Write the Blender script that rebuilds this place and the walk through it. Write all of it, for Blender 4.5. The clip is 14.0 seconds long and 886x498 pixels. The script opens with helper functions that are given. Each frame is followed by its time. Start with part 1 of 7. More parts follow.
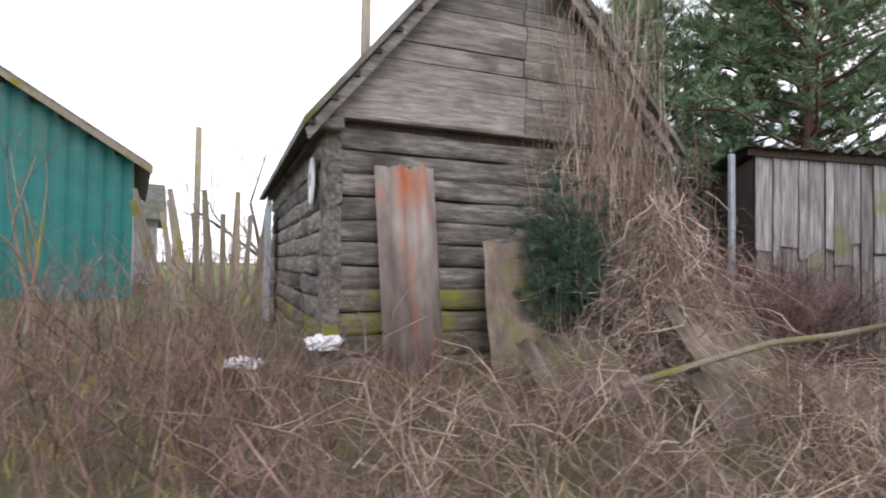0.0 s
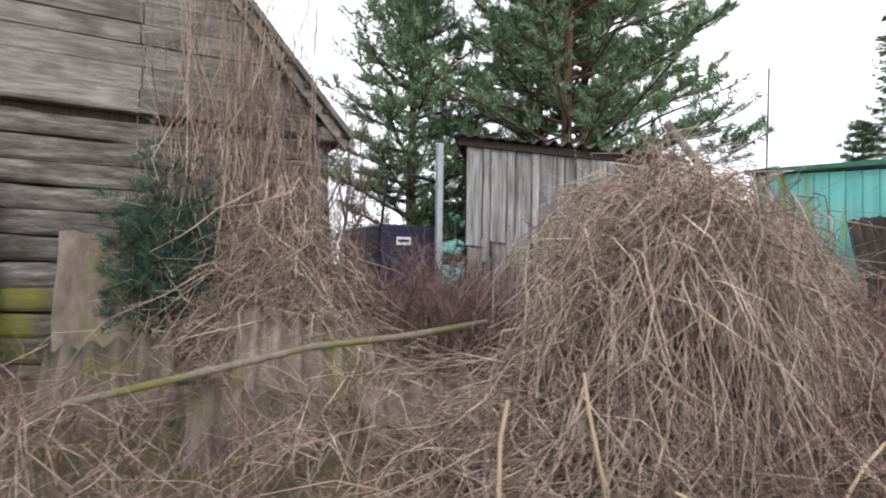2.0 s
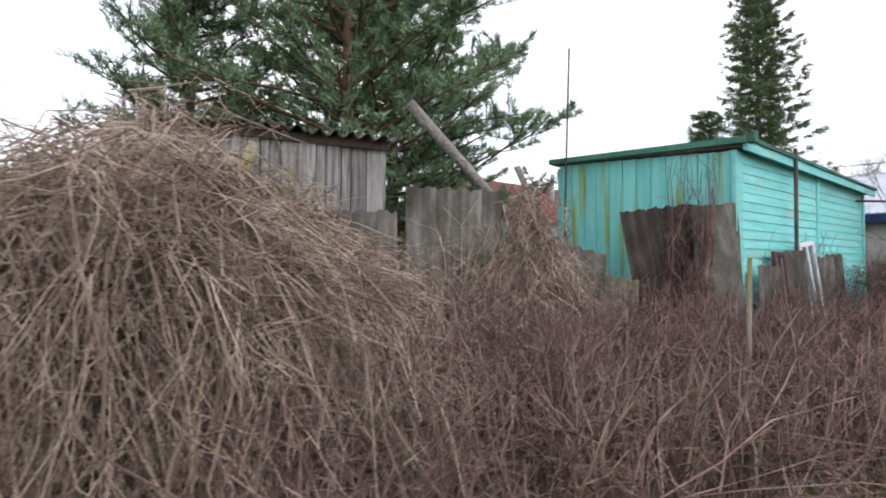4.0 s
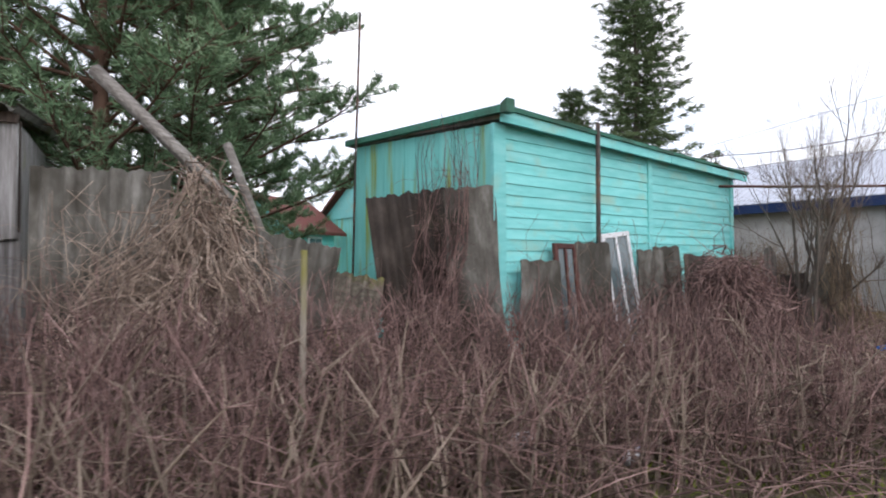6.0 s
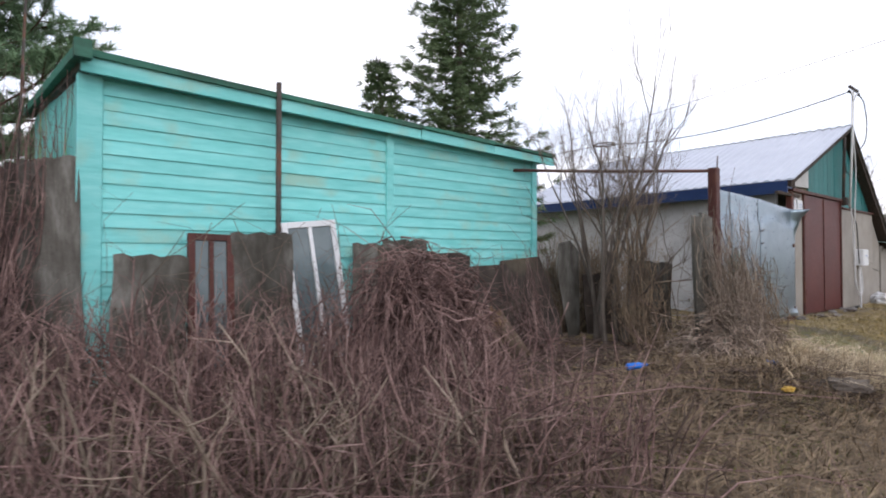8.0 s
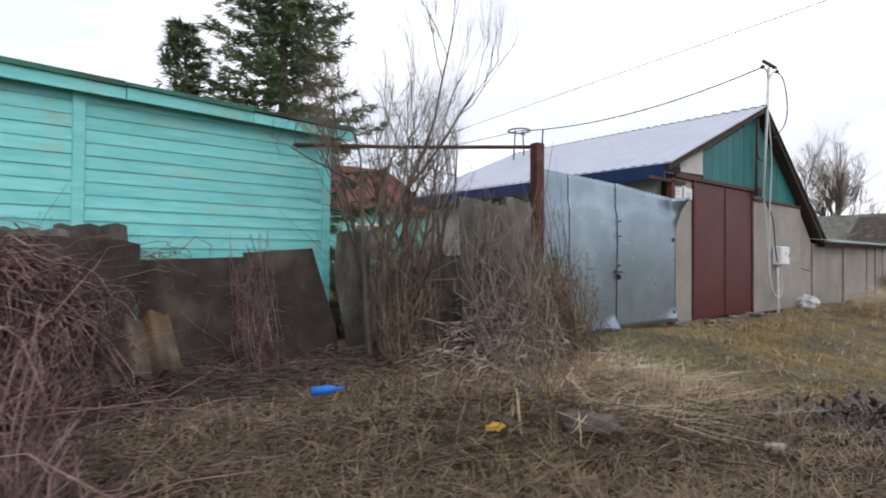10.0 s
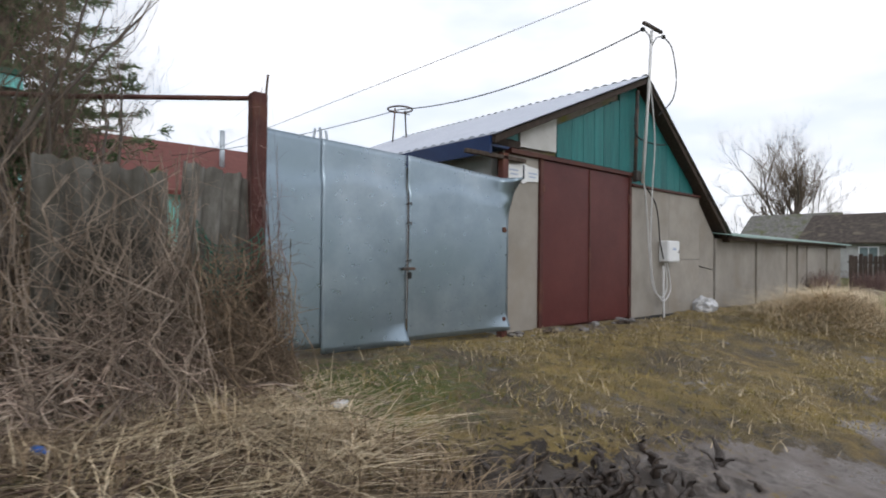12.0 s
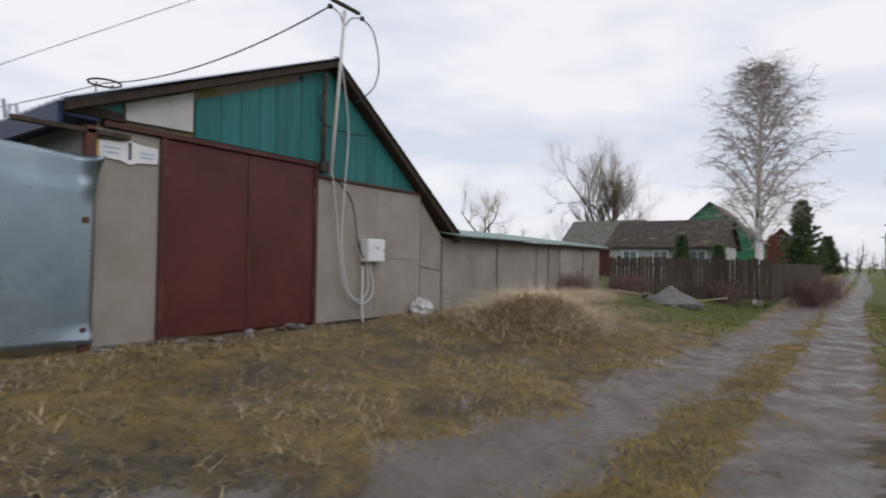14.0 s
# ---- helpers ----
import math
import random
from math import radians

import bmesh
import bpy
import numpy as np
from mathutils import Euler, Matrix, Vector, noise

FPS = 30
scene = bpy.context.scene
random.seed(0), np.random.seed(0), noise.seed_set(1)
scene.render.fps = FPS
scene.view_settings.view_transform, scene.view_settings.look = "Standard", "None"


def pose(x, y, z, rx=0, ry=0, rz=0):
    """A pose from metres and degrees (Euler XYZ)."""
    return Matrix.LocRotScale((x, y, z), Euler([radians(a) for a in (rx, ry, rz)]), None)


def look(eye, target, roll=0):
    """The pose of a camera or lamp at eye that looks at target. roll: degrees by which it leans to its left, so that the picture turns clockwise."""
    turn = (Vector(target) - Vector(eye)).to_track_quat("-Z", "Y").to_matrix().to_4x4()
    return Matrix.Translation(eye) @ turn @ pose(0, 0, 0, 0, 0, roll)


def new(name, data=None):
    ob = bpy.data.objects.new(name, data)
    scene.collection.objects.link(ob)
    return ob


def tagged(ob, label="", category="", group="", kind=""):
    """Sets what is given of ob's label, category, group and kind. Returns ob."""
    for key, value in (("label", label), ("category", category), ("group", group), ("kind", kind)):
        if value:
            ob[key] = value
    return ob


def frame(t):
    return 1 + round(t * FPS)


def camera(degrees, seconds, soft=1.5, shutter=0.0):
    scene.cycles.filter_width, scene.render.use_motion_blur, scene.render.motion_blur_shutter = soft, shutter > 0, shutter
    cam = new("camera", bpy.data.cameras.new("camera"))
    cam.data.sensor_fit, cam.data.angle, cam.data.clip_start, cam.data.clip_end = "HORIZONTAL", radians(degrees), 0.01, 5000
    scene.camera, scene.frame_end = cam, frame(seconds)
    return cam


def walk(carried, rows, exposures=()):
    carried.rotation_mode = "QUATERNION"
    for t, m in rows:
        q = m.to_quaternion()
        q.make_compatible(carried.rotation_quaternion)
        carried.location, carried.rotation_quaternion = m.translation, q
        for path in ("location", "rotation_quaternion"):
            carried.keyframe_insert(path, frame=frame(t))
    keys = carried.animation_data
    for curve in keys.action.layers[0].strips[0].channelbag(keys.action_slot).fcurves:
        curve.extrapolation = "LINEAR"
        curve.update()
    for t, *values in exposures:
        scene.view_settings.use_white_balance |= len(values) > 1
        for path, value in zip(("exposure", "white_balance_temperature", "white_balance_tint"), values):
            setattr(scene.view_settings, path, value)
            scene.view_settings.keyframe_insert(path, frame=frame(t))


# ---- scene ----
cam = camera(77.0, 14.0, soft=1.9, shutter=0.22)
PATH = [
    (0, (-1.521, 1.971, 1.52), (-0.554, 3.721, 1.576), 0.8),
    (0.5, (-0.753, 1.712, 1.515), (0.321, 3.398, 1.563), 0.8),
    (1, (-0.042, 1.429, 1.508), (1.132, 3.047, 1.567), 0.8),
    (1.5, (0.652, 1.164, 1.505), (1.823, 2.784, 1.557), 0.8),
    (2, (1.339, 0.92, 1.518), (2.521, 2.533, 1.574), 0.8),
    (2.5, (2.037, 0.639, 1.523), (3.232, 2.242, 1.592), 0.6),
    (3, (2.801, 0.383, 1.534), (4.061, 1.934, 1.603), 0.6),
    (5.5, (6.666, -1.05, 1.534), (7.934, 0.496, 1.587), -0.3),
    (6, (7.5, -1.343, 1.53), (8.753, 0.215, 1.576), -0.2),
    (6.5, (8.387, -1.637, 1.525), (9.689, -0.119, 1.576), -0.4),
    (7, (9.295, -1.906, 1.518), (10.588, -0.38, 1.564), 0.1),
    (7.5, (10.151, -2.144, 1.513), (11.441, -0.617, 1.554), 0.0),
    (10, (13.914, -3.137, 1.447), (15.183, -1.592, 1.481), 0.4),
    (10.5, (14.667, -3.247, 1.436), (15.987, -1.744, 1.467), 0.4),
    (11, (15.399, -3.299, 1.424), (16.716, -1.793, 1.456), 0.5),
    (11.5, (16.152, -3.361, 1.419), (17.478, -1.864, 1.447), 0.6),
    (12, (16.884, -3.456, 1.416), (18.206, -1.955, 1.443), 0.7),
    (12.5, (17.568, -3.622, 1.415), (18.911, -2.14, 1.441), 0.8),
    (13, (18.221, -3.881, 1.411), (19.545, -2.383, 1.434), 1.1),
    (13.5, (18.888, -4.344, 1.412), (20.326, -2.953, 1.438), 1.0),
    (14, (19.482, -4.897, 1.401), (21.116, -3.744, 1.444), 0.9),
]
walk(cam, [(t, look(eye, target, roll)) for t, eye, target, roll in PATH],
     exposures=[(0, 0.42, 6450, 16), (2.0, 0.47, 6450, 13), (3.0, 0.27, 6400, 13), (5.5, 0.15, 6400, 15), (7.5, 0.06, 6350, 16), (10.0, -0.2, 6350, 14), (12.0, -0.33, 6400, 11), (14.0, -0.7, 6450, 13)])

# ---- light: an overcast winter sky, with a broad weak sun behind the cloud ----
SUN_ELEVATION, SUN_TURN = 32, 200
world = bpy.data.worlds.new("overcast")
scene.world = world
world.use_nodes = True
wn, wl = world.node_tree.nodes, world.node_tree.links
wn.clear()
w_out = wn.new("ShaderNodeOutputWorld")
w_bg = wn.new("ShaderNodeBackground")
w_sky = wn.new("ShaderNodeTexSky")
w_sky.sky_type, w_sky.sun_disc = "NISHITA", False
w_sky.sun_elevation, w_sky.sun_rotation = radians(SUN_ELEVATION), radians(SUN_TURN)
w_co = wn.new("ShaderNodeTexCoord")
w_map = wn.new("ShaderNodeMapping")
w_map.inputs["Scale"].default_value = (1.6, 1.6, 5.0)
w_noise = wn.new("ShaderNodeTexNoise")
w_noise.inputs["Scale"].default_value = 1.7
w_noise.inputs["Detail"].default_value = 5.0
w_ramp = wn.new("ShaderNodeValToRGB")
w_ramp.color_ramp.elements[0].position, w_ramp.color_ramp.elements[0].color = 0.36, (0.84, 0.91, 1.01, 1)
w_ramp.color_ramp.elements[1].position, w_ramp.color_ramp.elements[1].color = 0.56, (1.12, 1.13, 1.16, 1)
w_scale = wn.new("ShaderNodeVectorMath")
w_scale.operation = "SCALE"
w_scale.inputs["Scale"].default_value = 0.1
w_mix = wn.new("ShaderNodeMixRGB")
w_mix.inputs["Fac"].default_value = 0.93
wl.new(w_co.outputs["Generated"], w_map.inputs["Vector"])
wl.new(w_map.outputs["Vector"], w_noise.inputs["Vector"])
wl.new(w_noise.outputs["Fac"], w_ramp.inputs["Fac"])
wl.new(w_sky.outputs["Color"], w_scale.inputs[0])
wl.new(w_scale.outputs["Vector"], w_mix.inputs["Color1"])
wl.new(w_ramp.outputs["Color"], w_mix.inputs["Color2"])
wl.new(w_mix.outputs["Color"], w_bg.inputs["Color"])
wl.new(w_bg.outputs["Background"], w_out.inputs["Surface"])
w_bg.inputs["Strength"].default_value = 1.35
sun = new("sun", bpy.data.lights.new("sun", "SUN"))
sun.data.energy, sun.data.angle, sun.data.color = 0.7, radians(25), (1.0, 0.96, 0.9)
sun.matrix_world = look((0, 0, 30), (0 - 30 * math.cos(radians(SUN_ELEVATION)) * math.sin(radians(SUN_TURN)), -30 * math.cos(radians(SUN_ELEVATION)) * math.cos(radians(SUN_TURN)), 30 - 30 * math.sin(radians(SUN_ELEVATION))))


# ---- materials ----
def material(name, cols, scale=6.0, rough=0.8, metal=0.0, bump=0.25, stretch=(1, 1, 1), stain=None, stain_scale=0.8, stain_at=(0.5, 0.7), rand=0.25, island=False, fine=40.0, spec=0.3, rough_var=0.1, depth=0.02, streak=False):
    """A weathered surface: a ramp over grain, a blotchy stain, and a tone of its own for each piece."""
    m = bpy.data.materials.new(name)
    m.use_nodes = True
    n, l = m.node_tree.nodes, m.node_tree.links
    b = n["Principled BSDF"]
    co = n.new("ShaderNodeTexCoord")
    info = n.new("ShaderNodeObjectInfo")
    geo = n.new("ShaderNodeNewGeometry")
    shift = n.new("ShaderNodeVectorMath")
    shift.operation = "MULTIPLY_ADD"
    shift.inputs[1].default_value = (1, 1, 1)
    off = n.new("ShaderNodeMath")
    off.operation = "MULTIPLY"
    off.inputs[1].default_value = 37.0
    l.new(info.outputs["Random"], off.inputs[0])
    l.new(co.outputs["Object"], shift.inputs[0])
    l.new(off.outputs[0], shift.inputs[2])
    mp = n.new("ShaderNodeMapping")
    mp.inputs["Scale"].default_value = stretch
    l.new(shift.outputs[0], mp.inputs["Vector"])
    g = n.new("ShaderNodeTexNoise")
    g.inputs["Scale"].default_value, g.inputs["Detail"].default_value, g.inputs["Roughness"].default_value = scale, 8, 0.65
    l.new(mp.outputs[0], g.inputs["Vector"])
    ramp = n.new("ShaderNodeValToRGB")
    els = ramp.color_ramp.elements
    for i, c in enumerate(cols):
        p = 0.3 + 0.4 * i / max(1, len(cols) - 1)
        e = els[i] if i < 2 else els.new(p)
        e.position, e.color = p, (*c, 1)
    l.new(g.outputs["Fac"], ramp.inputs["Fac"])
    col = ramp.outputs["Color"]
    if stain:
        s = n.new("ShaderNodeTexNoise")
        s.inputs["Scale"].default_value, s.inputs["Detail"].default_value = stain_scale, 6
        l.new(mp.outputs[0] if streak else shift.outputs[0], s.inputs["Vector"])
        r = n.new("ShaderNodeMapRange")
        r.inputs["From Min"].default_value, r.inputs["From Max"].default_value = stain_at
        l.new(s.outputs["Fac"], r.inputs["Value"])
        mx = n.new("ShaderNodeMixRGB")
        mx.inputs["Color2"].default_value = (*stain, 1)
        l.new(r.outputs[0], mx.inputs["Fac"])
        l.new(col, mx.inputs["Color1"])
        col = mx.outputs["Color"]
    hsv = n.new("ShaderNodeHueSaturation")
    v = n.new("ShaderNodeMapRange")
    v.inputs["To Min"].default_value, v.inputs["To Max"].default_value = 1 - rand, 1 + rand
    l.new(geo.outputs["Random Per Island"] if island else info.outputs["Random"], v.inputs["Value"])
    l.new(v.outputs[0], hsv.inputs["Value"])
    l.new(col, hsv.inputs["Color"])
    l.new(hsv.outputs[0], b.inputs["Base Color"])
    f = n.new("ShaderNodeTexNoise")
    f.inputs["Scale"].default_value, f.inputs["Detail"].default_value = fine, 4
    l.new(mp.outputs[0], f.inputs["Vector"])
    add = n.new("ShaderNodeMath")
    l.new(g.outputs["Fac"], add.inputs[0])
    l.new(f.outputs["Fac"], add.inputs[1])
    bp = n.new("ShaderNodeBump")
    bp.inputs["Strength"].default_value, bp.inputs["Distance"].default_value = bump, depth
    l.new(add.outputs[0], bp.inputs["Height"])
    l.new(bp.outputs[0], b.inputs["Normal"])
    rr = n.new("ShaderNodeMapRange")
    rr.inputs["To Min"].default_value, rr.inputs["To Max"].default_value = max(0, rough - rough_var), min(1, rough + rough_var)
    l.new(f.outputs["Fac"], rr.inputs["Value"])
    l.new(rr.outputs[0], b.inputs["Roughness"])
    b.inputs["Metallic"].default_value = metal
    b.inputs["Specular IOR Level"].default_value = spec
    return m


M_LOG = material("weathered_log", [(0.07, 0.06, 0.052), (0.185, 0.17, 0.155), (0.38, 0.36, 0.335)], 3.6, stretch=(1.0, 6, 6), bump=0.7, rand=0.3, stain=(0.05, 0.045, 0.035), stain_scale=1.2)
M_LOG_MOSS = material("mossy_log", [(0.06, 0.05, 0.042), (0.13, 0.115, 0.09), (0.24, 0.22, 0.18)], 3.0, stretch=(0.8, 5, 5), bump=0.8, rand=0.3, stain=(0.20, 0.195, 0.035), stain_scale=1.6, stain_at=(0.47, 0.63))
M_BOARD = material("grey_board", [(0.11, 0.098, 0.088), (0.22, 0.2, 0.182), (0.34, 0.32, 0.30)], 3.5, stretch=(1.0, 8, 8), bump=0.5, rand=0.28, stain=(0.07, 0.06, 0.05), stain_scale=1.5, stain_at=(0.52, 0.72))
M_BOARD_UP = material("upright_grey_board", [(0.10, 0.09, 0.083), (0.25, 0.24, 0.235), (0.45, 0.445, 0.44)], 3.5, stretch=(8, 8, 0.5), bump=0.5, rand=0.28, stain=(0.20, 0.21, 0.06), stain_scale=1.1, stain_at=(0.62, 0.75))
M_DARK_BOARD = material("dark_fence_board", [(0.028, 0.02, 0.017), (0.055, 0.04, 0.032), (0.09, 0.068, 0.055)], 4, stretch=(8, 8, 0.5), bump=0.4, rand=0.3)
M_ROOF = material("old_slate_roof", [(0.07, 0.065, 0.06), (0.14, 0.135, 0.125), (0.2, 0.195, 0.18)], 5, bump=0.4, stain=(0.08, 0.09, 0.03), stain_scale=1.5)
M_SLATE = material("asbestos_slate", [(0.065, 0.058, 0.049), (0.135, 0.127, 0.11), (0.25, 0.242, 0.22)], 5, stretch=(1.6, 1.6, 0.6), bump=0.4, stain=(0.045, 0.04, 0.03), stain_scale=1.3, stain_at=(0.45, 0.65), rand=0.3)
M_SLATE_DARK = material("dark_slate", [(0.022, 0.017, 0.014), (0.042, 0.033, 0.027), (0.075, 0.06, 0.05)], 4, bump=0.3, stain=(0.10, 0.085, 0.06), stain_scale=1.4, stain_at=(0.55, 0.7), rand=0.2)
M_RUSTY = material("rusty_sheet", [(0.12, 0.085, 0.075), (0.25, 0.21, 0.19), (0.42, 0.385, 0.36)], 1.6, stretch=(1.6, 1.6, 0.6), bump=0.2, stain=(0.42, 0.14, 0.07), stain_scale=1.7, stain_at=(0.55, 0.7), rough=0.6, streak=True)
M_RUSTMOSS = material("rusty_mossy_sheet", [(0.05, 0.035, 0.025), (0.11, 0.08, 0.055), (0.19, 0.15, 0.11)], 4, bump=0.4, stain=(0.14, 0.075, 0.022), stain_scale=2.2, stain_at=(0.5, 0.66), rand=0.1)
M_TEAL = material("flaking_teal_paint", [(0.16, 0.565, 0.545), (0.215, 0.65, 0.635), (0.29, 0.715, 0.70)], 3, stretch=(0.6, 4, 4), bump=0.25, stain=(0.30, 0.55, 0.47), stain_scale=2.2, stain_at=(0.55, 0.72), rand=0.09, rough=0.6)
M_TEAL_STAINED = material("algae_stained_teal", [(0.15, 0.54, 0.50), (0.20, 0.62, 0.58), (0.26, 0.68, 0.64)], 3, stretch=(4, 4, 0.35), bump=0.25, stain=(0.26, 0.36, 0.09), stain_scale=1.6, stain_at=(0.54, 0.68), rand=0.06, rough=0.6, streak=True)
M_GREEN_TRIM = material("dark_green_trim", [(0.035, 0.14, 0.10), (0.07, 0.23, 0.17)], 5, stretch=(0.6, 4, 4), bump=0.3, stain=(0.045, 0.04, 0.03), stain_scale=1.5)
M_GABLE = material("blue_green_gable_paint", [(0.012, 0.105, 0.105), (0.018, 0.145, 0.145), (0.025, 0.18, 0.175)], 3, stretch=(5, 5, 0.5), bump=0.2, rand=0.15, rough=0.5)
M_RED = material("red_brown_gate_paint", [(0.072, 0.015, 0.014), (0.09, 0.021, 0.019), (0.115, 0.030, 0.026)], 1.5, bump=0.15, rand=0.05, rough=0.45, stain=(0.09, 0.022, 0.02), stain_scale=0.9, fine=25, depth=0.004)
M_BROWN = material("brown_iron_paint", [(0.06, 0.02, 0.016), (0.10, 0.034, 0.028)], 5, bump=0.3, rough=0.55, stain=(0.12, 0.05, 0.03), stain_scale=3)
M_BEIGE = material("beige_sheet_cladding", [(0.23, 0.21, 0.185), (0.29, 0.268, 0.238), (0.345, 0.32, 0.288)], 1.6, bump=0.08, stain=(0.235, 0.205, 0.17), stain_scale=1.3, stain_at=(0.5, 0.75), rand=0.05, rough=0.6)
M_GALV = material("galvanised_sheet", [(0.21, 0.265, 0.315), (0.275, 0.34, 0.395), (0.37, 0.43, 0.485)], 1.2, metal=0.8, rough=0.30, bump=0.05, rand=0.04, fine=14, rough_var=0.08, stain=(0.24, 0.305, 0.35), stain_scale=1.6)
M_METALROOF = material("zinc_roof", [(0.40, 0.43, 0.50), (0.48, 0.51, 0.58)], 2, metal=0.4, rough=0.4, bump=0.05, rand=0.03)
M_GREENROOF = material("faded_green_roof", [(0.16, 0.25, 0.22), (0.24, 0.33, 0.30), (0.32, 0.40, 0.37)], 2, stretch=(1, 4, 1), metal=0.2, rough=0.45, bump=0.05)
M_BLUE = material("blue_fascia_paint", [(0.008, 0.024, 0.085), (0.014, 0.038, 0.12)], 3, bump=0.1, rough=0.45)
M_WHITE = material("white_enamel", [(0.68, 0.7, 0.72), (0.78, 0.79, 0.8)], 4, bump=0.05, rough=0.45, rand=0.03)
M_CREAM = material("cream_stripe", [(0.55, 0.36, 0.12), (0.62, 0.42, 0.16)], 5, bump=0.02, rand=0.02)
M_INK = material("dark_ink", [(0.02, 0.025, 0.05), (0.03, 0.035, 0.07)], 5, bump=0.0, rand=0.02)
M_INK_PALE = material("pale_blue_ink", [(0.38, 0.45, 0.6), (0.42, 0.49, 0.63)], 5, bump=0.0, rand=0.02)
M_BLACK = material("black_rubber", [(0.012, 0.012, 0.012), (0.03, 0.03, 0.03)], 8, bump=0.1, rough=0.6)
M_IRON = material("dark_iron", [(0.035, 0.03, 0.028), (0.08, 0.065, 0.055)], 8, bump=0.2, rough=0.55, stain=(0.14, 0.06, 0.03), stain_scale=5)
M_PALEPIPE = material("white_pole_paint", [(0.45, 0.45, 0.45), (0.6, 0.6, 0.6)], 6, bump=0.1, rough=0.5)
M_PIPE_GREY = material("galvanised_pipe", [(0.32, 0.36, 0.4), (0.46, 0.5, 0.54)], 5, metal=0.5, rough=0.45, bump=0.05)
M_NAVY = material("navy_truck_paint", [(0.012, 0.014, 0.035), (0.022, 0.026, 0.06)], 4, bump=0.1, rough=0.4)
M_BRICK = material("dark_red_roof", [(0.10, 0.032, 0.027), (0.15, 0.05, 0.04)], 4, bump=0.2)
M_PLASTER = material("grey_white_plaster", [(0.4, 0.4, 0.4), (0.55, 0.55, 0.54)], 3, bump=0.2, stain=(0.3, 0.29, 0.27))
M_GREENHOUSE = material("bright_green_boards", [(0.04, 0.16, 0.085), (0.055, 0.21, 0.11)], 3, stretch=(5, 5, 0.5), bump=0.2)
M_TEALWALL = material("deep_green_profiled_sheet", [(0.010, 0.125, 0.118), (0.016, 0.165, 0.155)], 2, bump=0.05, rough=0.4, rand=0.05)
M_STRAW = material("dry_straw", [(0.26, 0.195, 0.115), (0.42, 0.335, 0.21), (0.57, 0.475, 0.33)], 6, bump=0.0, island=True, rand=0.5, rough=0.8)
M_THATCH = material("rotting_straw", [(0.095, 0.065, 0.045), (0.205, 0.15, 0.097), (0.37, 0.28, 0.18)], 6, bump=0.0, island=True, rand=0.55, rough=0.8)
# brushwood brown; also the painted shade inside the vine heap and brambles
M_BRUSH = material("brushwood_and_gap_shade", [(0.055, 0.036, 0.029), (0.105, 0.072, 0.056), (0.17, 0.125, 0.098)], 5, bump=0.0, island=True, rand=0.5, rough=0.8)
M_BRAMBLE = material("dead_bramble_stems", [(0.088, 0.050, 0.047), (0.195, 0.124, 0.113), (0.36, 0.25, 0.225)], 4, bump=0.0, island=True, rand=0.6, rough=0.8, spec=0.15)
M_VINE = material("dry_vine", [(0.19, 0.13, 0.105), (0.355, 0.275, 0.222), (0.58, 0.48, 0.40)], 4, bump=0.0, island=True, rand=0.6, rough=0.85, spec=0.15)
M_CANE = material("grey_brown_cane", [(0.14, 0.105, 0.08), (0.26, 0.205, 0.16), (0.38, 0.31, 0.25)], 4, bump=0.0, island=True, rand=0.4, rough=0.85)
M_STRAWCLIMB = material("straw_brown_climber", [(0.09, 0.064, 0.044), (0.19, 0.14, 0.097), (0.34, 0.255, 0.175)], 4, bump=0.0, island=True, rand=0.5, rough=0.85)
M_STEM = material("pale_dead_stalk", [(0.34, 0.26, 0.16), (0.48, 0.38, 0.25)], 6, bump=0.1, island=True, rand=0.3)
M_GRASS = material("winter_grass", [(0.105, 0.094, 0.026), (0.245, 0.19, 0.06), (0.40, 0.295, 0.115)], 2.5, bump=0.0, island=True, rand=0.4, spec=0.2)
M_MOSS = material("bright_moss_leaves", [(0.09, 0.125, 0.012), (0.16, 0.19, 0.02)], 4, bump=0.0, island=True, rand=0.35)
M_BARK = material("grey_bark", [(0.06, 0.05, 0.04), (0.12, 0.10, 0.085), (0.18, 0.155, 0.13)], 6, stretch=(1, 1, 0.4), bump=0.5, rand=0.15)
M_PINEBARK = material("pine_bark", [(0.07, 0.042, 0.03), (0.14, 0.08, 0.055)], 6, stretch=(1, 1, 0.4), bump=0.6)
M_BIRCH = material("birch_bark", [(0.6, 0.59, 0.57), (0.8, 0.79, 0.77)], 5, stretch=(1, 1, 3), bump=0.2, stain=(0.06, 0.055, 0.05), stain_scale=2.5, stain_at=(0.55, 0.65))
M_TWIG = material("bare_twigs", [(0.135, 0.10, 0.075), (0.21, 0.165, 0.125)], 5, bump=0.0, island=True, rand=0.3)
M_PINE = material("pine_needles", [(0.09, 0.16, 0.085), (0.165, 0.255, 0.145), (0.25, 0.34, 0.21)], 3, bump=0.0, island=True, rand=0.4, spec=0.12)
M_SPRUCE = material("spruce_needles", [(0.06, 0.095, 0.05), (0.115, 0.165, 0.08), (0.19, 0.24, 0.12)], 3, bump=0.0, island=True, rand=0.4, spec=0.2)
M_PLASTIC_BLUE = material("blue_plastic", [(0.01, 0.13, 0.55), (0.02, 0.18, 0.65)], 4, rough=0.35, bump=0.05)
M_PLASTIC_YELLOW = material("yellow_plastic", [(0.6, 0.36, 0.04), (0.68, 0.44, 0.08)], 4, rough=0.4, bump=0.05)
M_BAG = material("pale_plastic_bag", [(0.45, 0.46, 0.48), (0.66, 0.67, 0.69)], 6, rough=0.4, bump=0.3)
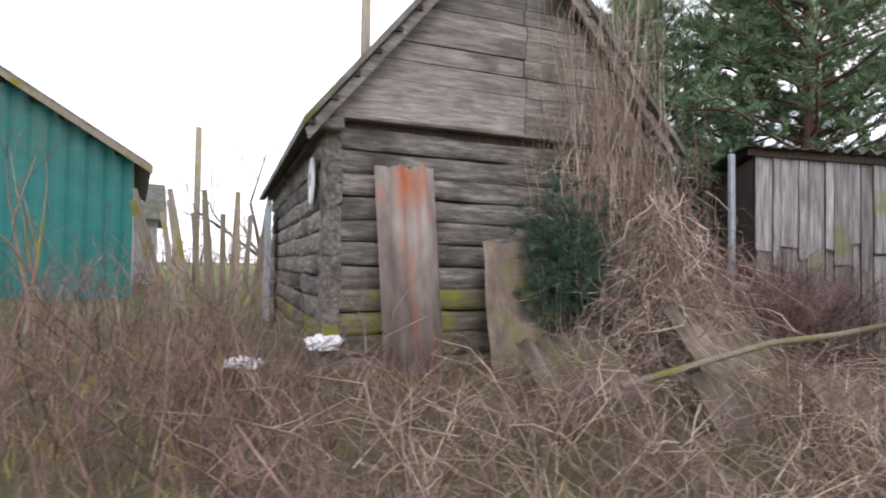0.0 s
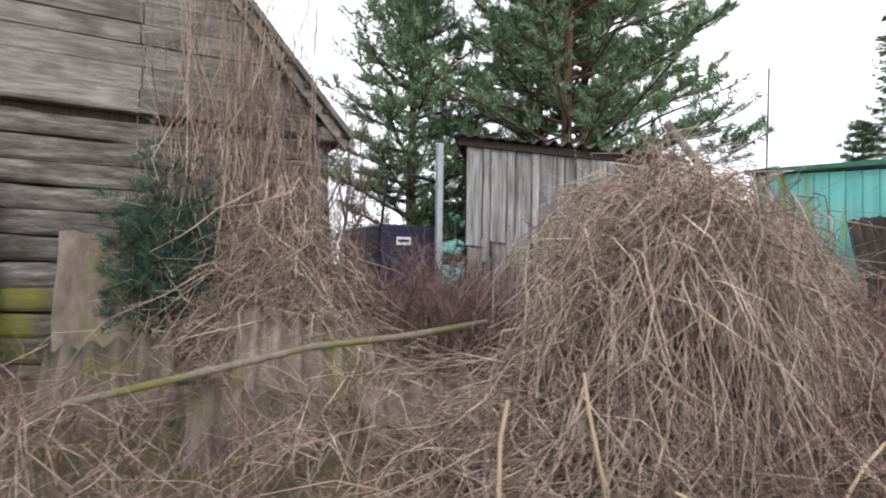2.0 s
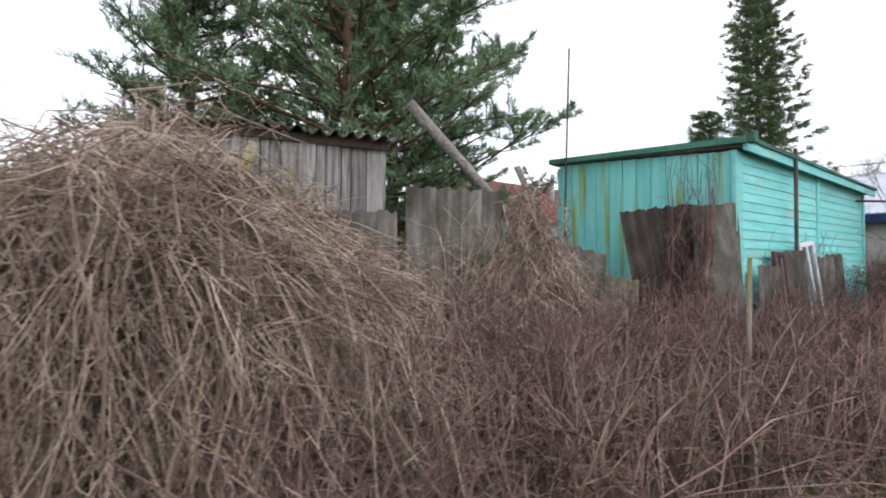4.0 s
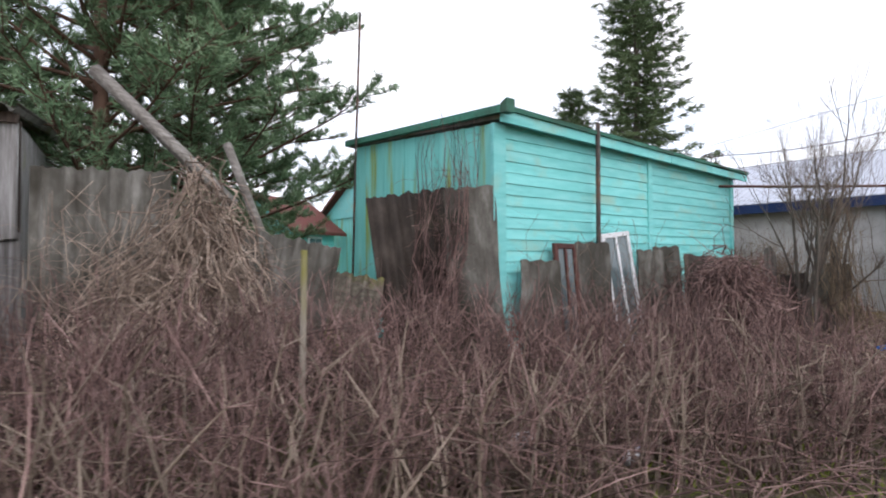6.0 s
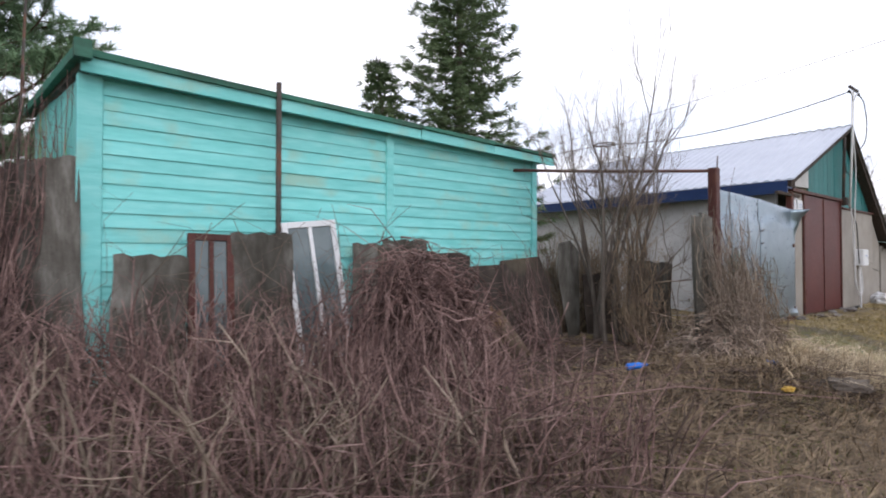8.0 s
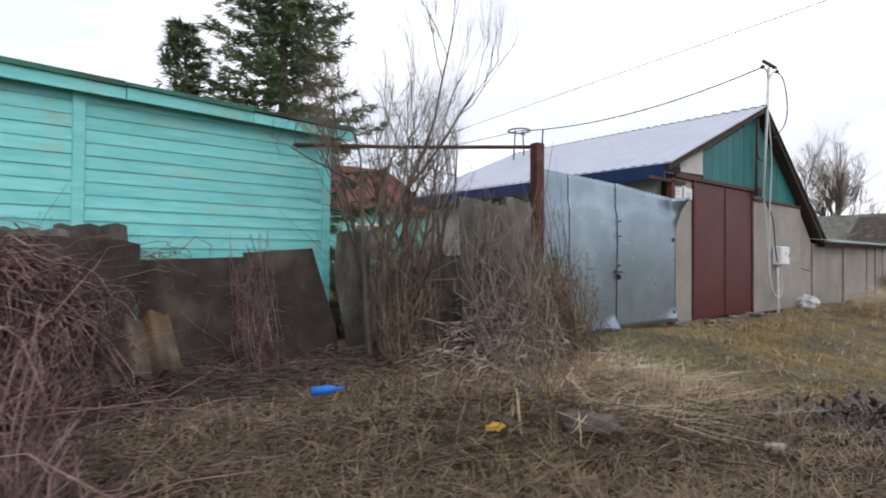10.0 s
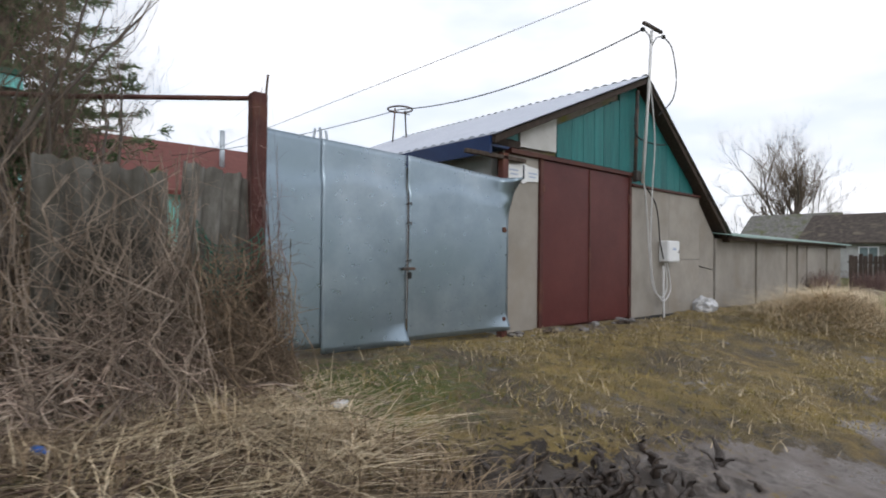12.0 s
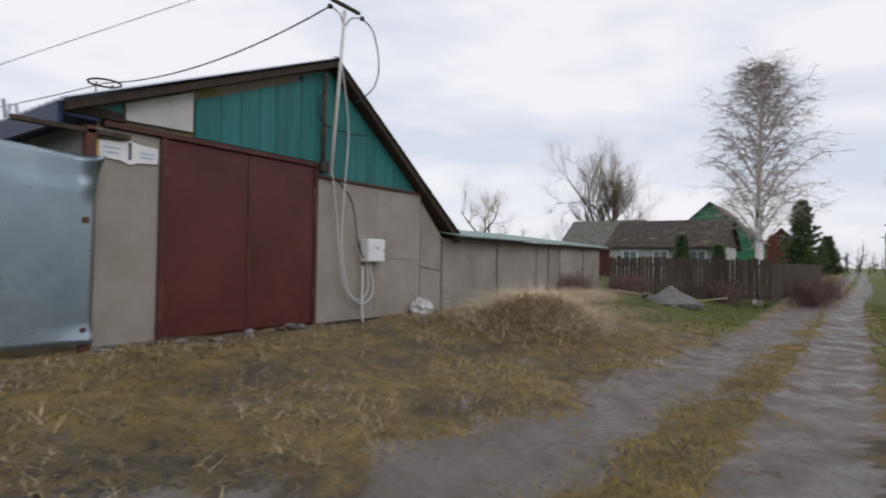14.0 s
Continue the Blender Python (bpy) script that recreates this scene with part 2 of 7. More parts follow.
M_NET = material("green_plastic_net", [(0.015, 0.11, 0.075), (0.03, 0.17, 0.12)], 5, rough=0.5, bump=0.0, island=True)
M_GRAVEL = material("grey_gravel_pile", [(0.14, 0.13, 0.125), (0.28, 0.27, 0.26)], 18, bump=0.8)
M_WOOD_PALE = material("pale_grey_pole_wood", [(0.2, 0.17, 0.135), (0.32, 0.28, 0.23)], 5, stretch=(5, 5, 0.6), bump=0.4, stain=(0.2, 0.19, 0.03), stain_scale=2)
M_STRAW_PALE = material("bleached_straw", [(0.40, 0.31, 0.19), (0.60, 0.49, 0.33), (0.74, 0.63, 0.46)], 6, bump=0.0, island=True, rand=0.35, rough=0.8)
M_MUD = material("wet_mud_clods", [(0.018, 0.012, 0.009), (0.045, 0.032, 0.025), (0.085, 0.065, 0.05)], 12, bump=0.8, island=True, rand=0.4, rough=0.5, spec=0.5)
M_TWIG_PALE = material("pale_birch_twigs", [(0.34, 0.285, 0.265), (0.48, 0.42, 0.40)], 5, bump=0.0, island=True, rand=0.35)
M_JUNIPER = material("juniper_needles", [(0.022, 0.05, 0.034), (0.045, 0.085, 0.06), (0.07, 0.12, 0.08)], 4, bump=0.0, island=True, rand=0.4, spec=0.2)
M_SLATE_BROWN = material("rotten_brown_slate", [(0.09, 0.068, 0.054), (0.165, 0.13, 0.105), (0.25, 0.205, 0.165)], 5, stretch=(1.5, 1.5, 0.6), bump=0.5, stain=(0.13, 0.13, 0.03), stain_scale=2.0, stain_at=(0.5, 0.68), rand=0.3)
M_PATCH = material("whitewashed_sheet", [(0.42, 0.42, 0.41), (0.56, 0.56, 0.55)], 2.5, bump=0.1, stain=(0.33, 0.31, 0.28), stain_scale=2.0, rand=0.03)
M_GLASS = material("old_window_glass", [(0.10, 0.14, 0.15), (0.16, 0.2, 0.21)], 3, rough=0.12, bump=0.0, spec=0.6)


# ---- geometry helpers ----
def mesh_from(name, verts, faces, smooth=False):
    me = bpy.data.meshes.new(name)
    me.from_pydata(verts, [], faces)
    me.update()
    if smooth:
        me.polygons.foreach_set("use_smooth", [True] * len(me.polygons))
    return me


def add(name, me, mat, parent=None, m=None, label="", category="", group="", kind=""):
    if mat and not me.materials:
        me.materials.append(mat)
    ob = new(name, me)
    if parent:
        ob.parent = parent
    if m is not None:
        ob.matrix_basis = m
    return tagged(ob, label, category, group, kind)


def part(name, bm, mat, parent=None, label="", m=None, smooth=False):
    me = bpy.data.meshes.new(name)
    bm.normal_update()
    bm.to_mesh(me)
    bm.free()
    if smooth:
        me.polygons.foreach_set("use_smooth", [True] * len(me.polygons))
    return add(name, me, mat, parent, m, label)


def empty(name, m, label, category, group="", kind=""):
    ob = new(name)
    ob.empty_display_size = 0.2
    ob.matrix_basis = m
    return tagged(ob, label, category, group, kind)


def box(bm, x0, x1, y0, y1, z0, z1, bevel=0.0, m=None):
    r = bmesh.ops.create_cube(bm, size=1)
    vs = r["verts"]
    for v in vs:
        v.co = Vector(((x0 + x1) / 2 + v.co.x * (x1 - x0), (y0 + y1) / 2 + v.co.y * (y1 - y0), (z0 + z1) / 2 + v.co.z * (z1 - z0)))
        if m is not None:
            v.co = m @ v.co
    if bevel:
        es = list({e for v in vs for e in v.link_edges})
        bmesh.ops.bevel(bm, geom=es, offset=bevel, segments=1, affect="EDGES")
    return bm


def boxed(*a, **k):
    return box(bmesh.new(), *a, **k)


def prism(bm, outline, y0, y1):
    """A plate with an outline in x and z, from y0 to y1."""
    a = [bm.verts.new((x, y0, z)) for x, z in outline]
    b = [bm.verts.new((x, y1, z)) for x, z in outline]
    bm.faces.new(a)
    bm.faces.new(b[::-1])
    for i in range(len(a)):
        j = (i + 1) % len(a)
        bm.faces.new((a[j], a[i], b[i], b[j]))
    bmesh.ops.recalc_face_normals(bm, faces=bm.faces[:])
    return bm


def tube_mesh(name, points, radii, sides=6):
    """A bent tube through the points."""
    P = np.array(points, float)[None]
    R = np.broadcast_to(np.array(radii, float), (len(points),))[None]
    return stems_mesh(name, P, R, sides, True)


def stems_mesh(name, P, R, sides=3, smooth=True):
    """Many tapering stems at once. P: stems x points x 3, R: stems x points."""
    N, K, _ = P.shape
    T = np.gradient(P, axis=1)
    T /= np.linalg.norm(T, axis=2, keepdims=True) + 1e-9
    ref = np.where(np.abs(T[..., 2:3]) > 0.9, np.array([1.0, 0, 0]), np.array([0, 0, 1.0]))
    ref = np.repeat(ref[:, :1], K, axis=1)
    U = np.cross(T, ref)
    U /= np.linalg.norm(U, axis=2, keepdims=True) + 1e-9
    V = np.cross(T, U)
    ang = np.arange(sides) * 2 * np.pi / sides
    C, S = np.cos(ang), np.sin(ang)
    verts = P[:, :, None] + R[:, :, None, None] * (U[:, :, None] * C[None, None, :, None] + V[:, :, None] * S[None, None, :, None])
    idx = np.arange(N * K * sides).reshape(N, K, sides)
    a, b = idx[:, :-1], idx[:, 1:]
    f = np.stack([a, np.roll(a, -1, 2), np.roll(b, -1, 2), b], axis=-1).reshape(-1, 4)
    return quads_mesh(name, verts.reshape(-1, 3), f, smooth)


def quads_mesh(name, verts, faces, smooth=False):
    me = bpy.data.meshes.new(name)
    n = len(faces)
    k = faces.shape[1]
    me.vertices.add(len(verts))
    me.vertices.foreach_set("co", np.ascontiguousarray(verts, dtype=np.float32).ravel())
    me.loops.add(n * k)
    me.loops.foreach_set("vertex_index", np.ascontiguousarray(faces, dtype=np.int32).ravel())
    me.polygons.add(n)
    me.polygons.foreach_set("loop_start", np.arange(n, dtype=np.int32) * k)
    me.polygons.foreach_set("loop_total", np.full(n, k, dtype=np.int32))
    me.update(calc_edges=True)
    if smooth:
        me.polygons.foreach_set("use_smooth", np.ones(n, dtype=bool))
    return me


def wave_sheet(w, h, pitch=0.17, amp=0.038, thick=0.007, rows=2, bend=0.0):
    """A corrugated sheet: w across the waves (x), h along them (z), with a broken look at its edge."""
    bm = bmesh.new()
    nx = max(8, int(w / pitch * 8))
    grid = {}
    for s in (0, 1):
        for i in range(nx + 1):
            for j in range(rows + 1):
                x, z = w * i / nx, h * j / rows
                y = amp * math.sin(2 * math.pi * x / pitch) + s * thick + bend * (z / h) ** 2
                zz = z + (0.012 * math.sin(x * 31) + 0.01 * math.sin(x * 83) if j in (0, rows) else 0)
                grid[s, i, j] = bm.verts.new((x, y, zz))
    for i in range(nx):
        for j in range(rows):
            bm.faces.new([grid[0, a, b] for a, b in ((i, j), (i + 1, j), (i + 1, j + 1), (i, j + 1))])
            bm.faces.new([grid[1, a, b] for a, b in ((i, j), (i, j + 1), (i + 1, j + 1), (i + 1, j))])
    rim = [(i, 0) for i in range(nx + 1)] + [(nx, j) for j in range(1, rows + 1)] + [(i, rows) for i in range(nx - 1, -1, -1)] + [(0, j) for j in range(rows - 1, 0, -1)]
    for a, b in zip(rim, rim[1:] + rim[:1]):
        bm.faces.new((grid[(0, *b)], grid[(0, *a)], grid[(1, *a)], grid[(1, *b)]))
    bmesh.ops.recalc_face_normals(bm, faces=bm.faces[:])
    return bm


# ---- the lie of the land ----
WAY_X = [-9, -1.5, 2.8, 6.7, 10.2, 13.9, 17.5, 19.5, 24, 36, 60, 200]
WAY_Y = [4.7, 2.0, 0.4, -1.0, -2.1, -3.1, -3.7, -4.6, -4.75, -5.1, -5.9, -10.5]


def smooth_step(a, b, x):
    t = np.clip((np.asarray(x, float) - a) / (b - a), 0, 1)
    return t * t * (3 - 2 * t)


def land(x, y):
    """Height of the ground: the lane is low, the plots behind the fences lie higher."""
    x, y = np.asarray(x, float), np.asarray(y, float)
    d = y - np.interp(x, WAY_X, WAY_Y)
    rise = 0.46 * smooth_step(1.6, 5.4, d)
    rise = rise * (1 - 0.25 * smooth_step(30, 60, x))
    lane = 0.05 * (1 - smooth_step(11, 17, x)) * smooth_step(-0.5, 1.0, d)
    mound = 0.46 * np.exp(-(((x - 28.2) / 1.4) ** 2 + ((y + 0.75) / 0.75) ** 2)) + 0.12 * np.exp(-(((x - 32.5) / 1.8) ** 2 + ((y - 0.2) / 0.7) ** 2))
    mound = mound + 0.19 * np.exp(-(((x - 17.1) / 1.15) ** 2 + ((y + 0.35) / 0.65) ** 2))
    rough = 0.018 * np.sin(x * 3.1 + 1.3 * np.sin(y * 2.3)) + 0.014 * np.sin(y * 4.3 + x * 1.7) + 0.008 * np.sin(x * 9.0 + y * 7.0)
    far = smooth_step(200, 60, np.hypot(x - 15, y))
    return (rise + lane + mound + rough) * far


def on_land(x, y):
    return float(land(x, y))


# ---- ground: one sheet to the horizon ----
LEFT_X = [-9, 2.8, 10.2, 14, 17.5, 20, 22, 25, 28.7, 34, 60, 200]
LEFT_Y = [6.4, 2.1, -0.4, -1.35, -1.6, -1.95, -2.8, -3.15, -3.4, -3.8, -4.7, -9.2]
RIGHT_X = [-9, 2.8, 10.2, 17.5, 19.5, 25, 33, 45, 60, 200]
RIGHT_Y = [4.5, 0.2, -2.3, -3.9, -4.6, -4.72, -5.0, -5.25, -6.2, -10.8]


def ground():
    xs = np.concatenate([np.geomspace(-900, -12, 26), np.arange(-11.5, 40, 0.15), np.arange(40.5, 90, 0.8), np.geomspace(92, 1200, 24)])
    ys = np.concatenate([np.geomspace(-900, -14, 22), np.arange(-13, 12, 0.15), np.geomspace(12.5, 900, 30)])
    X, Y = np.meshgrid(xs, ys, indexing="ij")
    dl, dr = np.abs(Y - np.interp(X, LEFT_X, LEFT_Y)), np.abs(Y - np.interp(X, RIGHT_X, RIGHT_Y))
    wob = 0.12 * np.sin(X * 2.1) + 0.1 * np.sin(X * 4.7 + Y * 3)
    track = np.maximum(1 - smooth_step(0.35, 0.75, dl + wob), 1 - smooth_step(0.3, 0.62, dr + wob * 0.6))
    churned = np.exp(-(((X - 18.9) / 1.9) ** 2 + ((Y + 1.75 - 0.1 * np.sin(X * 3)) / 0.75) ** 2))
    wet = np.clip(track * (X > 12.5), 0, 1)
    Z = land(X, Y) - 0.05 * track + churned * (0.07 * np.sin(X * 6.3 + 2 * np.sin(Y * 4)) * np.sin(Y * 7 + X * 2) + 0.04 * np.sin(X * 17 + 3 * np.sin(Y * 9)) * np.sin(Y * 19)) + 0.02 * np.sin(X * 7 + 2.5 * np.sin(Y * 5)) * np.sin(Y * 8 + 2 * np.sin(X * 6)) * (X > 14) * (1 - 0.9 * track)
    d = Y - np.interp(X, WAY_X, WAY_Y)
    litter = smooth_step(0.7, 1.6, d) * (1 - smooth_step(15.5, 19.2, X + 0.45 * Y)) * (1 - smooth_step(8, 12, d))
    green = np.clip(np.exp(-(((X - 19.1) / 1.3) ** 2 + ((Y - 0.2) / 0.9) ** 2)) * 0.9 + smooth_step(30, 36, X) * (Y > -3.2) + (Y < -5.8) + smooth_step(7, 10, d) * (X < 20), 0, 1)
    me = quads_mesh("ground", np.stack([X, Y, Z], -1).reshape(-1, 3), grid_faces(len(xs), len(ys)), True)
    for name, val in (("wet", wet), ("litter", litter), ("green", green), ("soil", np.maximum(churned, 0.75 * np.exp(-(((X - 16.2) / 1.3) ** 2 + ((Y - 1.35) / 0.75) ** 2))))):
        me.attributes.new(name, "FLOAT", "POINT").data.foreach_set("value", val.ravel().astype(np.float32))
    m = bpy.data.materials.new("ground_mix")
    m.use_nodes = True
    n, l = m.node_tree.nodes, m.node_tree.links
    b = n["Principled BSDF"]
    co = n.new("ShaderNodeTexCoord")

    def noise_fac(scale, lo, hi, detail=8):
        t = n.new("ShaderNodeTexNoise")
        t.inputs["Scale"].default_value, t.inputs["Detail"].default_value, t.inputs["Roughness"].default_value = scale, detail, 0.7
        l.new(co.outputs["Object"], t.inputs["Vector"])
        r = n.new("ShaderNodeMapRange")
        r.inputs["From Min"].default_value, r.inputs["From Max"].default_value = lo, hi
        l.new(t.outputs["Fac"], r.inputs["Value"])
        return r.outputs[0], t.outputs["Fac"]

    def mix(fac, a, c):
        x = n.new("ShaderNodeMixRGB")
        for s, v in (("Fac", fac), ("Color1", a), ("Color2", c)):
            if isinstance(v, tuple):
                x.inputs[s].default_value = (*v, 1)
            else:
                l.new(v, x.inputs[s])
        return x.outputs["Color"]

    def attr(name):
        a = n.new("ShaderNodeAttribute")
        a.attribute_name = name
        return a.outputs["Fac"]

    def soft_mask(a, jitter, lo, hi):
        s = n.new("ShaderNodeMath")
        s.operation = "ADD"
        l.new(a, s.inputs[0])
        h = n.new("ShaderNodeMapRange")
        h.inputs["To Min"].default_value, h.inputs["To Max"].default_value = -0.5, 0.5
        l.new(jitter, h.inputs["Value"])
        l.new(h.outputs[0], s.inputs[1])
        r = n.new("ShaderNodeMapRange")
        r.inputs["From Min"].default_value, r.inputs["From Max"].default_value = lo, hi
        l.new(s.outputs[0], r.inputs["Value"])
        return r.outputs[0]

    f1, raw1 = noise_fac(1.3, 0.35, 0.65)
    f2, raw2 = noise_fac(9, 0.35, 0.65)
    f3, raw3 = noise_fac(60, 0.3, 0.7)
    patch_f, _p = noise_fac(0.9, 0.47, 0.6)
    turf = mix(f2, mix(f1, (0.33, 0.222, 0.078), (0.17, 0.142, 0.04)), (0.45, 0.325, 0.135))
    # darker mid-scale blotches paint shadows between grass clumps into the turf colour
    clump_shade_f, _t = noise_fac(4.5, 0.42, 0.6)
    turf = mix(clump_shade_f, turf, mix(f3, (0.12, 0.092, 0.042), (0.27, 0.205, 0.092)))
    turf = mix(patch_f, turf, mix(f3, (0.085, 0.066, 0.048), (0.20, 0.16, 0.105)))
    lush = mix(f2, (0.075, 0.105, 0.024), (0.15, 0.165, 0.04))
    dead = mix(f2, mix(f3, (0.07, 0.05, 0.038), (0.17, 0.125, 0.092)), (0.14, 0.135, 0.035))
    mud = mix(f1, mix(f2, mix(f3, (0.05, 0.039, 0.034), (0.16, 0.132, 0.117)), (0.10, 0.083, 0.074)), (0.175, 0.15, 0.136))
    soil = mix(f2, mix(f3, (0.022, 0.016, 0.012), (0.07, 0.052, 0.04)), (0.045, 0.034, 0.026))
    col = mix(soft_mask(attr("green"), f2, 0.3, 0.7), turf, lush)
    col = mix(soft_mask(attr("litter"), f2, 0.3, 0.7), col, dead)
    wetm = soft_mask(soft_mask(attr("wet"), f1, 0.1, 0.9), f2, 0.25, 0.75)
    col = mix(wetm, col, mud)
    col = mix(soft_mask(attr("soil"), f2, 0.35, 0.65), col, soil)
    l.new(col, b.inputs["Base Color"])
    rough = n.new("ShaderNodeMapRange")
    rough.inputs["To Min"].default_value, rough.inputs["To Max"].default_value = 0.95, 0.24
    pool = n.new("ShaderNodeMath")
    pool.operation = "MULTIPLY"
    l.new(wetm, pool.inputs[0])
    l.new(noise_fac(2.1, 0.36, 0.62, 3)[0], pool.inputs[1])
    l.new(pool.outputs[0], rough.inputs["Value"])
    l.new(rough.outputs[0], b.inputs["Roughness"])
    b.inputs["Specular IOR Level"].default_value = 0.5
    bp = n.new("ShaderNodeBump")
    bp.inputs["Distance"].default_value = 0.06
    worn = n.new("ShaderNodeMapRange")
    worn.inputs["To Min"].default_value, worn.inputs["To Max"].default_value = 1.0, 0.4
    l.new(wetm, worn.inputs["Value"])
    l.new(worn.outputs[0], bp.inputs["Strength"])
    sm = n.new("ShaderNodeMath")
    l.new(raw2, sm.inputs[0])
    l.new(raw3, sm.inputs[1])
    l.new(sm.outputs[0], bp.inputs["Height"])
    l.new(bp.outputs[0], b.inputs["Normal"])
    add("ground", me, m, label="rough winter turf, mud and wheel ruts of a village lane", category="ground", kind="structure")


def grid_faces(nx, ny):
    i = np.arange(nx * ny).reshape(nx, ny)
    return np.stack([i[:-1, :-1], i[1:, :-1], i[1:, 1:], i[:-1, 1:]], -1).reshape(-1, 4)


ground()


# ---- grey house with the workshop gable ----
def at(x, y, z=0.0):
    return Matrix.Translation((x, y, z))


def garage():
    g = empty("house", at(25.0, 1.25, 0.45), "grey-clad village house with a blue-green gable and zinc roof", "house")
    i = at(-25.0, -1.25, -0.45)

    def p(name, bm, mat, label="", parent=g):
        return part(name, bm, mat, parent, label, i if parent is g else None)

    y = 1.25
    # front cladding, each sheet of its own
    p("cladding_panel", boxed(22.04, 22.70, y, y + 0.05, 0.47, 2.72, 0.004), M_BEIGE)
    p("cladding_panel", boxed(24.99, 26.25, y - 0.02, y + 0.04, 0.47, 2.575, 0.004), M_BEIGE)
    p("cladding_panel", boxed(26.254, 27.44, y - 0.02, y + 0.04, 1.42, 2.575, 0.004), M_BEIGE)
    p("cladding_panel", boxed(26.254, 27.44, y - 0.02, y + 0.04, 0.47, 1.414, 0.004), M_BEIGE)
    p("cladding_panel", prism(bmesh.new(), [(27.48, 1.30), (28.12, 1.22), (28.12, 1.88), (27.48, 2.48)], y, y + 0.05), M_BEIGE)
    p("cladding_panel", prism(bmesh.new(), [(27.48, 0.45), (28.12, 0.45), (28.12, 1.2), (27.48, 1.28)], y, y + 0.05), M_BEIGE)
    p("backing_wall", boxed(22.0, 28.1, y + 0.06, y + 0.2, 0.3, 1.9), M_PLASTER)
    p("side_wall", boxed(22.0, 22.12, y + 0.2, 7.4, 0.35, 2.85), M_PLASTER, "pale rendered side wall under the eave")
    p("back_wall", boxed(22.0, 28.1, 7.3, 7.4, 0.35, 1.9), M_PLASTER)
    p("plinth", boxed(24.99, 28.1, y - 0.05, y + 0.06, 0.30, 0.468, 0.01), M_BLACK, "dark tarred plinth")
    # gable: back plate, then upright boards
    gable = [(22.05, 2.72), (27.5, 2.55), (27.35, 2.68), (25.2, 4.24), (22.05, 2.93)]
    p("gable_backing", prism(bmesh.new(), gable, y + 0.05, y + 0.1), M_WOOD_PALE, "bare wooden strip along the rake")
    def top(x):
        return (2.93 + (x - 22.05) * 0.416 if x < 25.2 else 4.24 - (x - 25.2) * 0.727) - 0.02
    x = 23.12
    while x < 27.2:
        w = random.choice((0.2, 0.24, 0.28, 0.34))
        x1 = min(x + w, 27.25)
        zb = 2.81 if x1 < 25.0 else 2.62
        drop = 0.11 if x < 24.6 else 0.02
        if top(x1) - drop > zb + 0.02:
            a = top(x) - drop * (0.7 + 0.3 * random.random())
            outline = [(x, zb), (x1 - 0.008, zb), (x1 - 0.008, top(x1) - drop), (x, a)]
            if x < 25.2 < x1:
                outline.insert(3, (25.2, top(25.2) - drop))
            p("gable_board", prism(bmesh.new(), outline, y + 0.012 + random.uniform(0, 0.006), y + 0.046), M_GABLE)
        x = x1
    p("gable_panel", prism(bmesh.new(), [(22.33, 2.84), (23.08, 2.86), (23.08, 3.33), (22.33, 3.02)], y + 0.0, y + 0.046), M_PATCH, "pale sheet patch in the gable")
    p("gable_corner_board", prism(bmesh.new(), [(22.05, 2.80), (22.3, 2.82), (22.3, 3.0), (22.05, 2.9)], y + 0.01, y + 0.046), M_GABLE)
    p("beam", boxed(21.75, 22.32, y - 0.02, y + 0.05, 2.80, 2.9, 0.01), M_DARK_BOARD, "sawn beam end under the eave")
    p("sill_strip", boxed(24.98, 27.5, y - 0.06, y + 0.05, 2.575, 2.615, 0.004), M_BROWN)
    # rakes
    for (x0, z0), (x1, z1), nm in (((21.7, 2.87), (25.22, 4.33), "rake_board"), ((25.2, 4.34), (27.5, 2.62), "rake_board"), ((27.45, 2.66), (28.5, 1.86), "rake_board")):
        p(nm, prism(bmesh.new(), [(x0, z0 - 0.09), (x1, z1 - 0.09), (x1, z1), (x0, z0)], y - 0.16, y + 0.1), M_WOOD_PALE if nm != "rake_board" else M_DARK_BOARD)
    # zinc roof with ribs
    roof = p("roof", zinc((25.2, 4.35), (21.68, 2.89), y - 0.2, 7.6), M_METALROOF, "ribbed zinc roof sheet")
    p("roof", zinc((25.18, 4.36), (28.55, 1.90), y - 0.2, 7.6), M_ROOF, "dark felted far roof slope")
    p("fascia", boxed(21.66, 21.70, y - 0.1, 7.55, 2.66, 2.87), M_BLUE, "deep blue eave fascia")
    p("soffit", boxed(21.7, 22.06, y - 0.05, 7.4, 2.76, 2.79), M_BLUE)
    # red double door
    d = p("garage_door", boxed(22.71, 24.97, y + 0.03, y + 0.06, 0.46, 2.76), M_BROWN, "red-brown painted double garage door")
    for x0, x1 in ((22.77, 23.85), (23.862, 24.93)):
        leaf = part("door_leaf", boxed(x0, x1, y - 0.02, y + 0.035, 0.49, 2.72, 0.006), M_RED, d, "red-brown sheet door leaf")
        hx = x0 if x0 < 23 else x1
        for z in (0.9, 2.35):
            part("hinge", boxed(hx - 0.025, hx + 0.025, y - 0.045, y - 0.015, z - 0.07, z + 0.07, 0.008), M_BROWN, leaf)
    part("cover_strip", boxed(23.835, 23.872, y - 0.034, y - 0.016, 0.5, 2.7, 0.003), M_BROWN, d)
    for x0, x1 in ((22.70, 22.765), (24.93, 24.995)):
        part("jamb", boxed(x0, x1, y - 0.04, y + 0.06, 0.44, 2.77, 0.004), M_BROWN, d)
    part("lintel", boxed(22.1, 25.0, y - 0.06, y + 0.06, 2.725, 2.785, 0.004), M_BROWN, d)
    return g


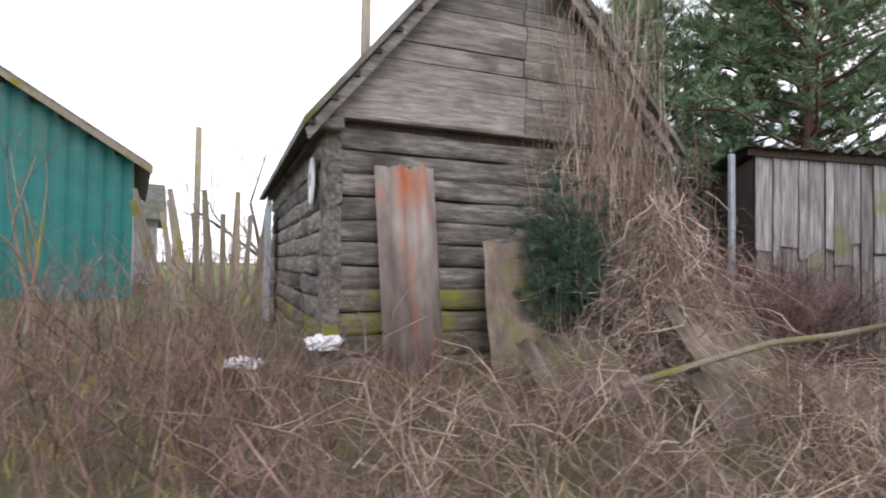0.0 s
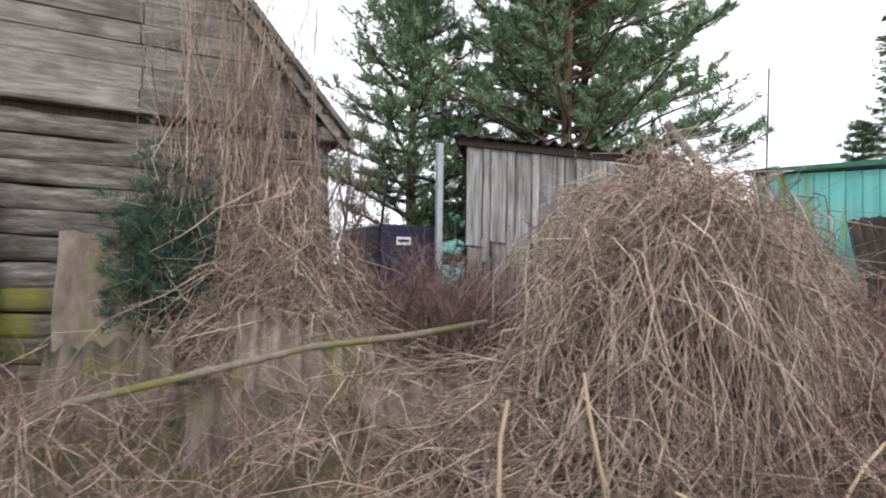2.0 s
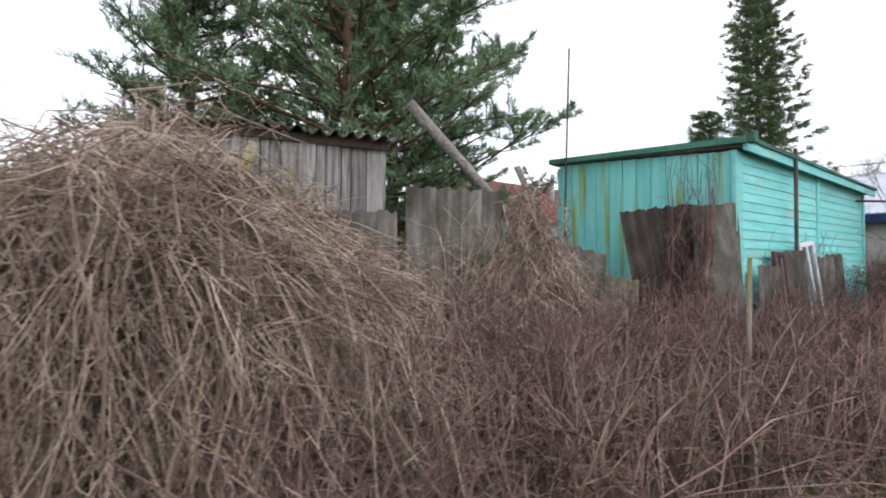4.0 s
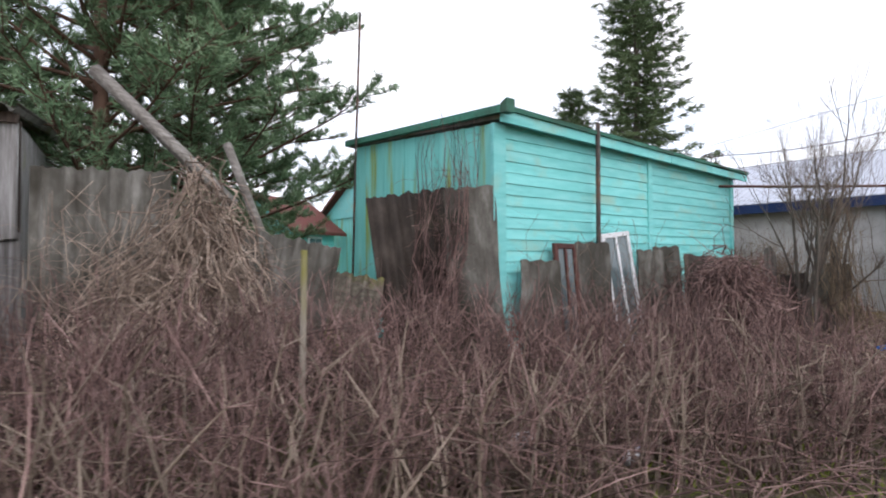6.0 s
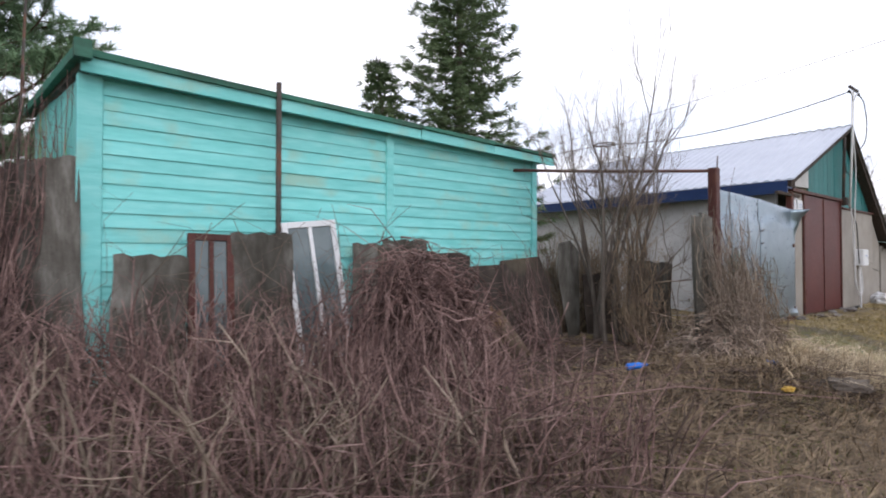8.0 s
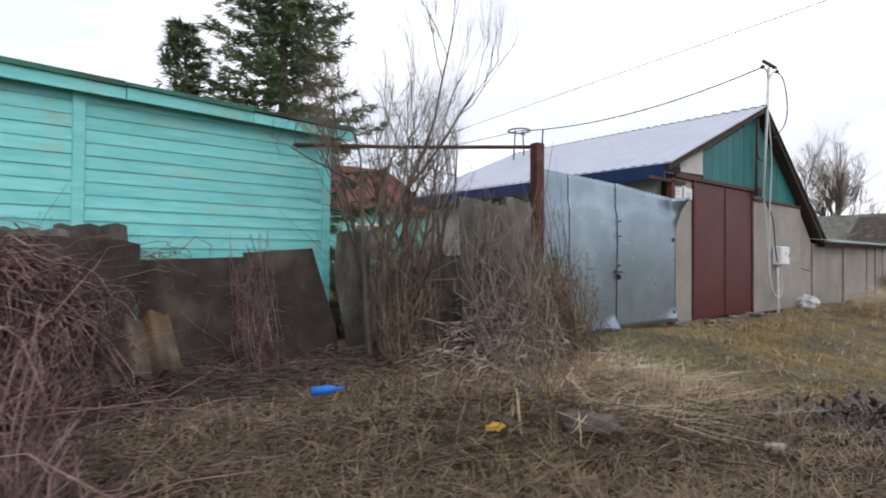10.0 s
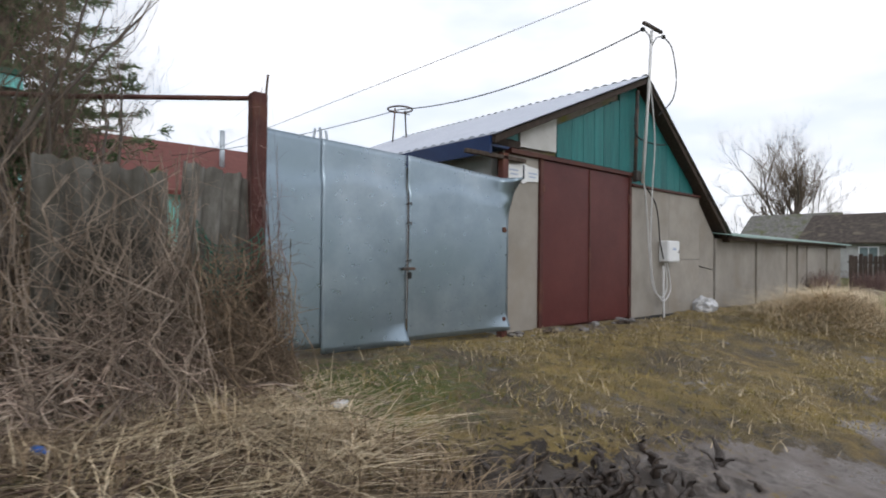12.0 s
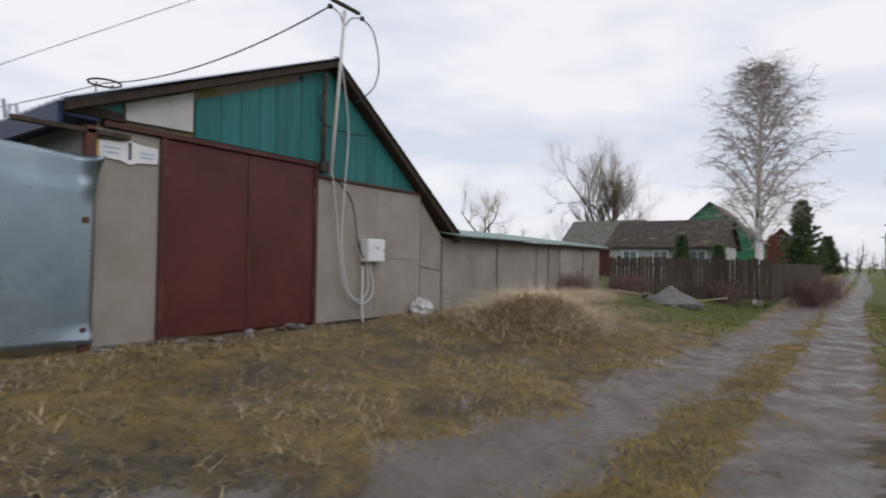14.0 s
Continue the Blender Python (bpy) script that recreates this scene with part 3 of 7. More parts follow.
def zinc(a, c, y0, y1):
    """A ribbed roof slope from the ridge a to the eave c (x, z), ribs running down the slope."""
    bm = bmesh.new()
    n = int((y1 - y0) / 0.18) * 4
    rows = []
    for j in range(n + 1):
        yy = y0 + (y1 - y0) * j / n
        h = 0.022 if j % 4 in (1, 2) else 0.0
        rows.append([bm.verts.new((px, yy, pz + h)) for px, pz in (a, c)] + [bm.verts.new((px, yy, pz - 0.012)) for px, pz in (a, c)])
    for r, s in zip(rows, rows[1:]):
        bm.faces.new((r[0], r[1], s[1], s[0]))
        bm.faces.new((r[2], s[2], s[3], r[3]))
        bm.faces.new((r[1], r[3], s[3], s[1]))
    bmesh.ops.recalc_face_normals(bm, faces=bm.faces[:])
    return bm


garage()


def low_shed():
    g = empty("outbuilding", at(32.5, 1.2, 0.5), "long low grey outbuilding with a faded green metal roof", "outbuilding")
    i = at(-32.5, -1.2, -0.5)
    xs = [28.15, 30.2, 32.1, 32.75, 33.4, 35.0, 36.3]
    for k, (a, b) in enumerate(zip(xs, xs[1:])):
        y = 1.22 - 0.03 * k
        z0 = 0.42 + 0.02 * k
        part("cladding_panel", prism(bmesh.new(), [(a, z0), (b - 0.012, z0 + 0.03), (b - 0.012, 1.84), (a, 1.84)], y - 0.008 * (k % 2), y + 0.05), M_BEIGE, g, "", i)
    part("side_wall", boxed(36.2, 36.3, 1.1, 3.6, 0.4, 1.8), M_PLASTER, g, "", i)
    part("back_wall", boxed(28.15, 36.3, 3.6, 3.7, 0.4, 2.2), M_PLASTER, g, "", i)
    part("eave_board", boxed(28.2, 36.45, 0.96, 1.0, 1.80, 1.87), M_DARK_BOARD, g, "", i)
    bm = bmesh.new()
    n = 230
    for j in range(n + 1):
        x = 28.15 + 8.35 * j / n
        h = 0.02 if j % 4 in (1, 2) else 0
        bm.verts.new((x, 0.85, 1.885 + h)), bm.verts.new((x, 3.9, 2.28 + h)), bm.verts.new((x, 0.85, 1.87)), bm.verts.new((x, 3.9, 2.265))
    bm.verts.ensure_lookup_table()
    v = bm.verts
    for j in range(n):
        a, b = 4 * j, 4 * j + 4
        bm.faces.new((v[a], v[b], v[b + 1], v[a + 1]))
        bm.faces.new((v[a + 2], v[a + 3], v[b + 3], v[b + 2]))
        bm.faces.new((v[a + 2], v[b + 2], v[b], v[a]))
    bmesh.ops.recalc_face_normals(bm, faces=bm.faces[:])
    part("roof", bm, M_GREENROOF, g, "faded green ribbed roof", i)


low_shed()


# ---- galvanised yard gate ----
def dented_leaf(x0, x1, z0, ztop0, ztop1, y, curl_right=0.0, curl_low=0.0, nx=26, nz=34):
    bm = bmesh.new()
    grid = {}
    for s in (0, 1):
        for a in range(nx + 1):
            for b in range(nz + 1):
                u, w = a / nx, b / nz
                x = x0 + (x1 - x0) * u
                zt = ztop0 + (ztop1 - ztop0) * u
                z = z0 + (zt - z0) * w
                dent = 0.004 * math.sin(x * 3.1 + 0.5) * math.sin(z * 2.7) + 0.0015 * math.sin(x * 7 + z * 4)
                crease = 0.03 * max(0.0, min(1.0, (z - 2.12 + 0.05 * math.sin(x * 5)) / 0.06))
                dent += crease * 0.8
                dent -= curl_low * max(0.0, (0.09 - w) / 0.09) * (0.05 + u ** 7)
                if curl_right:
                    e = max(0.0, u - 0.9) / 0.1 * max(0.0, w - 0.72) / 0.28
                    dent -= curl_right * e * e
                grid[s, a, b] = bm.verts.new((x, y + dent + s * 0.004, z))
    for a in range(nx):
        for b in range(nz):
            bm.faces.new([grid[0, *q] for q in ((a, b), (a + 1, b), (a + 1, b + 1), (a, b + 1))])
            bm.faces.new([grid[1, *q] for q in ((a, b), (a, b + 1), (a + 1, b + 1), (a + 1, b))])
    rim = [(a, 0) for a in range(nx + 1)] + [(nx, b) for b in range(1, nz + 1)] + [(a, nz) for a in range(nx - 1, -1, -1)] + [(0, b) for b in range(nz - 1, 0, -1)]
    for q, r in zip(rim, rim[1:] + rim[:1]):
        bm.faces.new((grid[0, *r], grid[0, *q], grid[1, *q], grid[1, *r]))
    bmesh.ops.recalc_face_normals(bm, faces=bm.faces[:])
    return bm


def yard_gate():
    g = empty("metal_gate", at(20.4, 1.15, 0.5), "galvanised sheet double gate, dented and streaked", "gate")
    i = at(-20.4, -1.15, -0.5)
    left = part("gate_leaf", boxed(18.92, 20.40, 1.175, 1.215, 0.75, 0.79), M_BROWN, g, "galvanised gate leaf", i)
    part("sheet", dented_leaf(18.86, 19.47, 0.56, 2.515, 2.495, 1.151, nx=10), M_GALV, left, smooth=True)
    part("sheet", dented_leaf(19.445, 20.435, 0.50, 2.50, 2.47, 1.146, curl_low=0.09), M_GALV, left, smooth=True)
    right = part("gate_leaf", boxed(20.5, 21.85, 1.175, 1.215, 0.75, 0.79), M_BROWN, g, "galvanised gate leaf with a bent corner", i)
    part("sheet", dented_leaf(20.46, 22.0, 0.53, 2.475, 2.375, 1.146, curl_right=0.26, curl_low=0.05, nx=36), M_GALV, right, smooth=True)
    for leaf, xa, xb in ((left, 18.92, 20.40), (right, 20.5, 21.85)):
        for z in (1.45, 2.05):
            part("rail", boxed(xa, xb, 1.175, 1.215, z, z + 0.04), M_BROWN, leaf)
        for x in (xa, xb - 0.04):
            part("stile", boxed(x, x + 0.04, 1.178, 1.212, 0.6, 2.4), M_BROWN, leaf)
    lock = part("latch", boxed(20.36, 20.52, 1.10, 1.125, 1.27, 1.30, 0.005), M_IRON, g, "rusty latch and padlock", i)
    part("padlock", boxed(20.425, 20.475, 1.095, 1.13, 1.18, 1.25, 0.01), M_BLACK, lock)
    for z in (1.36, 1.75, 1.95):
        part("hook", tube_mesh_bm([(20.40, 1.12, z), (20.44, 1.08, z + 0.02), (20.47, 1.12, z)], 0.007), M_IRON, lock)
    for z in (0.66, 1.75):
        part("hinge", boxed(21.90, 21.96, 1.13, 1.16, z - 0.03, z + 0.03, 0.006), M_BROWN, g, "", i)


def tube_mesh_bm(points, r, sides=6):
    bm = bmesh.new()
    me = tube_mesh("tmp", points, r, sides)
    bm.from_mesh(me)
    bpy.data.meshes.remove(me)
    bmesh.ops.holes_fill(bm, edges=[e for e in bm.edges if e.is_boundary], sides=0)
    return bm


yard_gate()
post = part("gate_post", boxed(21.92, 22.02, 1.16, 1.26, 0.4, 2.7, 0.01), M_BROWN)
tagged(post, "rust-brown iron post between gate and house", "gate post")
beam = part("gate_beam", boxed(21.3, 22.35, 1.16, 1.22, 2.62, 2.67, 0.006), M_DARK_BOARD)
tagged(beam, "dark bar propped from the gate post to the house", "beam")


# ---- turquoise boarded shed ----
def teal_shed():
    g = empty("garden_shed", at(14.3, 2.87, 0.45), "turquoise painted board shed with a felted flat roof", "shed")
    i = at(-14.3, -2.87, -0.45)
    y = 2.87
    posts = [11.6, 14.55, 17.03]
    part("wall_core", boxed(11.66, 17.0, y + 0.03, y + 0.1, 0.3, 3.02), M_TEAL, g, "", i)
    rows = 22
    for a, b in zip(posts, posts[1:]):
        for k in range(rows):
            z0 = 0.45 + 0.12 * k
            z1 = min(z0 + 0.123, 3.01)
            bm = bmesh.new()
            prism2(bm, a + 0.04, b - 0.04, [(y - 0.013 + random.uniform(-0.003, 0.003), z0), (y + 0.0, z1), (y + 0.03, z1), (y + 0.03, z0)])
            part("siding_board", bm, M_TEAL, g, "", i)
    for x in posts:
        part("corner_board" if x in (11.6, 17.03) else "cover_batten", boxed(x - 0.05, x + (0.13 if x < 12 else 0.05), y - 0.034, y + 0.03, 0.4, 2.99, 0.006), M_TEAL, g, "", i)
    # end wall, upright boards with algae
    n = 12
    for k in range(n):
        s0, s1 = k / n, (k + 1) / n
        xa, xb = 11.6 - 0.14 * s0, 11.6 - 0.14 * s1
        ya, yb = y + 0.04 + 2.6 * s0, y + 0.035 + 2.6 * s1
        bm = bmesh.new()
        off = random.uniform(0, 0.012)
        q = [(xa - off, ya), (xb - off, yb - 0.006), (xb + 0.06, yb - 0.006), (xa + 0.06, ya)]
        lo = [bm.verts.new((u, w, 0.4)) for u, w in q]
        hi = [bm.verts.new((u, w, 3.0 + 0.15 * s0)) for u, w in q]
        bm.faces.new(lo[::-1]), bm.faces.new(hi)
        for a in range(4):
            bm.faces.new((lo[a], lo[(a + 1) % 4], hi[(a + 1) % 4], hi[a]))
        bmesh.ops.recalc_face_normals(bm, faces=bm.faces[:])
        part("end_board", bm, M_TEAL_STAINED, g, "", i)
    part("back_wall", boxed(11.46, 17.0, 5.48, 5.56, 0.4, 3.1), M_TEAL_STAINED, g, "", i)
    part("end_wall", boxed(16.98, 17.04, y + 0.04, 5.42, 0.4, 2.95), M_TEAL, g, "", i)
    # roof slab with its edges
    bm = bmesh.new()
    lo = [bm.verts.new(c) for c in ((11.57, 2.76, 3.02), (17.3, 2.76, 2.9), (17.3, 5.65, 3.02), (11.40, 5.65, 3.16))]
    hi = [bm.verts.new(v.co + Vector((0, 0, 0.07))) for v in lo]
    bm.faces.new(lo[::-1]), bm.faces.new(hi)
    for a in range(4):
        bm.faces.new((lo[a], lo[(a + 1) % 4], hi[(a + 1) % 4], hi[a]))
    part("roof", bm, M_ROOF, g, "dark felted roof", i)
    for k, (a, b) in enumerate(((11.56, 13.15), (13.16, 14.9), (14.91, 16.1), (16.11, 17.33))):
        za, zb = 3.12 - 0.021 * (a - 11.5), 3.12 - 0.021 * (b - 11.5)
        part("fascia", prism(bmesh.new(), [(a, za - 0.14), (b, zb - 0.14), (b, zb - 0.012 * k), (a, za - 0.012 * k)], 2.725, 2.758), M_TEAL, g, "turquoise fascia board", i)
        part("roof_edge", prism(bmesh.new(), [(a, za - 0.02), (b, zb - 0.03), (b, zb + 0.02), (a, za + 0.035 - 0.01 * k)], 2.695, 2.80), M_GREEN_TRIM, g, "", i)
    part("side_fascia", prism2(bmesh.new(), 11.50, 11.56, [(2.70, 3.06), (5.66, 3.17), (5.66, 3.25), (2.70, 3.14)], skew=-0.05), M_GREEN_TRIM, g, "moss-dark side fascia", i)
    part("peak_board", prism2(bmesh.new(), 11.5, 11.62, [(2.60, 3.05), (2.69, 3.05), (2.69, 3.15), (2.60, 3.19)]), M_GREEN_TRIM, g, "", i)


def prism2(bm, x0, x1, outline, skew=0.0):
    """A bar along x with an outline in y and z. skew: metres of x for each metre of y."""
    y0 = outline[0][0]
    a = [bm.verts.new((x0 + skew * (yy - y0), yy, z)) for yy, z in outline]
    b = [bm.verts.new((x1 + skew * (yy - y0), yy, z)) for yy, z in outline]
    bm.faces.new(a), bm.faces.new(b[::-1])
    for k in range(len(a)):
        j = (k + 1) % len(a)
        bm.faces.new((a[j], a[k], b[k], b[j]))
    bmesh.ops.recalc_face_normals(bm, faces=bm.faces[:])
    return bm


teal_shed()


# ---- the log hut ----
HUT = pose(0.10, 7.12, 0.4, rz=-7.5)


def log_mesh(length, r, seed, deep=0.085):
    """A hewn log: flattened faces, hollows and swellings along its length."""
    rnd = random.Random(seed)
    bm = bmesh.new()
    n, sides = max(6, int(length / 0.22)), 12
    rings = []
    dy = dz = 0.0
    for i in range(n + 1):
        x = length * i / n
        rr = r * (1 + rnd.uniform(-0.06, 0.06))
        dy, dz = 0.7 * dy + rnd.uniform(-0.008, 0.008), 0.7 * dz + rnd.uniform(-0.009, 0.009)
        ring = []
        for k in range(sides):
            c, q = math.cos(2 * math.pi * k / sides), math.sin(2 * math.pi * k / sides)
            ring.append(bm.verts.new((x + (rnd.uniform(-0.012, 0.012) if i in (0, n) else 0), dy + deep * math.copysign(abs(c) ** 0.55, c), dz + rr * math.copysign(abs(q) ** 0.7, q) + rnd.uniform(-0.005, 0.005))))
        rings.append(ring)
    for a, b in zip(rings, rings[1:]):
        for k in range(sides):
            bm.faces.new((a[k], b[k], b[(k + 1) % sides], a[(k + 1) % sides]))
    bm.faces.new(rings[0]), bm.faces.new(rings[-1][::-1])
    bmesh.ops.recalc_face_normals(bm, faces=bm.faces[:])
    return bm


def hut():
    g = empty("log_hut", HUT, "abandoned grey log hut with a plank gable", "hut")
    W, D, wall = 3.75, 6.0, 2.46
    step = 0.222

    def log_pair(length, seed):
        pair = []
        bm = log_mesh(length, 0.113, seed)
        for mat in (M_LOG, M_LOG_MOSS):
            me = bpy.data.meshes.new("log")
            bm.to_mesh(me)
            me.materials.append(mat)
            pair.append(me)
        bm.free()
        return pair

    front = [log_pair(W + 0.17, k) for k in range(5)]
    sides = [log_pair(D + 0.3, 20 + k) for k in range(3)]
    for k in range(11):
        add("log", front[k % 5][k < 4], None, g, pose(-0.085, random.uniform(-0.012, 0.012), 0.1 + step * k))
        for x in (0.0, W):
            add("log", sides[k % 3][k < 2], None, g, pose(x + random.uniform(-0.012, 0.012), -0.1 - 0.012 * (k % 2), 0.1 + step * (k + 0.5) - (0.0 if k < 10 else 0.05), rz=90))
    part("inner_wall", boxed(0.05, W - 0.05, 0.05, D, 0, wall), M_DARK_BOARD, g)
    # gable planks, each board its own piece, split at an upright joint
    ax, az, ez = 1.82, 4.90, 2.55
    z = 2.5
    k = 0
    while z < az - 0.15:
        h = random.choice((0.17, 0.19, 0.21))
        half0, half1 = (az - z) / 1.19 - 0.03, (az - z - h) / 1.19 - 0.03
        l0, l1, r0, r1 = max(ax - half0, -0.1), max(ax - half1, -0.1), min(ax + half0, 3.8), min(ax + half1, 3.8)
        split = 2.02 + 0.02 * (k % 3)
        y0 = -0.13 if k == 0 else -0.10
        for (a0, a1, b0, b1) in ((l0, l1, split - 0.01, split - 0.01), (split, split, r0, r1)):
            if b0 - a0 > 0.1 and b1 - a1 > -0.2:
                tilt = random.uniform(-0.008, 0.008)
                o = [(a0, z + 0.008), (b0, z + 0.008 + tilt), (max(b1, a1 + 0.01), z + h + tilt), (a1, z + h)]
                part("gable_plank", prism(bmesh.new(), o, y0 - random.uniform(0, 0.02), y0 + 0.03), M_BOARD, g)
        z += h
        k += 1
    part("gable_backing", prism(bmesh.new(), [(-0.08, 2.3), (3.8, 2.3), (3.8, 2.5), (1.82, 4.86), (-0.08, 2.6)], -0.07, -0.03), M_DARK_BOARD, g)
    part("ledge", boxed(-0.1, 3.83, -0.2, -0.08, 2.47, 2.51, 0.008), M_BOARD, g, "weathered drip ledge")
    # roof: two felted slopes with battens showing at the verge
    for s, ex, zz in ((-1, -0.31, 2.31), (1, 4.0, 2.41)):
        out = [(ax, az + 0.10), (ax, az + 0.02), (ex, zz + 0.02), (ex, zz + 0.10)]
        part("roof_slope", prism(bmesh.new(), out, -0.36, D + 0.4), M_ROOF, g, "old grey slate roof slope")
        out = [(ax + s * 0.02, az + 0.0), (ax + s * 0.02, az - 0.17), (ex - s * 0.05, zz - 0.09), (ex - s * 0.02, zz + 0.01)]
        part("rake_board", prism(bmesh.new(), out, -0.30, -0.26), M_BOARD, g, "grey rake board")
        for q in np.linspace(0.04, 0.97, 11):
            x, z = ax + (ex - ax) * q, az + (zz - az) * q
            part("roof_batten", boxed(x - 0.04, x + 0.04, -0.33, D + 0.3, z - 0.035, z + 0.012), M_DARK_BOARD, g)
    for q in (0.02, 0.98):
        part("wall_plate", boxed(-0.17 + (W + 0.1) * (q > 0.5), 0.07 + (W + 0.1) * (q > 0.5), -0.25, D + 0.1, 2.40 - 0.06 * (q < 0.5), 2.56 - 0.06 * (q < 0.5), 0.02), M_LOG, g, "plate log under the eave")
    part("flue_pole", tube_mesh_bm([(1.05, 3.2, 3.6), (1.05, 3.2, 5.6)], 0.075, 8), M_WOOD_PALE, g, "weathered square flue pole")
    door = part("door_panel", boxed(-0.26, -0.20, 4.6, 5.5, 0.1, 2.1, 0.01), M_PIPE_GREY, g, "pale grey sheet at the back of the side wall")
    plate = empty("wall_plate_sign", HUT @ pose(-0.12, 0.42, 1.95), "white oval enamel plate on the hut wall", "sign")
    bm = bmesh.new()
    bmesh.ops.create_circle(bm, cap_ends=True, segments=28, radius=1)
    bmesh.ops.transform(bm, matrix=pose(0, 0, 0, 0, 90, 0) @ Matrix.Diagonal((0.24, 0.15, 1, 1)), verts=bm.verts[:])
    ex = bmesh.ops.extrude_face_region(bm, geom=bm.faces[:])
    bmesh.ops.translate(bm, vec=(-0.02, 0, 0), verts=[v for v in ex["geom"] if isinstance(v, bmesh.types.BMVert)])
    bmesh.ops.recalc_face_normals(bm, faces=bm.faces[:])
    part("plate", bm, M_WHITE, plate)
    part("mark", boxed(-0.026, -0.021, -0.012, 0.012, -0.05, 0.07), M_INK, plate, "small dark mark")


hut()


# ---- plank shed with a slate roof ----
SHED = Matrix.Translation((5.79, 6.50, 0)) @ pose(0, 0, 0, 0, 0, math.degrees(math.atan2(-1.68, 1.87)))


def plank_shed():
    g = empty("plank_shed", SHED @ at(0, 0, 0.3), "small grey plank shed with a corrugated slate roof", "shed")
    L, depth = 2.51, 2.3
    def top(x):
        return 2.82 - 0.28 * x / L
    x = 0.0
    k = 0
    while x < L:
        w = random.choice((0.10, 0.14, 0.17, 0.21, 0.25))
        x1 = min(x + w, L)
        zb = 1.45 + random.uniform(-0.3, 0.12)
        y0 = random.uniform(-0.022, 0.012)
        part("board", prism(bmesh.new(), [(x, zb), (x1 - 0.012, zb + random.uniform(-0.03, 0.03)), (x1 - 0.008, top(x1)), (x + 0.004, top(x))], y0 - 0.025, y0), M_BOARD_UP, g)
        part("board", prism(bmesh.new(), [(x + 0.02, 0.0), (x1, 0.0), (x1, zb + 0.08), (x + 0.02, zb + 0.08)], 0.015, 0.04), M_BOARD_UP, g)
        x = x1
        k += 1
    def skewed(bm):
        """The shed's ends run back askew to its front."""
        for v in bm.verts:
            if v.co.y > 0:
                v.co.x -= 0.63 * v.co.y * max(0.0, v.co.x) / L
        return bm

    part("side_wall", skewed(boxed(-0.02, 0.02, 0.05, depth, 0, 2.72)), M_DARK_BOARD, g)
    part("end_wall", skewed(boxed(L - 0.03, L + 0.01, 0.05, depth, 0, 2.45)), M_BOARD_UP, g)
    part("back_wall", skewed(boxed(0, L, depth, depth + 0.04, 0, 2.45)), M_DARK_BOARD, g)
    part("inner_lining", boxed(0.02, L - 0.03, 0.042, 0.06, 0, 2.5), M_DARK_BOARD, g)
    drop = math.degrees(math.atan2(0.28, L))
    for x0, w, lift, amp in ((-0.18, 1.0, 0.0, 0.012), (0.80, 0.95, 0.014, 0.036), (1.72, 0.98, 0.0, 0.036)):
        bm = wave_sheet(w, depth + 0.3, amp=amp)
        bmesh.ops.transform(bm, matrix=at(x0, -0.2, 0.0) @ pose(0, 0, 0, -88, 0, 0), verts=bm.verts[:])
        part("roof_sheet", skewed(bm), M_ROOF, g, "mossy corrugated slate", at(0, 0, 2.85 + lift) @ pose(0, 0, 0, 0, drop, 0))
    part("verge_board", boxed(-0.1, L + 0.05, -0.08, -0.04, -0.09, 0.0), M_DARK_BOARD, g, "", at(0, 0, 2.83) @ pose(0, 0, 0, 0, drop, 0))


plank_shed()
mp = part("metal_post", boxed(-0.045, 0.045, -0.03, 0.03, 0, 2.65, 0.01), M_PIPE_GREY, None, "", pose(5.43, 6.6, 0.4))
tagged(mp, "galvanised steel post by the plank shed", "post")


# ---- plants ----
RNG = np.random.default_rng(7)


def arcs(base, height, lean, turn, droop, radius, K=5, wiggle=0.04, tip=0.35):
    """Stems from their feet: height, lean outwards (metres for each metre of height), the way they lean, how far the tip droops."""
    n = len(base)
    s = np.linspace(0, 1, K)[None, :, None]
    h = height[:, None, None]
    out = np.stack([np.cos(turn), np.sin(turn), np.zeros(n)], -1)[:, None]
    P = base[:, None] + out * h * lean[:, None, None] * (0.35 * s + 0.65 * s * s)
    P = P + np.array([0, 0, 1.0]) * h * (s - droop[:, None, None] * s * s)
    walk_ = np.cumsum(RNG.normal(0, wiggle, (n, K, 3)), axis=1) * np.array([1, 1, 0.5])
    walk_[:, 0] = 0
    P = P + walk_ * h
    R = radius[:, None] * (1 - (1 - tip) * np.linspace(0, 1, K)[None])
    return P, R


def twigs_of(P, R, each, length, K=3, up=0.3, wiggle=0.08, lo=0.3):
    """Side twigs that spring from stems."""
    n, k, _ = P.shape
    N = n * each
    src = np.repeat(np.arange(n), each)
    s = RNG.uniform(lo, 0.98, N) * (k - 1)
    i = np.minimum(s.astype(int), k - 2)
    f = (s - i)[:, None]
    base = P[src, i] * (1 - f) + P[src, i + 1] * f
    d = RNG.normal(0, 1, (N, 3))
    d[:, 2] = np.abs(d[:, 2]) * 0.5 + up
    d /= np.linalg.norm(d, axis=1, keepdims=True)
    L = RNG.uniform(0.4, 1.0, N)[:, None, None] * length
    t = np.linspace(0, 1, K)[None, :, None]
    Q = base[:, None] + d[:, None] * L * t
    w = np.cumsum(RNG.normal(0, wiggle, (N, K, 3)), axis=1)
    w[:, 0] = 0
    Q = Q + w * L
    r0 = R[src, i] * 0.55
    return Q, r0[:, None] * (1 - 0.6 * np.linspace(0, 1, K)[None])


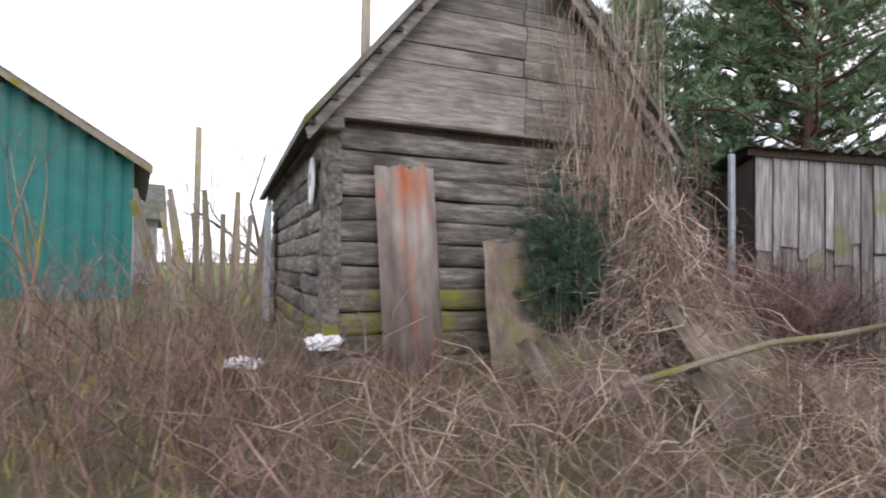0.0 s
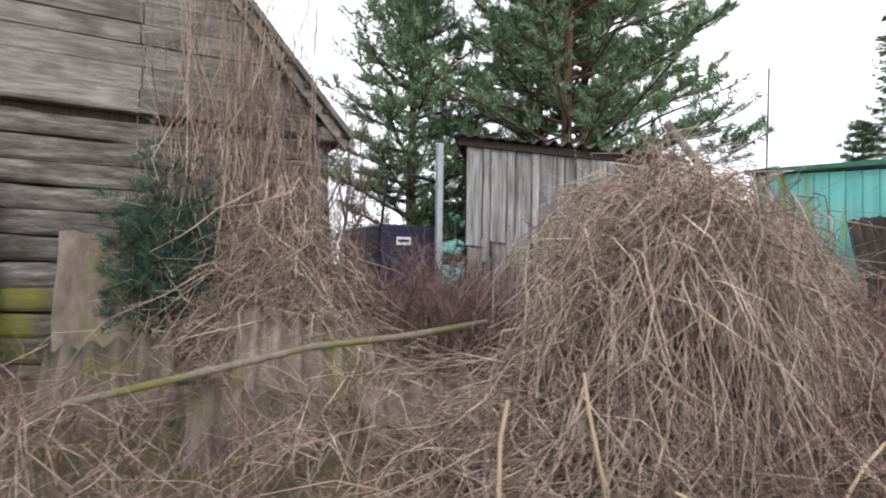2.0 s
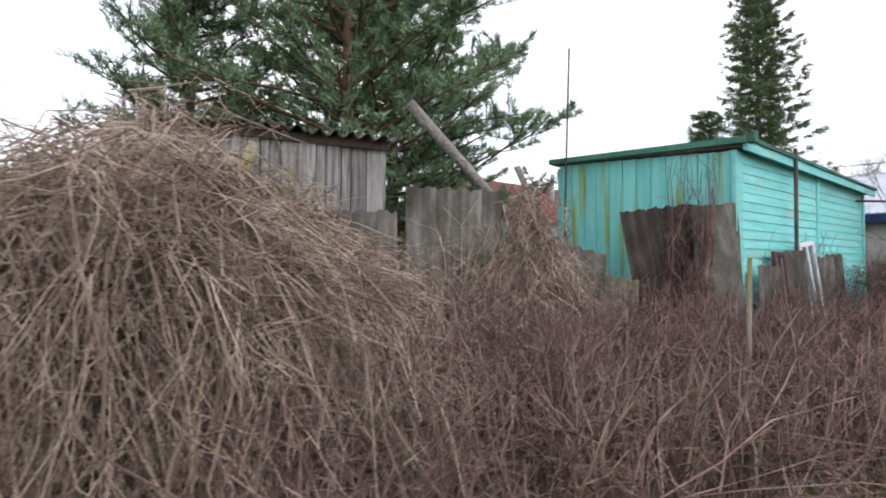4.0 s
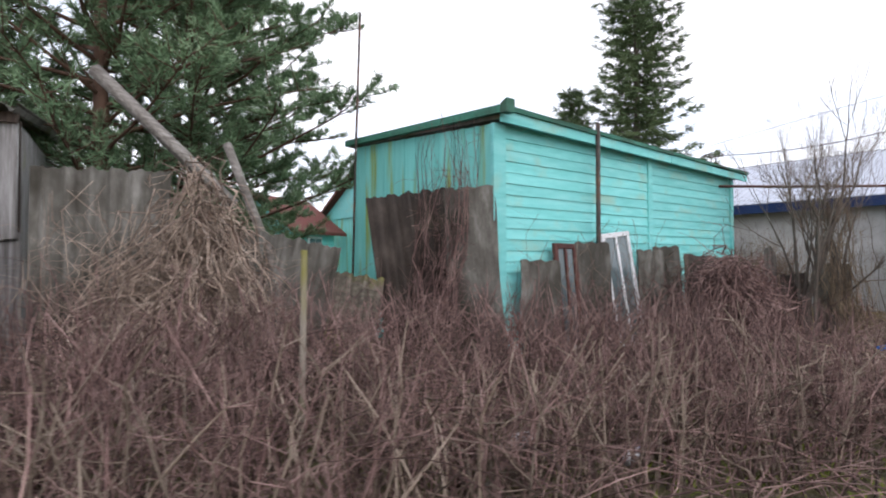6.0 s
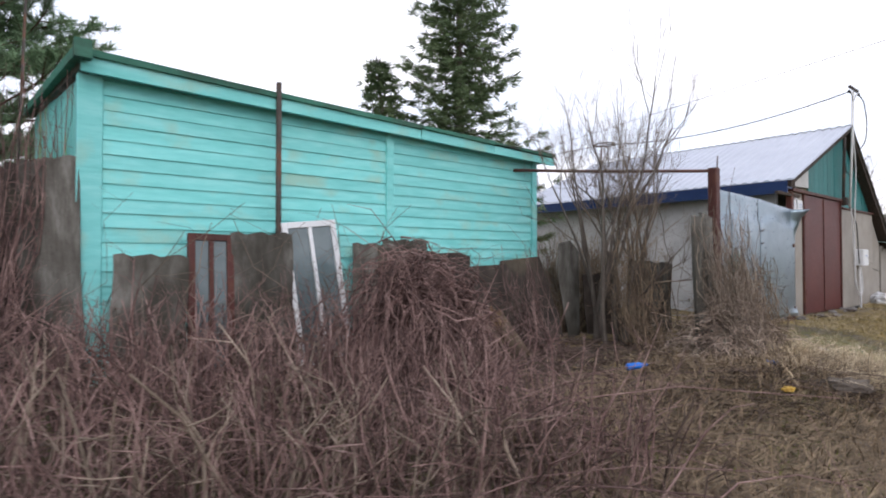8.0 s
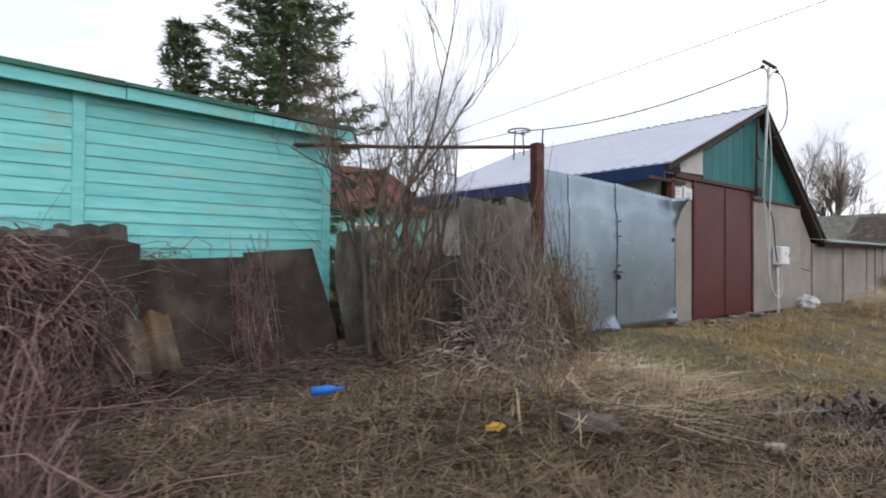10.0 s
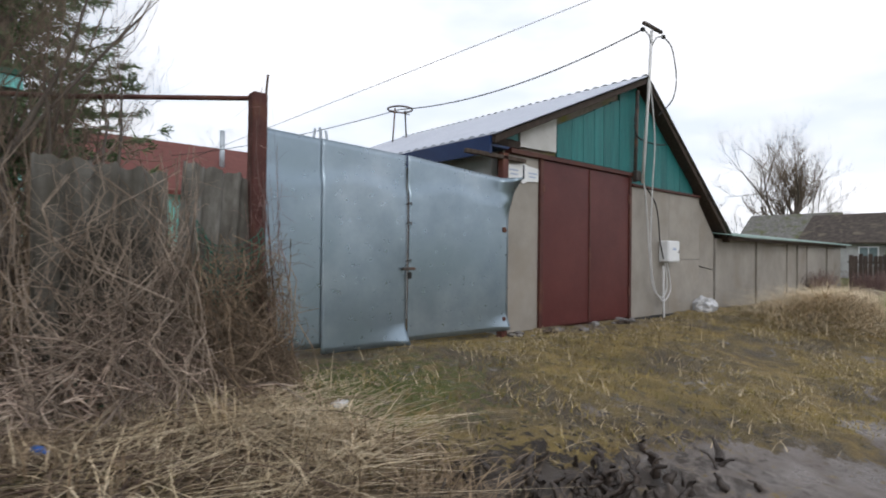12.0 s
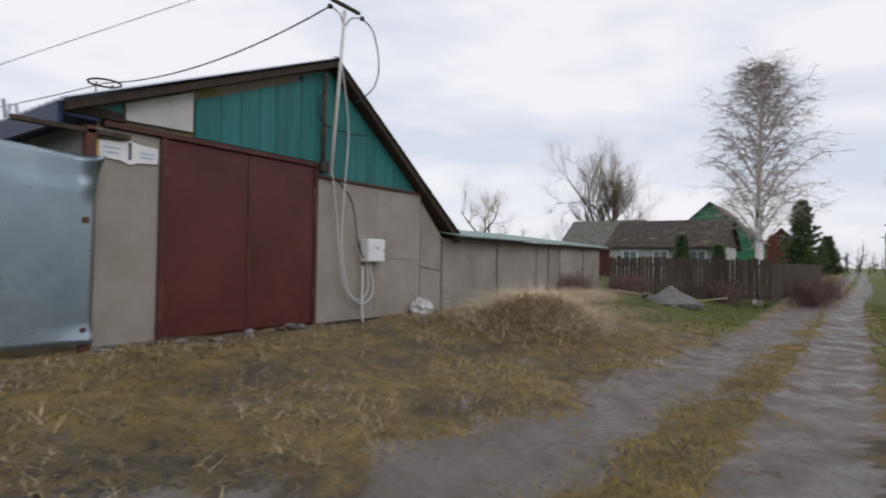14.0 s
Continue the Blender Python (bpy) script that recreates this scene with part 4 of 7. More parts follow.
def join_stems(name, sets, mat, label, category, sides=3):
    """One mesh of several sets of stems."""
    verts, faces, start = [], [], 0
    for P, R in sets:
        me = stems_mesh("tmp", P, R, sides)
        v = np.empty(len(me.vertices) * 3, np.float32)
        me.vertices.foreach_get("co", v)
        q = np.empty(len(me.polygons) * 4, np.int32)
        me.loops.foreach_get("vertex_index", q)
        verts.append(v.reshape(-1, 3))
        faces.append(q.reshape(-1, 4) + start)
        start += len(v) // 3
        bpy.data.meshes.remove(me)
    me = quads_mesh(name, np.concatenate(verts), np.concatenate(faces), True)
    return add(name, me, mat, label=label, category=category, kind="stuff")


def way_y(x):
    return np.interp(x, WAY_X, WAY_Y)


def fence_y(x):
    return np.interp(x, [-6, 0.5, 1.7, 4.3, 5.5, 6.6, 7.7, 8.7, 10.5, 11.4, 13, 16.7, 17.1, 17.4, 18.8], [8.5, 6.8, 6.0, 4.9, 4.6, 4.6, 4.5, 4.05, 3.65, 3.1, 2.6, 2.3, 1.4, 0.55, 0.95])


def patch(n, x0, x1, near, far, power=1.0):
    """Feet of plants between the lane and the fences; near and far: share of that way."""
    x = RNG.uniform(x0, x1, n)
    s = near + (far - near) * RNG.uniform(0, 1, n) ** power
    y = way_y(x) + s * (fence_y(x) - way_y(x))
    out = (x > 1.4) & (x < 4.4) & (y > 3.4)
    y = np.where(out & (RNG.uniform(0, 1, n) < 0.25), way_y(x) + 0.28 * (fence_y(x) - way_y(x)) + RNG.uniform(0, 0.8, n), y)
    return np.stack([x, y, land(x, y) - 0.02], -1)


def bushy(n, base, h0, h1, r0=0.003, r1=0.007, lean=0.5, droop=0.25, each=2, twig=0.35, turn=None, wiggle=0.045):
    h = RNG.uniform(h0, h1, n)
    t = RNG.uniform(0, 2 * np.pi, n) if turn is None else RNG.normal(turn, 0.9, n)
    P, R = arcs(base, h, np.abs(RNG.normal(lean, 0.3, n)), t, np.abs(RNG.normal(droop, 0.15, n)), RNG.uniform(r0, r1, n), wiggle=wiggle)
    return [(P, R), twigs_of(P, R, each, twig)]


# brambles by the lane below the fences
n = 2300
B = patch(n, 5.2, 14.2, 0.43, 0.97)
sets = bushy(n, B, 0.5, 1.1, 0.004, 0.0105, 0.16, 0.12, 3, 0.36, wiggle=0.04)
n2 = 600
B2 = patch(n2, 5.0, 13.8, 0.36, 0.85)
sets += bushy(n2, B2, 0.6, 1.1, 0.004, 0.008, 1.6, 0.65, 3, 0.5, wiggle=0.06)
n3 = 230
B3 = patch(n3, 5.6, 13.2, 0.42, 0.6)
join_stems("dead_canes", bushy(n3, B3, 0.6, 1.05, 0.008, 0.015, 0.12, 0.05, 3, 0.3, wiggle=0.04), M_CANE, "pale grey-brown upright dead canes", "canes")
# understory coloured dark to paint the shaded voids between the bramble stems
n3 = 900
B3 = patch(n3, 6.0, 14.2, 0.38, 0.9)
join_stems("old_brushwood", bushy(n3, B3, 0.35, 0.8, 0.005, 0.012, 0.5, 0.3, 3, 0.35, wiggle=0.07), M_BRUSH, "dark stems that put gap shade deep in the brambles", "brushwood")
join_stems("bramble_thicket", sets, M_BRAMBLE, "dense leafless red-brown bramble thicket by the lane", "brambles")

# brambles and dead weeds before the hut
n = 1700
B = patch(n, -1.2, 6.4, 0.30, 0.95)
sets = bushy(n, B, 0.22, 0.62, 0.002, 0.0062, 0.6, 0.3, 3, 0.4, wiggle=0.08)
n2 = 750
B2 = patch(n2, -5.0, -0.6, 0.3, 1.0)
sets += bushy(n2, B2, 0.35, 0.9, 0.003, 0.0075, 0.35, 0.2, 2, 0.35, wiggle=0.07)
n2 = 800
B2 = np.stack([RNG.uniform(-7.0, 0.0, n2), RNG.uniform(5.5, 12.5, n2), np.zeros(n2)], -1)
B2[:, 2] = land(B2[:, 0], B2[:, 1]) - 0.02
sets += bushy(n2, B2, 0.5, 1.6, 0.003, 0.008, 0.25, 0.15, 4, 0.4, wiggle=0.06)
n2 = 700
B2 = np.stack([RNG.uniform(4.2, 5.7, n2), RNG.uniform(5.0, 6.4, n2), np.zeros(n2)], -1)
B2[:, 2] = land(B2[:, 0], B2[:, 1]) - 0.02
sets += bushy(n2, B2, 0.8, 1.45, 0.003, 0.007, 0.4, 0.2, 4, 0.4, wiggle=0.08)
join_stems("weed_thicket", sets, M_BRAMBLE, "tangle of dead weeds and brambles before the hut", "weeds")
n3 = 420
B3 = np.stack([RNG.uniform(-0.6, 5.0, n3), RNG.uniform(2.7, 5.0, n3), np.zeros(n3)], -1)
B3[:, 1] -= 0.25 * (B3[:, 0] - 2.5)
B3[:, 2] = land(B3[:, 0], B3[:, 1]) - 0.02
join_stems("dead_weeds", bushy(n3, B3, 0.35, 0.95, 0.002, 0.007, 0.7, 0.4, 4, 0.4, wiggle=0.1), M_VINE, "pale dead weed stalks over fallen sheets", "weeds")
n4 = 420
B4 = np.stack([RNG.uniform(-3.5, 4.5, n4), np.zeros(n4), np.zeros(n4)], -1)
B4[:, 1] = way_y(B4[:, 0]) + RNG.uniform(1.4, 2.6, n4)
B4[:, 2] = land(B4[:, 0], B4[:, 1]) - 0.02
join_stems("dry_stalks", bushy(n4, B4, 0.25, 0.6, 0.004, 0.009, 0.8, 0.3, 1, 0.25, wiggle=0.06), M_STEM, "bleached stalks standing at the lane's edge", "stalks")


# vine mound over the fence beside the plank shed
def vine_heap(name, centre, size, n, label, mat=M_VINE, r=(0.003, 0.010), power=1.9, wild=0.085, swirl=1.0):
    """Vines that hang over a heap: from its top down to the ground on all sides."""
    cx, cy, cz = centre
    a = RNG.uniform(0, 2 * np.pi, n)
    q = RNG.uniform(0.0, 0.85, n)
    K = 8
    s = np.linspace(0, 1, K)[None]
    rr = np.clip(q[:, None] + s * RNG.uniform(0.25, 0.8, n)[:, None], 0, 1.25)
    ang = a[:, None] + RNG.normal(0, swirl, n)[:, None] * s
    x = cx + size[0] * rr * np.cos(ang)
    y = cy + size[1] * rr * np.sin(ang)
    g = land(x, y)
    z = g + np.maximum(0.02, (cz - g) * (1 - np.clip(rr, 0, 1.2) ** power) * (0.86 + 0.16 * np.sin(3.1 * ang + 4 * rr + cx) + 0.1 * np.sin(7 * x + 5 * y))) + RNG.normal(0, 0.07, (n, 1))
    P = np.stack([x, y, z], -1) + np.cumsum(RNG.normal(0, wild, (n, K, 3)), axis=1) * np.array([1, 1, 0.7])
    P[..., 2] = np.clip(P[..., 2], g, z + 0.09)
    R = RNG.uniform(r[0], r[1], n)[:, None] * (1 - 0.5 * s)
    join_stems(name, [(P, R), twigs_of(P, R, 3, 0.36, up=-0.45, wiggle=0.22)], mat, label, "vines")


vine_heap("vine_mound", (5.0, 3.15, 2.2), (1.15, 0.8), 2300, "pale dry vines heaped over a collapsed fence", r=(0.002, 0.0058), power=3.2, wild=0.11, swirl=0.9)
vine_heap("vine_mound", (5.95, 3.4, 1.85), (1.0, 0.7), 1300, "pale dry vines trailing off along the fence", r=(0.002, 0.0056), power=2.6, wild=0.11, swirl=0.9)
# dark-coloured stems stand in for the shade inside the heap
vine_heap("vine_core", (5.15, 3.25, 1.95), (1.0, 0.65), 420, "dark stems that put shade colour inside the pale heap", M_BRUSH, r=(0.004, 0.009), power=3.0, wild=0.09, swirl=0.5)
vine_heap("vine_mound", (4.2, 3.35, 1.1), (0.9, 0.7), 600, "low spill of pale vines beside the fence", r=(0.003, 0.007), power=1.4, wild=0.11)
hv = HUT @ Vector((3.25, -0.85, 0))
vine_heap("vine_heap", (hv.x, hv.y, 2.2), (0.95, 0.7), 1000, "dry vines fallen in a heap below the hut's gable", M_VINE, r=(0.002, 0.007), power=1.0, wild=0.12)
vine_heap("vine_heap", (8.9, 3.95, 2.3), (0.7, 0.5), 800, "dry vines over leaning slate sheets", power=1.3, swirl=0.5)
vine_heap("vine_heap", (13.95, 1.5, 1.55), (0.68, 0.45), 650, "brown vines over a broken slate stack", M_BRAMBLE, power=2.4, wild=0.07, swirl=0.4)
vine_heap("vine_spray", (15.0, 2.5, 1.55), (0.9, 0.25), 60, "thin dry vine arching before turquoise boards", M_TWIG, r=(0.003, 0.006), power=3.0)
vine_heap("hedge_vines", (17.6, 0.5, 1.0), (0.6, 0.35), 260, "dead climbers heaped at the corner fence", M_VINE, power=1.6, wild=0.09, swirl=0.8)


def hanging_vines(n, m, width, top, low, mat, label, name="wall_vines", twig=0.45):
    """Climbers on a wall: from their feet up the wall, in a local frame with x along it and y out of it."""
    K = 8
    u0 = RNG.normal(0, width * 0.45, n)
    s = np.linspace(0, 1, K)[None]
    z = low + (top - low) * s * RNG.uniform(0.35, 1.0, n)[:, None]
    x = u0[:, None] * (1.3 - 0.55 * s) + np.cumsum(RNG.normal(0, 0.15, (n, K)), axis=1)
    y = -np.abs(RNG.normal(0.16, 0.14, n))[:, None] - 0.25 * (1 - s) ** 2 + np.cumsum(RNG.normal(0, 0.045, (n, K)), axis=1)
    x = np.clip(x, -1.35 * width, 0.9 * width)
    P = np.stack([x, y, z], -1)
    R = RNG.uniform(0.002, 0.0075, n)[:, None] * (1 - 0.5 * s)
    sets = [(P, R), twigs_of(P, R, 6, twig, up=-0.4, lo=0.1, wiggle=0.22)]
    rot = np.array(m.to_3x3())
    out = [(p @ rot.T + np.array(m.translation), r) for p, r in sets]
    join_stems(name, out, mat, label, "vines")


hanging_vines(170, at(17.62, 0.68, 0.45) @ pose(0, 0, 0, 0, 0, 15), 0.42, 1.7, 0.0, M_CANE, "dead climbers smothering the corner fence", "hedge_climbers", 0.2)
hanging_vines(330, at(18.42, 0.80, 0.45) @ pose(0, 0, 0, 0, 0, 15), 0.26, 1.15, 0.0, M_STRAWCLIMB, "straw-coloured climbers on the corner fence", "hedge_climbers", 0.2)
hanging_vines(330, HUT @ pose(2.95, -0.18, 0), 0.7, 4.6, 0.0, M_VINE, "dry vines climbing the hut's gable")
hanging_vines(170, HUT @ pose(3.6, -0.25, 0), 0.5, 2.9, 0.0, M_BRAMBLE, "dry vines hanging from the hut's eave")
hanging_vines(85, at(11.5, 3.2, 0.4) @ pose(0, 0, 0, 0, 0, -90), 0.18, 2.75, 0.5, M_BRAMBLE, "brown climber on the turquoise shed's corner", twig=0.25)
hanging_vines(130, at(8.5, 4.08, 0.4) @ pose(0, 0, 0, 0, 0, -21), 0.5, 1.8, 0.0, M_VINE, "dry vines hanging over the tall slate sheet")
hanging_vines(120, at(6.9, 4.15, 0.4) @ pose(0, 0, 0, 0, 0, -30), 0.8, 1.5, 0.0, M_VINE, "dry vines over the sheets before the plank shed")
hanging_vines(40, at(13.4, 2.78, 0.4), 1.8, 1.7, 0.0, M_TWIG, "thin bare climbers against turquoise boards")
hanging_vines(60, at(15.82, 2.12, 0.45), 0.09, 1.3, 0.0, M_BRAMBLE, "dead climber hanging over the dark panels", twig=0.14)
hanging_vines(26, at(18.78, 1.12, 0.4), 0.06, 2.45, 0.3, M_BRAMBLE, "dead climber round the gate post", twig=0.2)


hanging_vines(110, at(17.1, 1.5, 0.42), 0.2, 1.9, 0.0, M_STRAWCLIMB, "ochre dead climbers round the shrub's stems", twig=0.22)
n3 = 420
B3 = np.stack([RNG.uniform(17.3, 18.7, n3), RNG.uniform(2.3, 3.3, n3), np.zeros(n3)], -1)
B3[:, 2] = land(B3[:, 0], B3[:, 1]) - 0.02
join_stems("brown_hedge", bushy(n3, B3, 1.1, 1.75, 0.003, 0.008, 0.15, 0.1, 4, 0.4, wiggle=0.05), M_STRAWCLIMB, "brown leafless hedge behind the corner fence", "hedge")


# ---- grass, straw and moss ----
def blades(base, h0, h1, w, lean, K=3, flat=None):
    n = len(base)
    h = RNG.uniform(h0, h1, n)
    t = RNG.uniform(0, 2 * np.pi, n)
    s = np.linspace(0, 1, K)[None, :, None]
    out = np.stack([np.cos(t), np.sin(t), np.zeros(n)], -1)[:, None]
    side = np.stack([-np.sin(t), np.cos(t), np.zeros(n)], -1)[:, None]
    le = np.abs(RNG.normal(lean, lean * 0.4, n))[:, None, None]
    P = base[:, None] + out * h[:, None, None] * le * s * s + np.array([0, 0, 1.0]) * h[:, None, None] * s / (1 + 0.6 * le)
    W = (RNG.uniform(0.5, 1, n) * w)[:, None, None] * (1 - 0.85 * s)
    v = np.stack([P - side * W, P + side * W], 2).reshape(-1, 3)
    i = np.arange(n * K * 2).reshape(n, K, 2)
    f = np.stack([i[:, :-1, 0], i[:, :-1, 1], i[:, 1:, 1], i[:, 1:, 0]], -1).reshape(-1, 4)
    return v, f


def field(name, base, h0, h1, w, lean, mat, label, category="grass"):
    v, f = blades(base, h0, h1, w, lean)
    add(name, quads_mesh(name, v, f), mat, label=label, category=category, kind="stuff")


def scatter(n, x0, x1, y0, y1, keep=None):
    x, y = RNG.uniform(x0, x1, n), RNG.uniform(y0, y1, n)
    if keep is not None:
        k = keep(x, y)
        x, y = x[k], y[k]
    return np.stack([x, y, land(x, y) - 0.01], -1)


def off_tracks(x, y):
    return (np.abs(y - np.interp(x, LEFT_X, LEFT_Y)) > 0.5 + 0.25 * RNG.uniform(-1, 1, len(x))) & (np.abs(y - np.interp(x, RIGHT_X, RIGHT_Y)) > 0.45) & (np.hypot((x - 18.9) / 2.0, (y + 1.75) / 0.8) > RNG.uniform(0.4, 1.0, len(x)))


def bare_spots(x, y):
    return np.sin(x * 1.3 + 1.5 * np.sin(y * 1.1)) * np.sin(y * 2.1 + 1.2 * np.sin(x * 0.9)) + RNG.normal(0, 0.25, len(x)) > 0.38


def clumps(x, y):
    return np.sin(x * 2.3 + 1.7 * np.sin(y * 1.9)) + np.sin(y * 3.1 + 1.3 * np.sin(x * 2.7)) + RNG.normal(0, 0.7, len(x)) > 0.25


field("short_grass", scatter(64000, 15.5, 32, -4.4, 1.1, lambda x, y: off_tracks(x, y) & ~bare_spots(x, y) & (RNG.uniform(0, 1, len(x)) < np.clip(1.5 - (x - 19) / 14, 0.25, 1))), 0.02, 0.085, 0.005, 1.1, M_GRASS, "short yellow-green winter turf")
field("dry_grass", scatter(26000, 15.5, 31, -3.2, 1.1, lambda x, y: off_tracks(x, y) & clumps(x, y) & ~bare_spots(x, y)), 0.04, 0.14, 0.0045, 1.5, M_STRAW, "matted dry grass on the verge")
field("straw_litter", scatter(22000, 13.6, 19.0, -2.2, 1.9, lambda x, y: (y > way_y(x) + 1.3) & (y < np.minimum(fence_y(x) - 0.1, 0.75)) & (x + 0.5 * y < 18.6)), 0.1, 0.34, 0.008, 1.6, M_THATCH, "flattened dead stalks and straw", "straw")
field("pale_straw", scatter(22000, 16.6, 19.4, -1.4, 0.6, lambda x, y: (np.hypot((x - 18.05) / 1.0, (y + 0.25) / 0.8) < RNG.uniform(0.2, 1.1, len(x))) & clumps(x * 1.7, y * 1.7)), 0.14, 0.42, 0.007, 1.9, M_STRAW_PALE, "pale fallen grass stalks before the gate", "straw")
field("dry_tufts", scatter(16000, 18.5, 31, -3.0, 1.05, lambda x, y: off_tracks(x, y) & clumps(x * 2.1, y * 2.1) & clumps(y, x)), 0.06, 0.2, 0.005, 1.3, M_STRAW, "tufts of bleached grass on the verge")
field("mound_straw", scatter(40000, 25.3, 34.5, -2.2, 0.9, lambda x, y: (np.hypot((x - 28.2) / 2.3, (y + 0.75) / 1.2) < RNG.uniform(0.3, 1, len(x))) | (np.hypot((x - 32.5) / 2.0, (y - 0.2) / 0.7) < RNG.uniform(0.3, 1, len(x)))), 0.15, 0.5, 0.007, 2.3, M_STRAW_PALE, "heap of pale dead grass", "straw")
field("green_weeds", scatter(15000, 4, 19, -2.5, 3.0, lambda x, y: (y > way_y(x) + 0.9) & (y < way_y(x) + 3.0) & clumps(x, y)), 0.04, 0.13, 0.014, 0.8, M_MOSS, "low green weeds and moss at the lane's edge", "weeds")
field("hut_grass", scatter(20000, -7, 6, 2.2, 9.5, lambda x, y: (y > way_y(x) + 1.1) & (clumps(x, y) | (x < -0.5))), 0.05, 0.2, 0.005, 1.1, M_GRASS, "tussocky grass before the hut")
field("hut_moss", scatter(22000, -4, 8, 1.0, 6.5, lambda x, y: (y > way_y(x) + 0.9) & (y < way_y(x) + 3) & clumps(x + 2, y)), 0.06, 0.22, 0.012, 0.7, M_MOSS, "yellow-green moss between the weeds", "moss")
field("far_grass", scatter(14000, 31, 46, -3.1, 0.9, off_tracks), 0.04, 0.10, 0.01, 0.7, M_MOSS, "fresh green verge before the dark fence")
field("lane_grass", scatter(9000, 21, 44, -4.6, -3.6, off_tracks), 0.03, 0.09, 0.006, 0.8, M_GRASS, "strip of turf between the wheel tracks")
field("right_verge", scatter(9000, 22, 46, -7.5, -5.4, off_tracks), 0.05, 0.14, 0.009, 0.8, M_MOSS, "green verge on the lane's far side")

# clods of churned mud by the wheel track
n = 420
B = np.stack([RNG.normal(18.8, 0.7, n), RNG.normal(-1.75, 0.26, n), np.zeros(n)], -1)
B[:, 2] = land(B[:, 0], B[:, 1]) - 0.03
P, R = arcs(B, RNG.uniform(0.05, 0.12, n), RNG.uniform(0.2, 1.2, n), RNG.uniform(0, 6.28, n), RNG.uniform(0, 0.5, n), RNG.uniform(0.012, 0.04, n), K=4, wiggle=0.15, tip=0.3)
join_stems("mud_clods", [(P, R)], M_MUD, "dark wet clods of churned mud", "mud", 5)

# stalks and sticks lying about
n = 260
B = patch(n, 13.4, 18.9, 0.3, 0.98)
P, R = arcs(B, RNG.uniform(0.1, 0.35, n), np.abs(RNG.normal(2.2, 0.8, n)), RNG.uniform(0, 2 * np.pi, n), RNG.uniform(0.7, 1.0, n), RNG.uniform(0.003, 0.008, n), wiggle=0.03)
P[..., 2] = np.maximum(P[..., 2], land(P[..., 0], P[..., 1]) + 0.01)
join_stems("dead_stalks", [(P, R)], M_THATCH, "bent dead stalks lying on the ground", "stalks")
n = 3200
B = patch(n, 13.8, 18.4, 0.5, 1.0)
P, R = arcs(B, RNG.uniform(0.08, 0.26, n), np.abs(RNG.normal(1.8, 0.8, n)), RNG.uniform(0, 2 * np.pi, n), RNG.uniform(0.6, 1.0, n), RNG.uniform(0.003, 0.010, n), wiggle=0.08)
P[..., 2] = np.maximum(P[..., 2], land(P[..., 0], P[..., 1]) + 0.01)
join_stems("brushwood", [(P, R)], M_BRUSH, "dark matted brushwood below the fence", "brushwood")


def stalk(points, r, label="pale broken stalk standing among the weeds"):
    me = tube_mesh("broken_stalk", points, [r * (1 - 0.4 * k / (len(points) - 1)) for k in range(len(points))], 6)
    add("broken_stalk", me, M_STEM, label=label, category="stalk", group="broken stalks")


for x, y, h, dx, dy in ((2.95, 2.75, 0.85, 0.1, 0.0), (0.3, 3.4, 0.5, -0.25, 0.2), (-0.1, 3.6, 0.3, -0.3, 0.1), (4.4, 2.1, 0.55, 0.7, -0.15), (4.42, 2.1, 0.5, -0.8, 0.2), (1.5, 3.1, 0.6, 0.2, 0.0), (3.6, 2.6, 0.95, -0.1, 0.1), (5.0, 2.4, 0.9, 0.12, 0.1), (16.6, -0.7, 0.3, 0.3, 0.35)):
    z = on_land(x, y) - 0.03
    stalk([(x, y, z), (x + dx * 0.3 + 0.02, y + dy * 0.4, z + h * 0.4), (x + dx * 0.75 - 0.02, y + dy * 0.7, z + h * 0.8), (x + dx, y + dy, z + h)], 0.014)


# ---- trees ----
def branching(seed, start, way, length, r, levels, spread=0.6, kids=3, up=0.15, K=5, shrink=0.68):
    """Limbs that fork; returns sets of (P, R) by level."""
    g = np.random.default_rng(seed)
    level = [(np.array(start, float), np.array(way, float), length, r)]
    sets = []
    for lv in range(levels):
        Ps, Rs, nxt = [], [], []
        for p, d, L, rad in level:
            d = d / np.linalg.norm(d)
            pts, q, dd = [p], p.copy(), d.copy()
            for k in range(K - 1):
                dd = dd + g.normal(0, 0.10, 3) + np.array([0, 0, up * 0.25])
                dd /= np.linalg.norm(dd)
                q = q + dd * L / (K - 1)
                pts.append(q.copy())
            Ps.append(pts)
            Rs.append(rad * (1 - 0.55 * np.linspace(0, 1, K)))
            for c in range(kids + (1 if lv else 0)):
                s = g.uniform(0.35, 1.0) if c else 1.0
                i = min(int(s * (K - 1)), K - 2)
                f = s * (K - 1) - i
                b = pts[i] * (1 - f) + pts[i + 1] * f
                nd = dd + g.normal(0, spread, 3) + np.array([0, 0, up])
                nxt.append((b, nd, L * shrink * g.uniform(0.7, 1.1), rad * (1 - 0.55 * s) * 0.75))
        sets.append((np.array(Ps), np.array(Rs)))
        level = nxt
    return sets


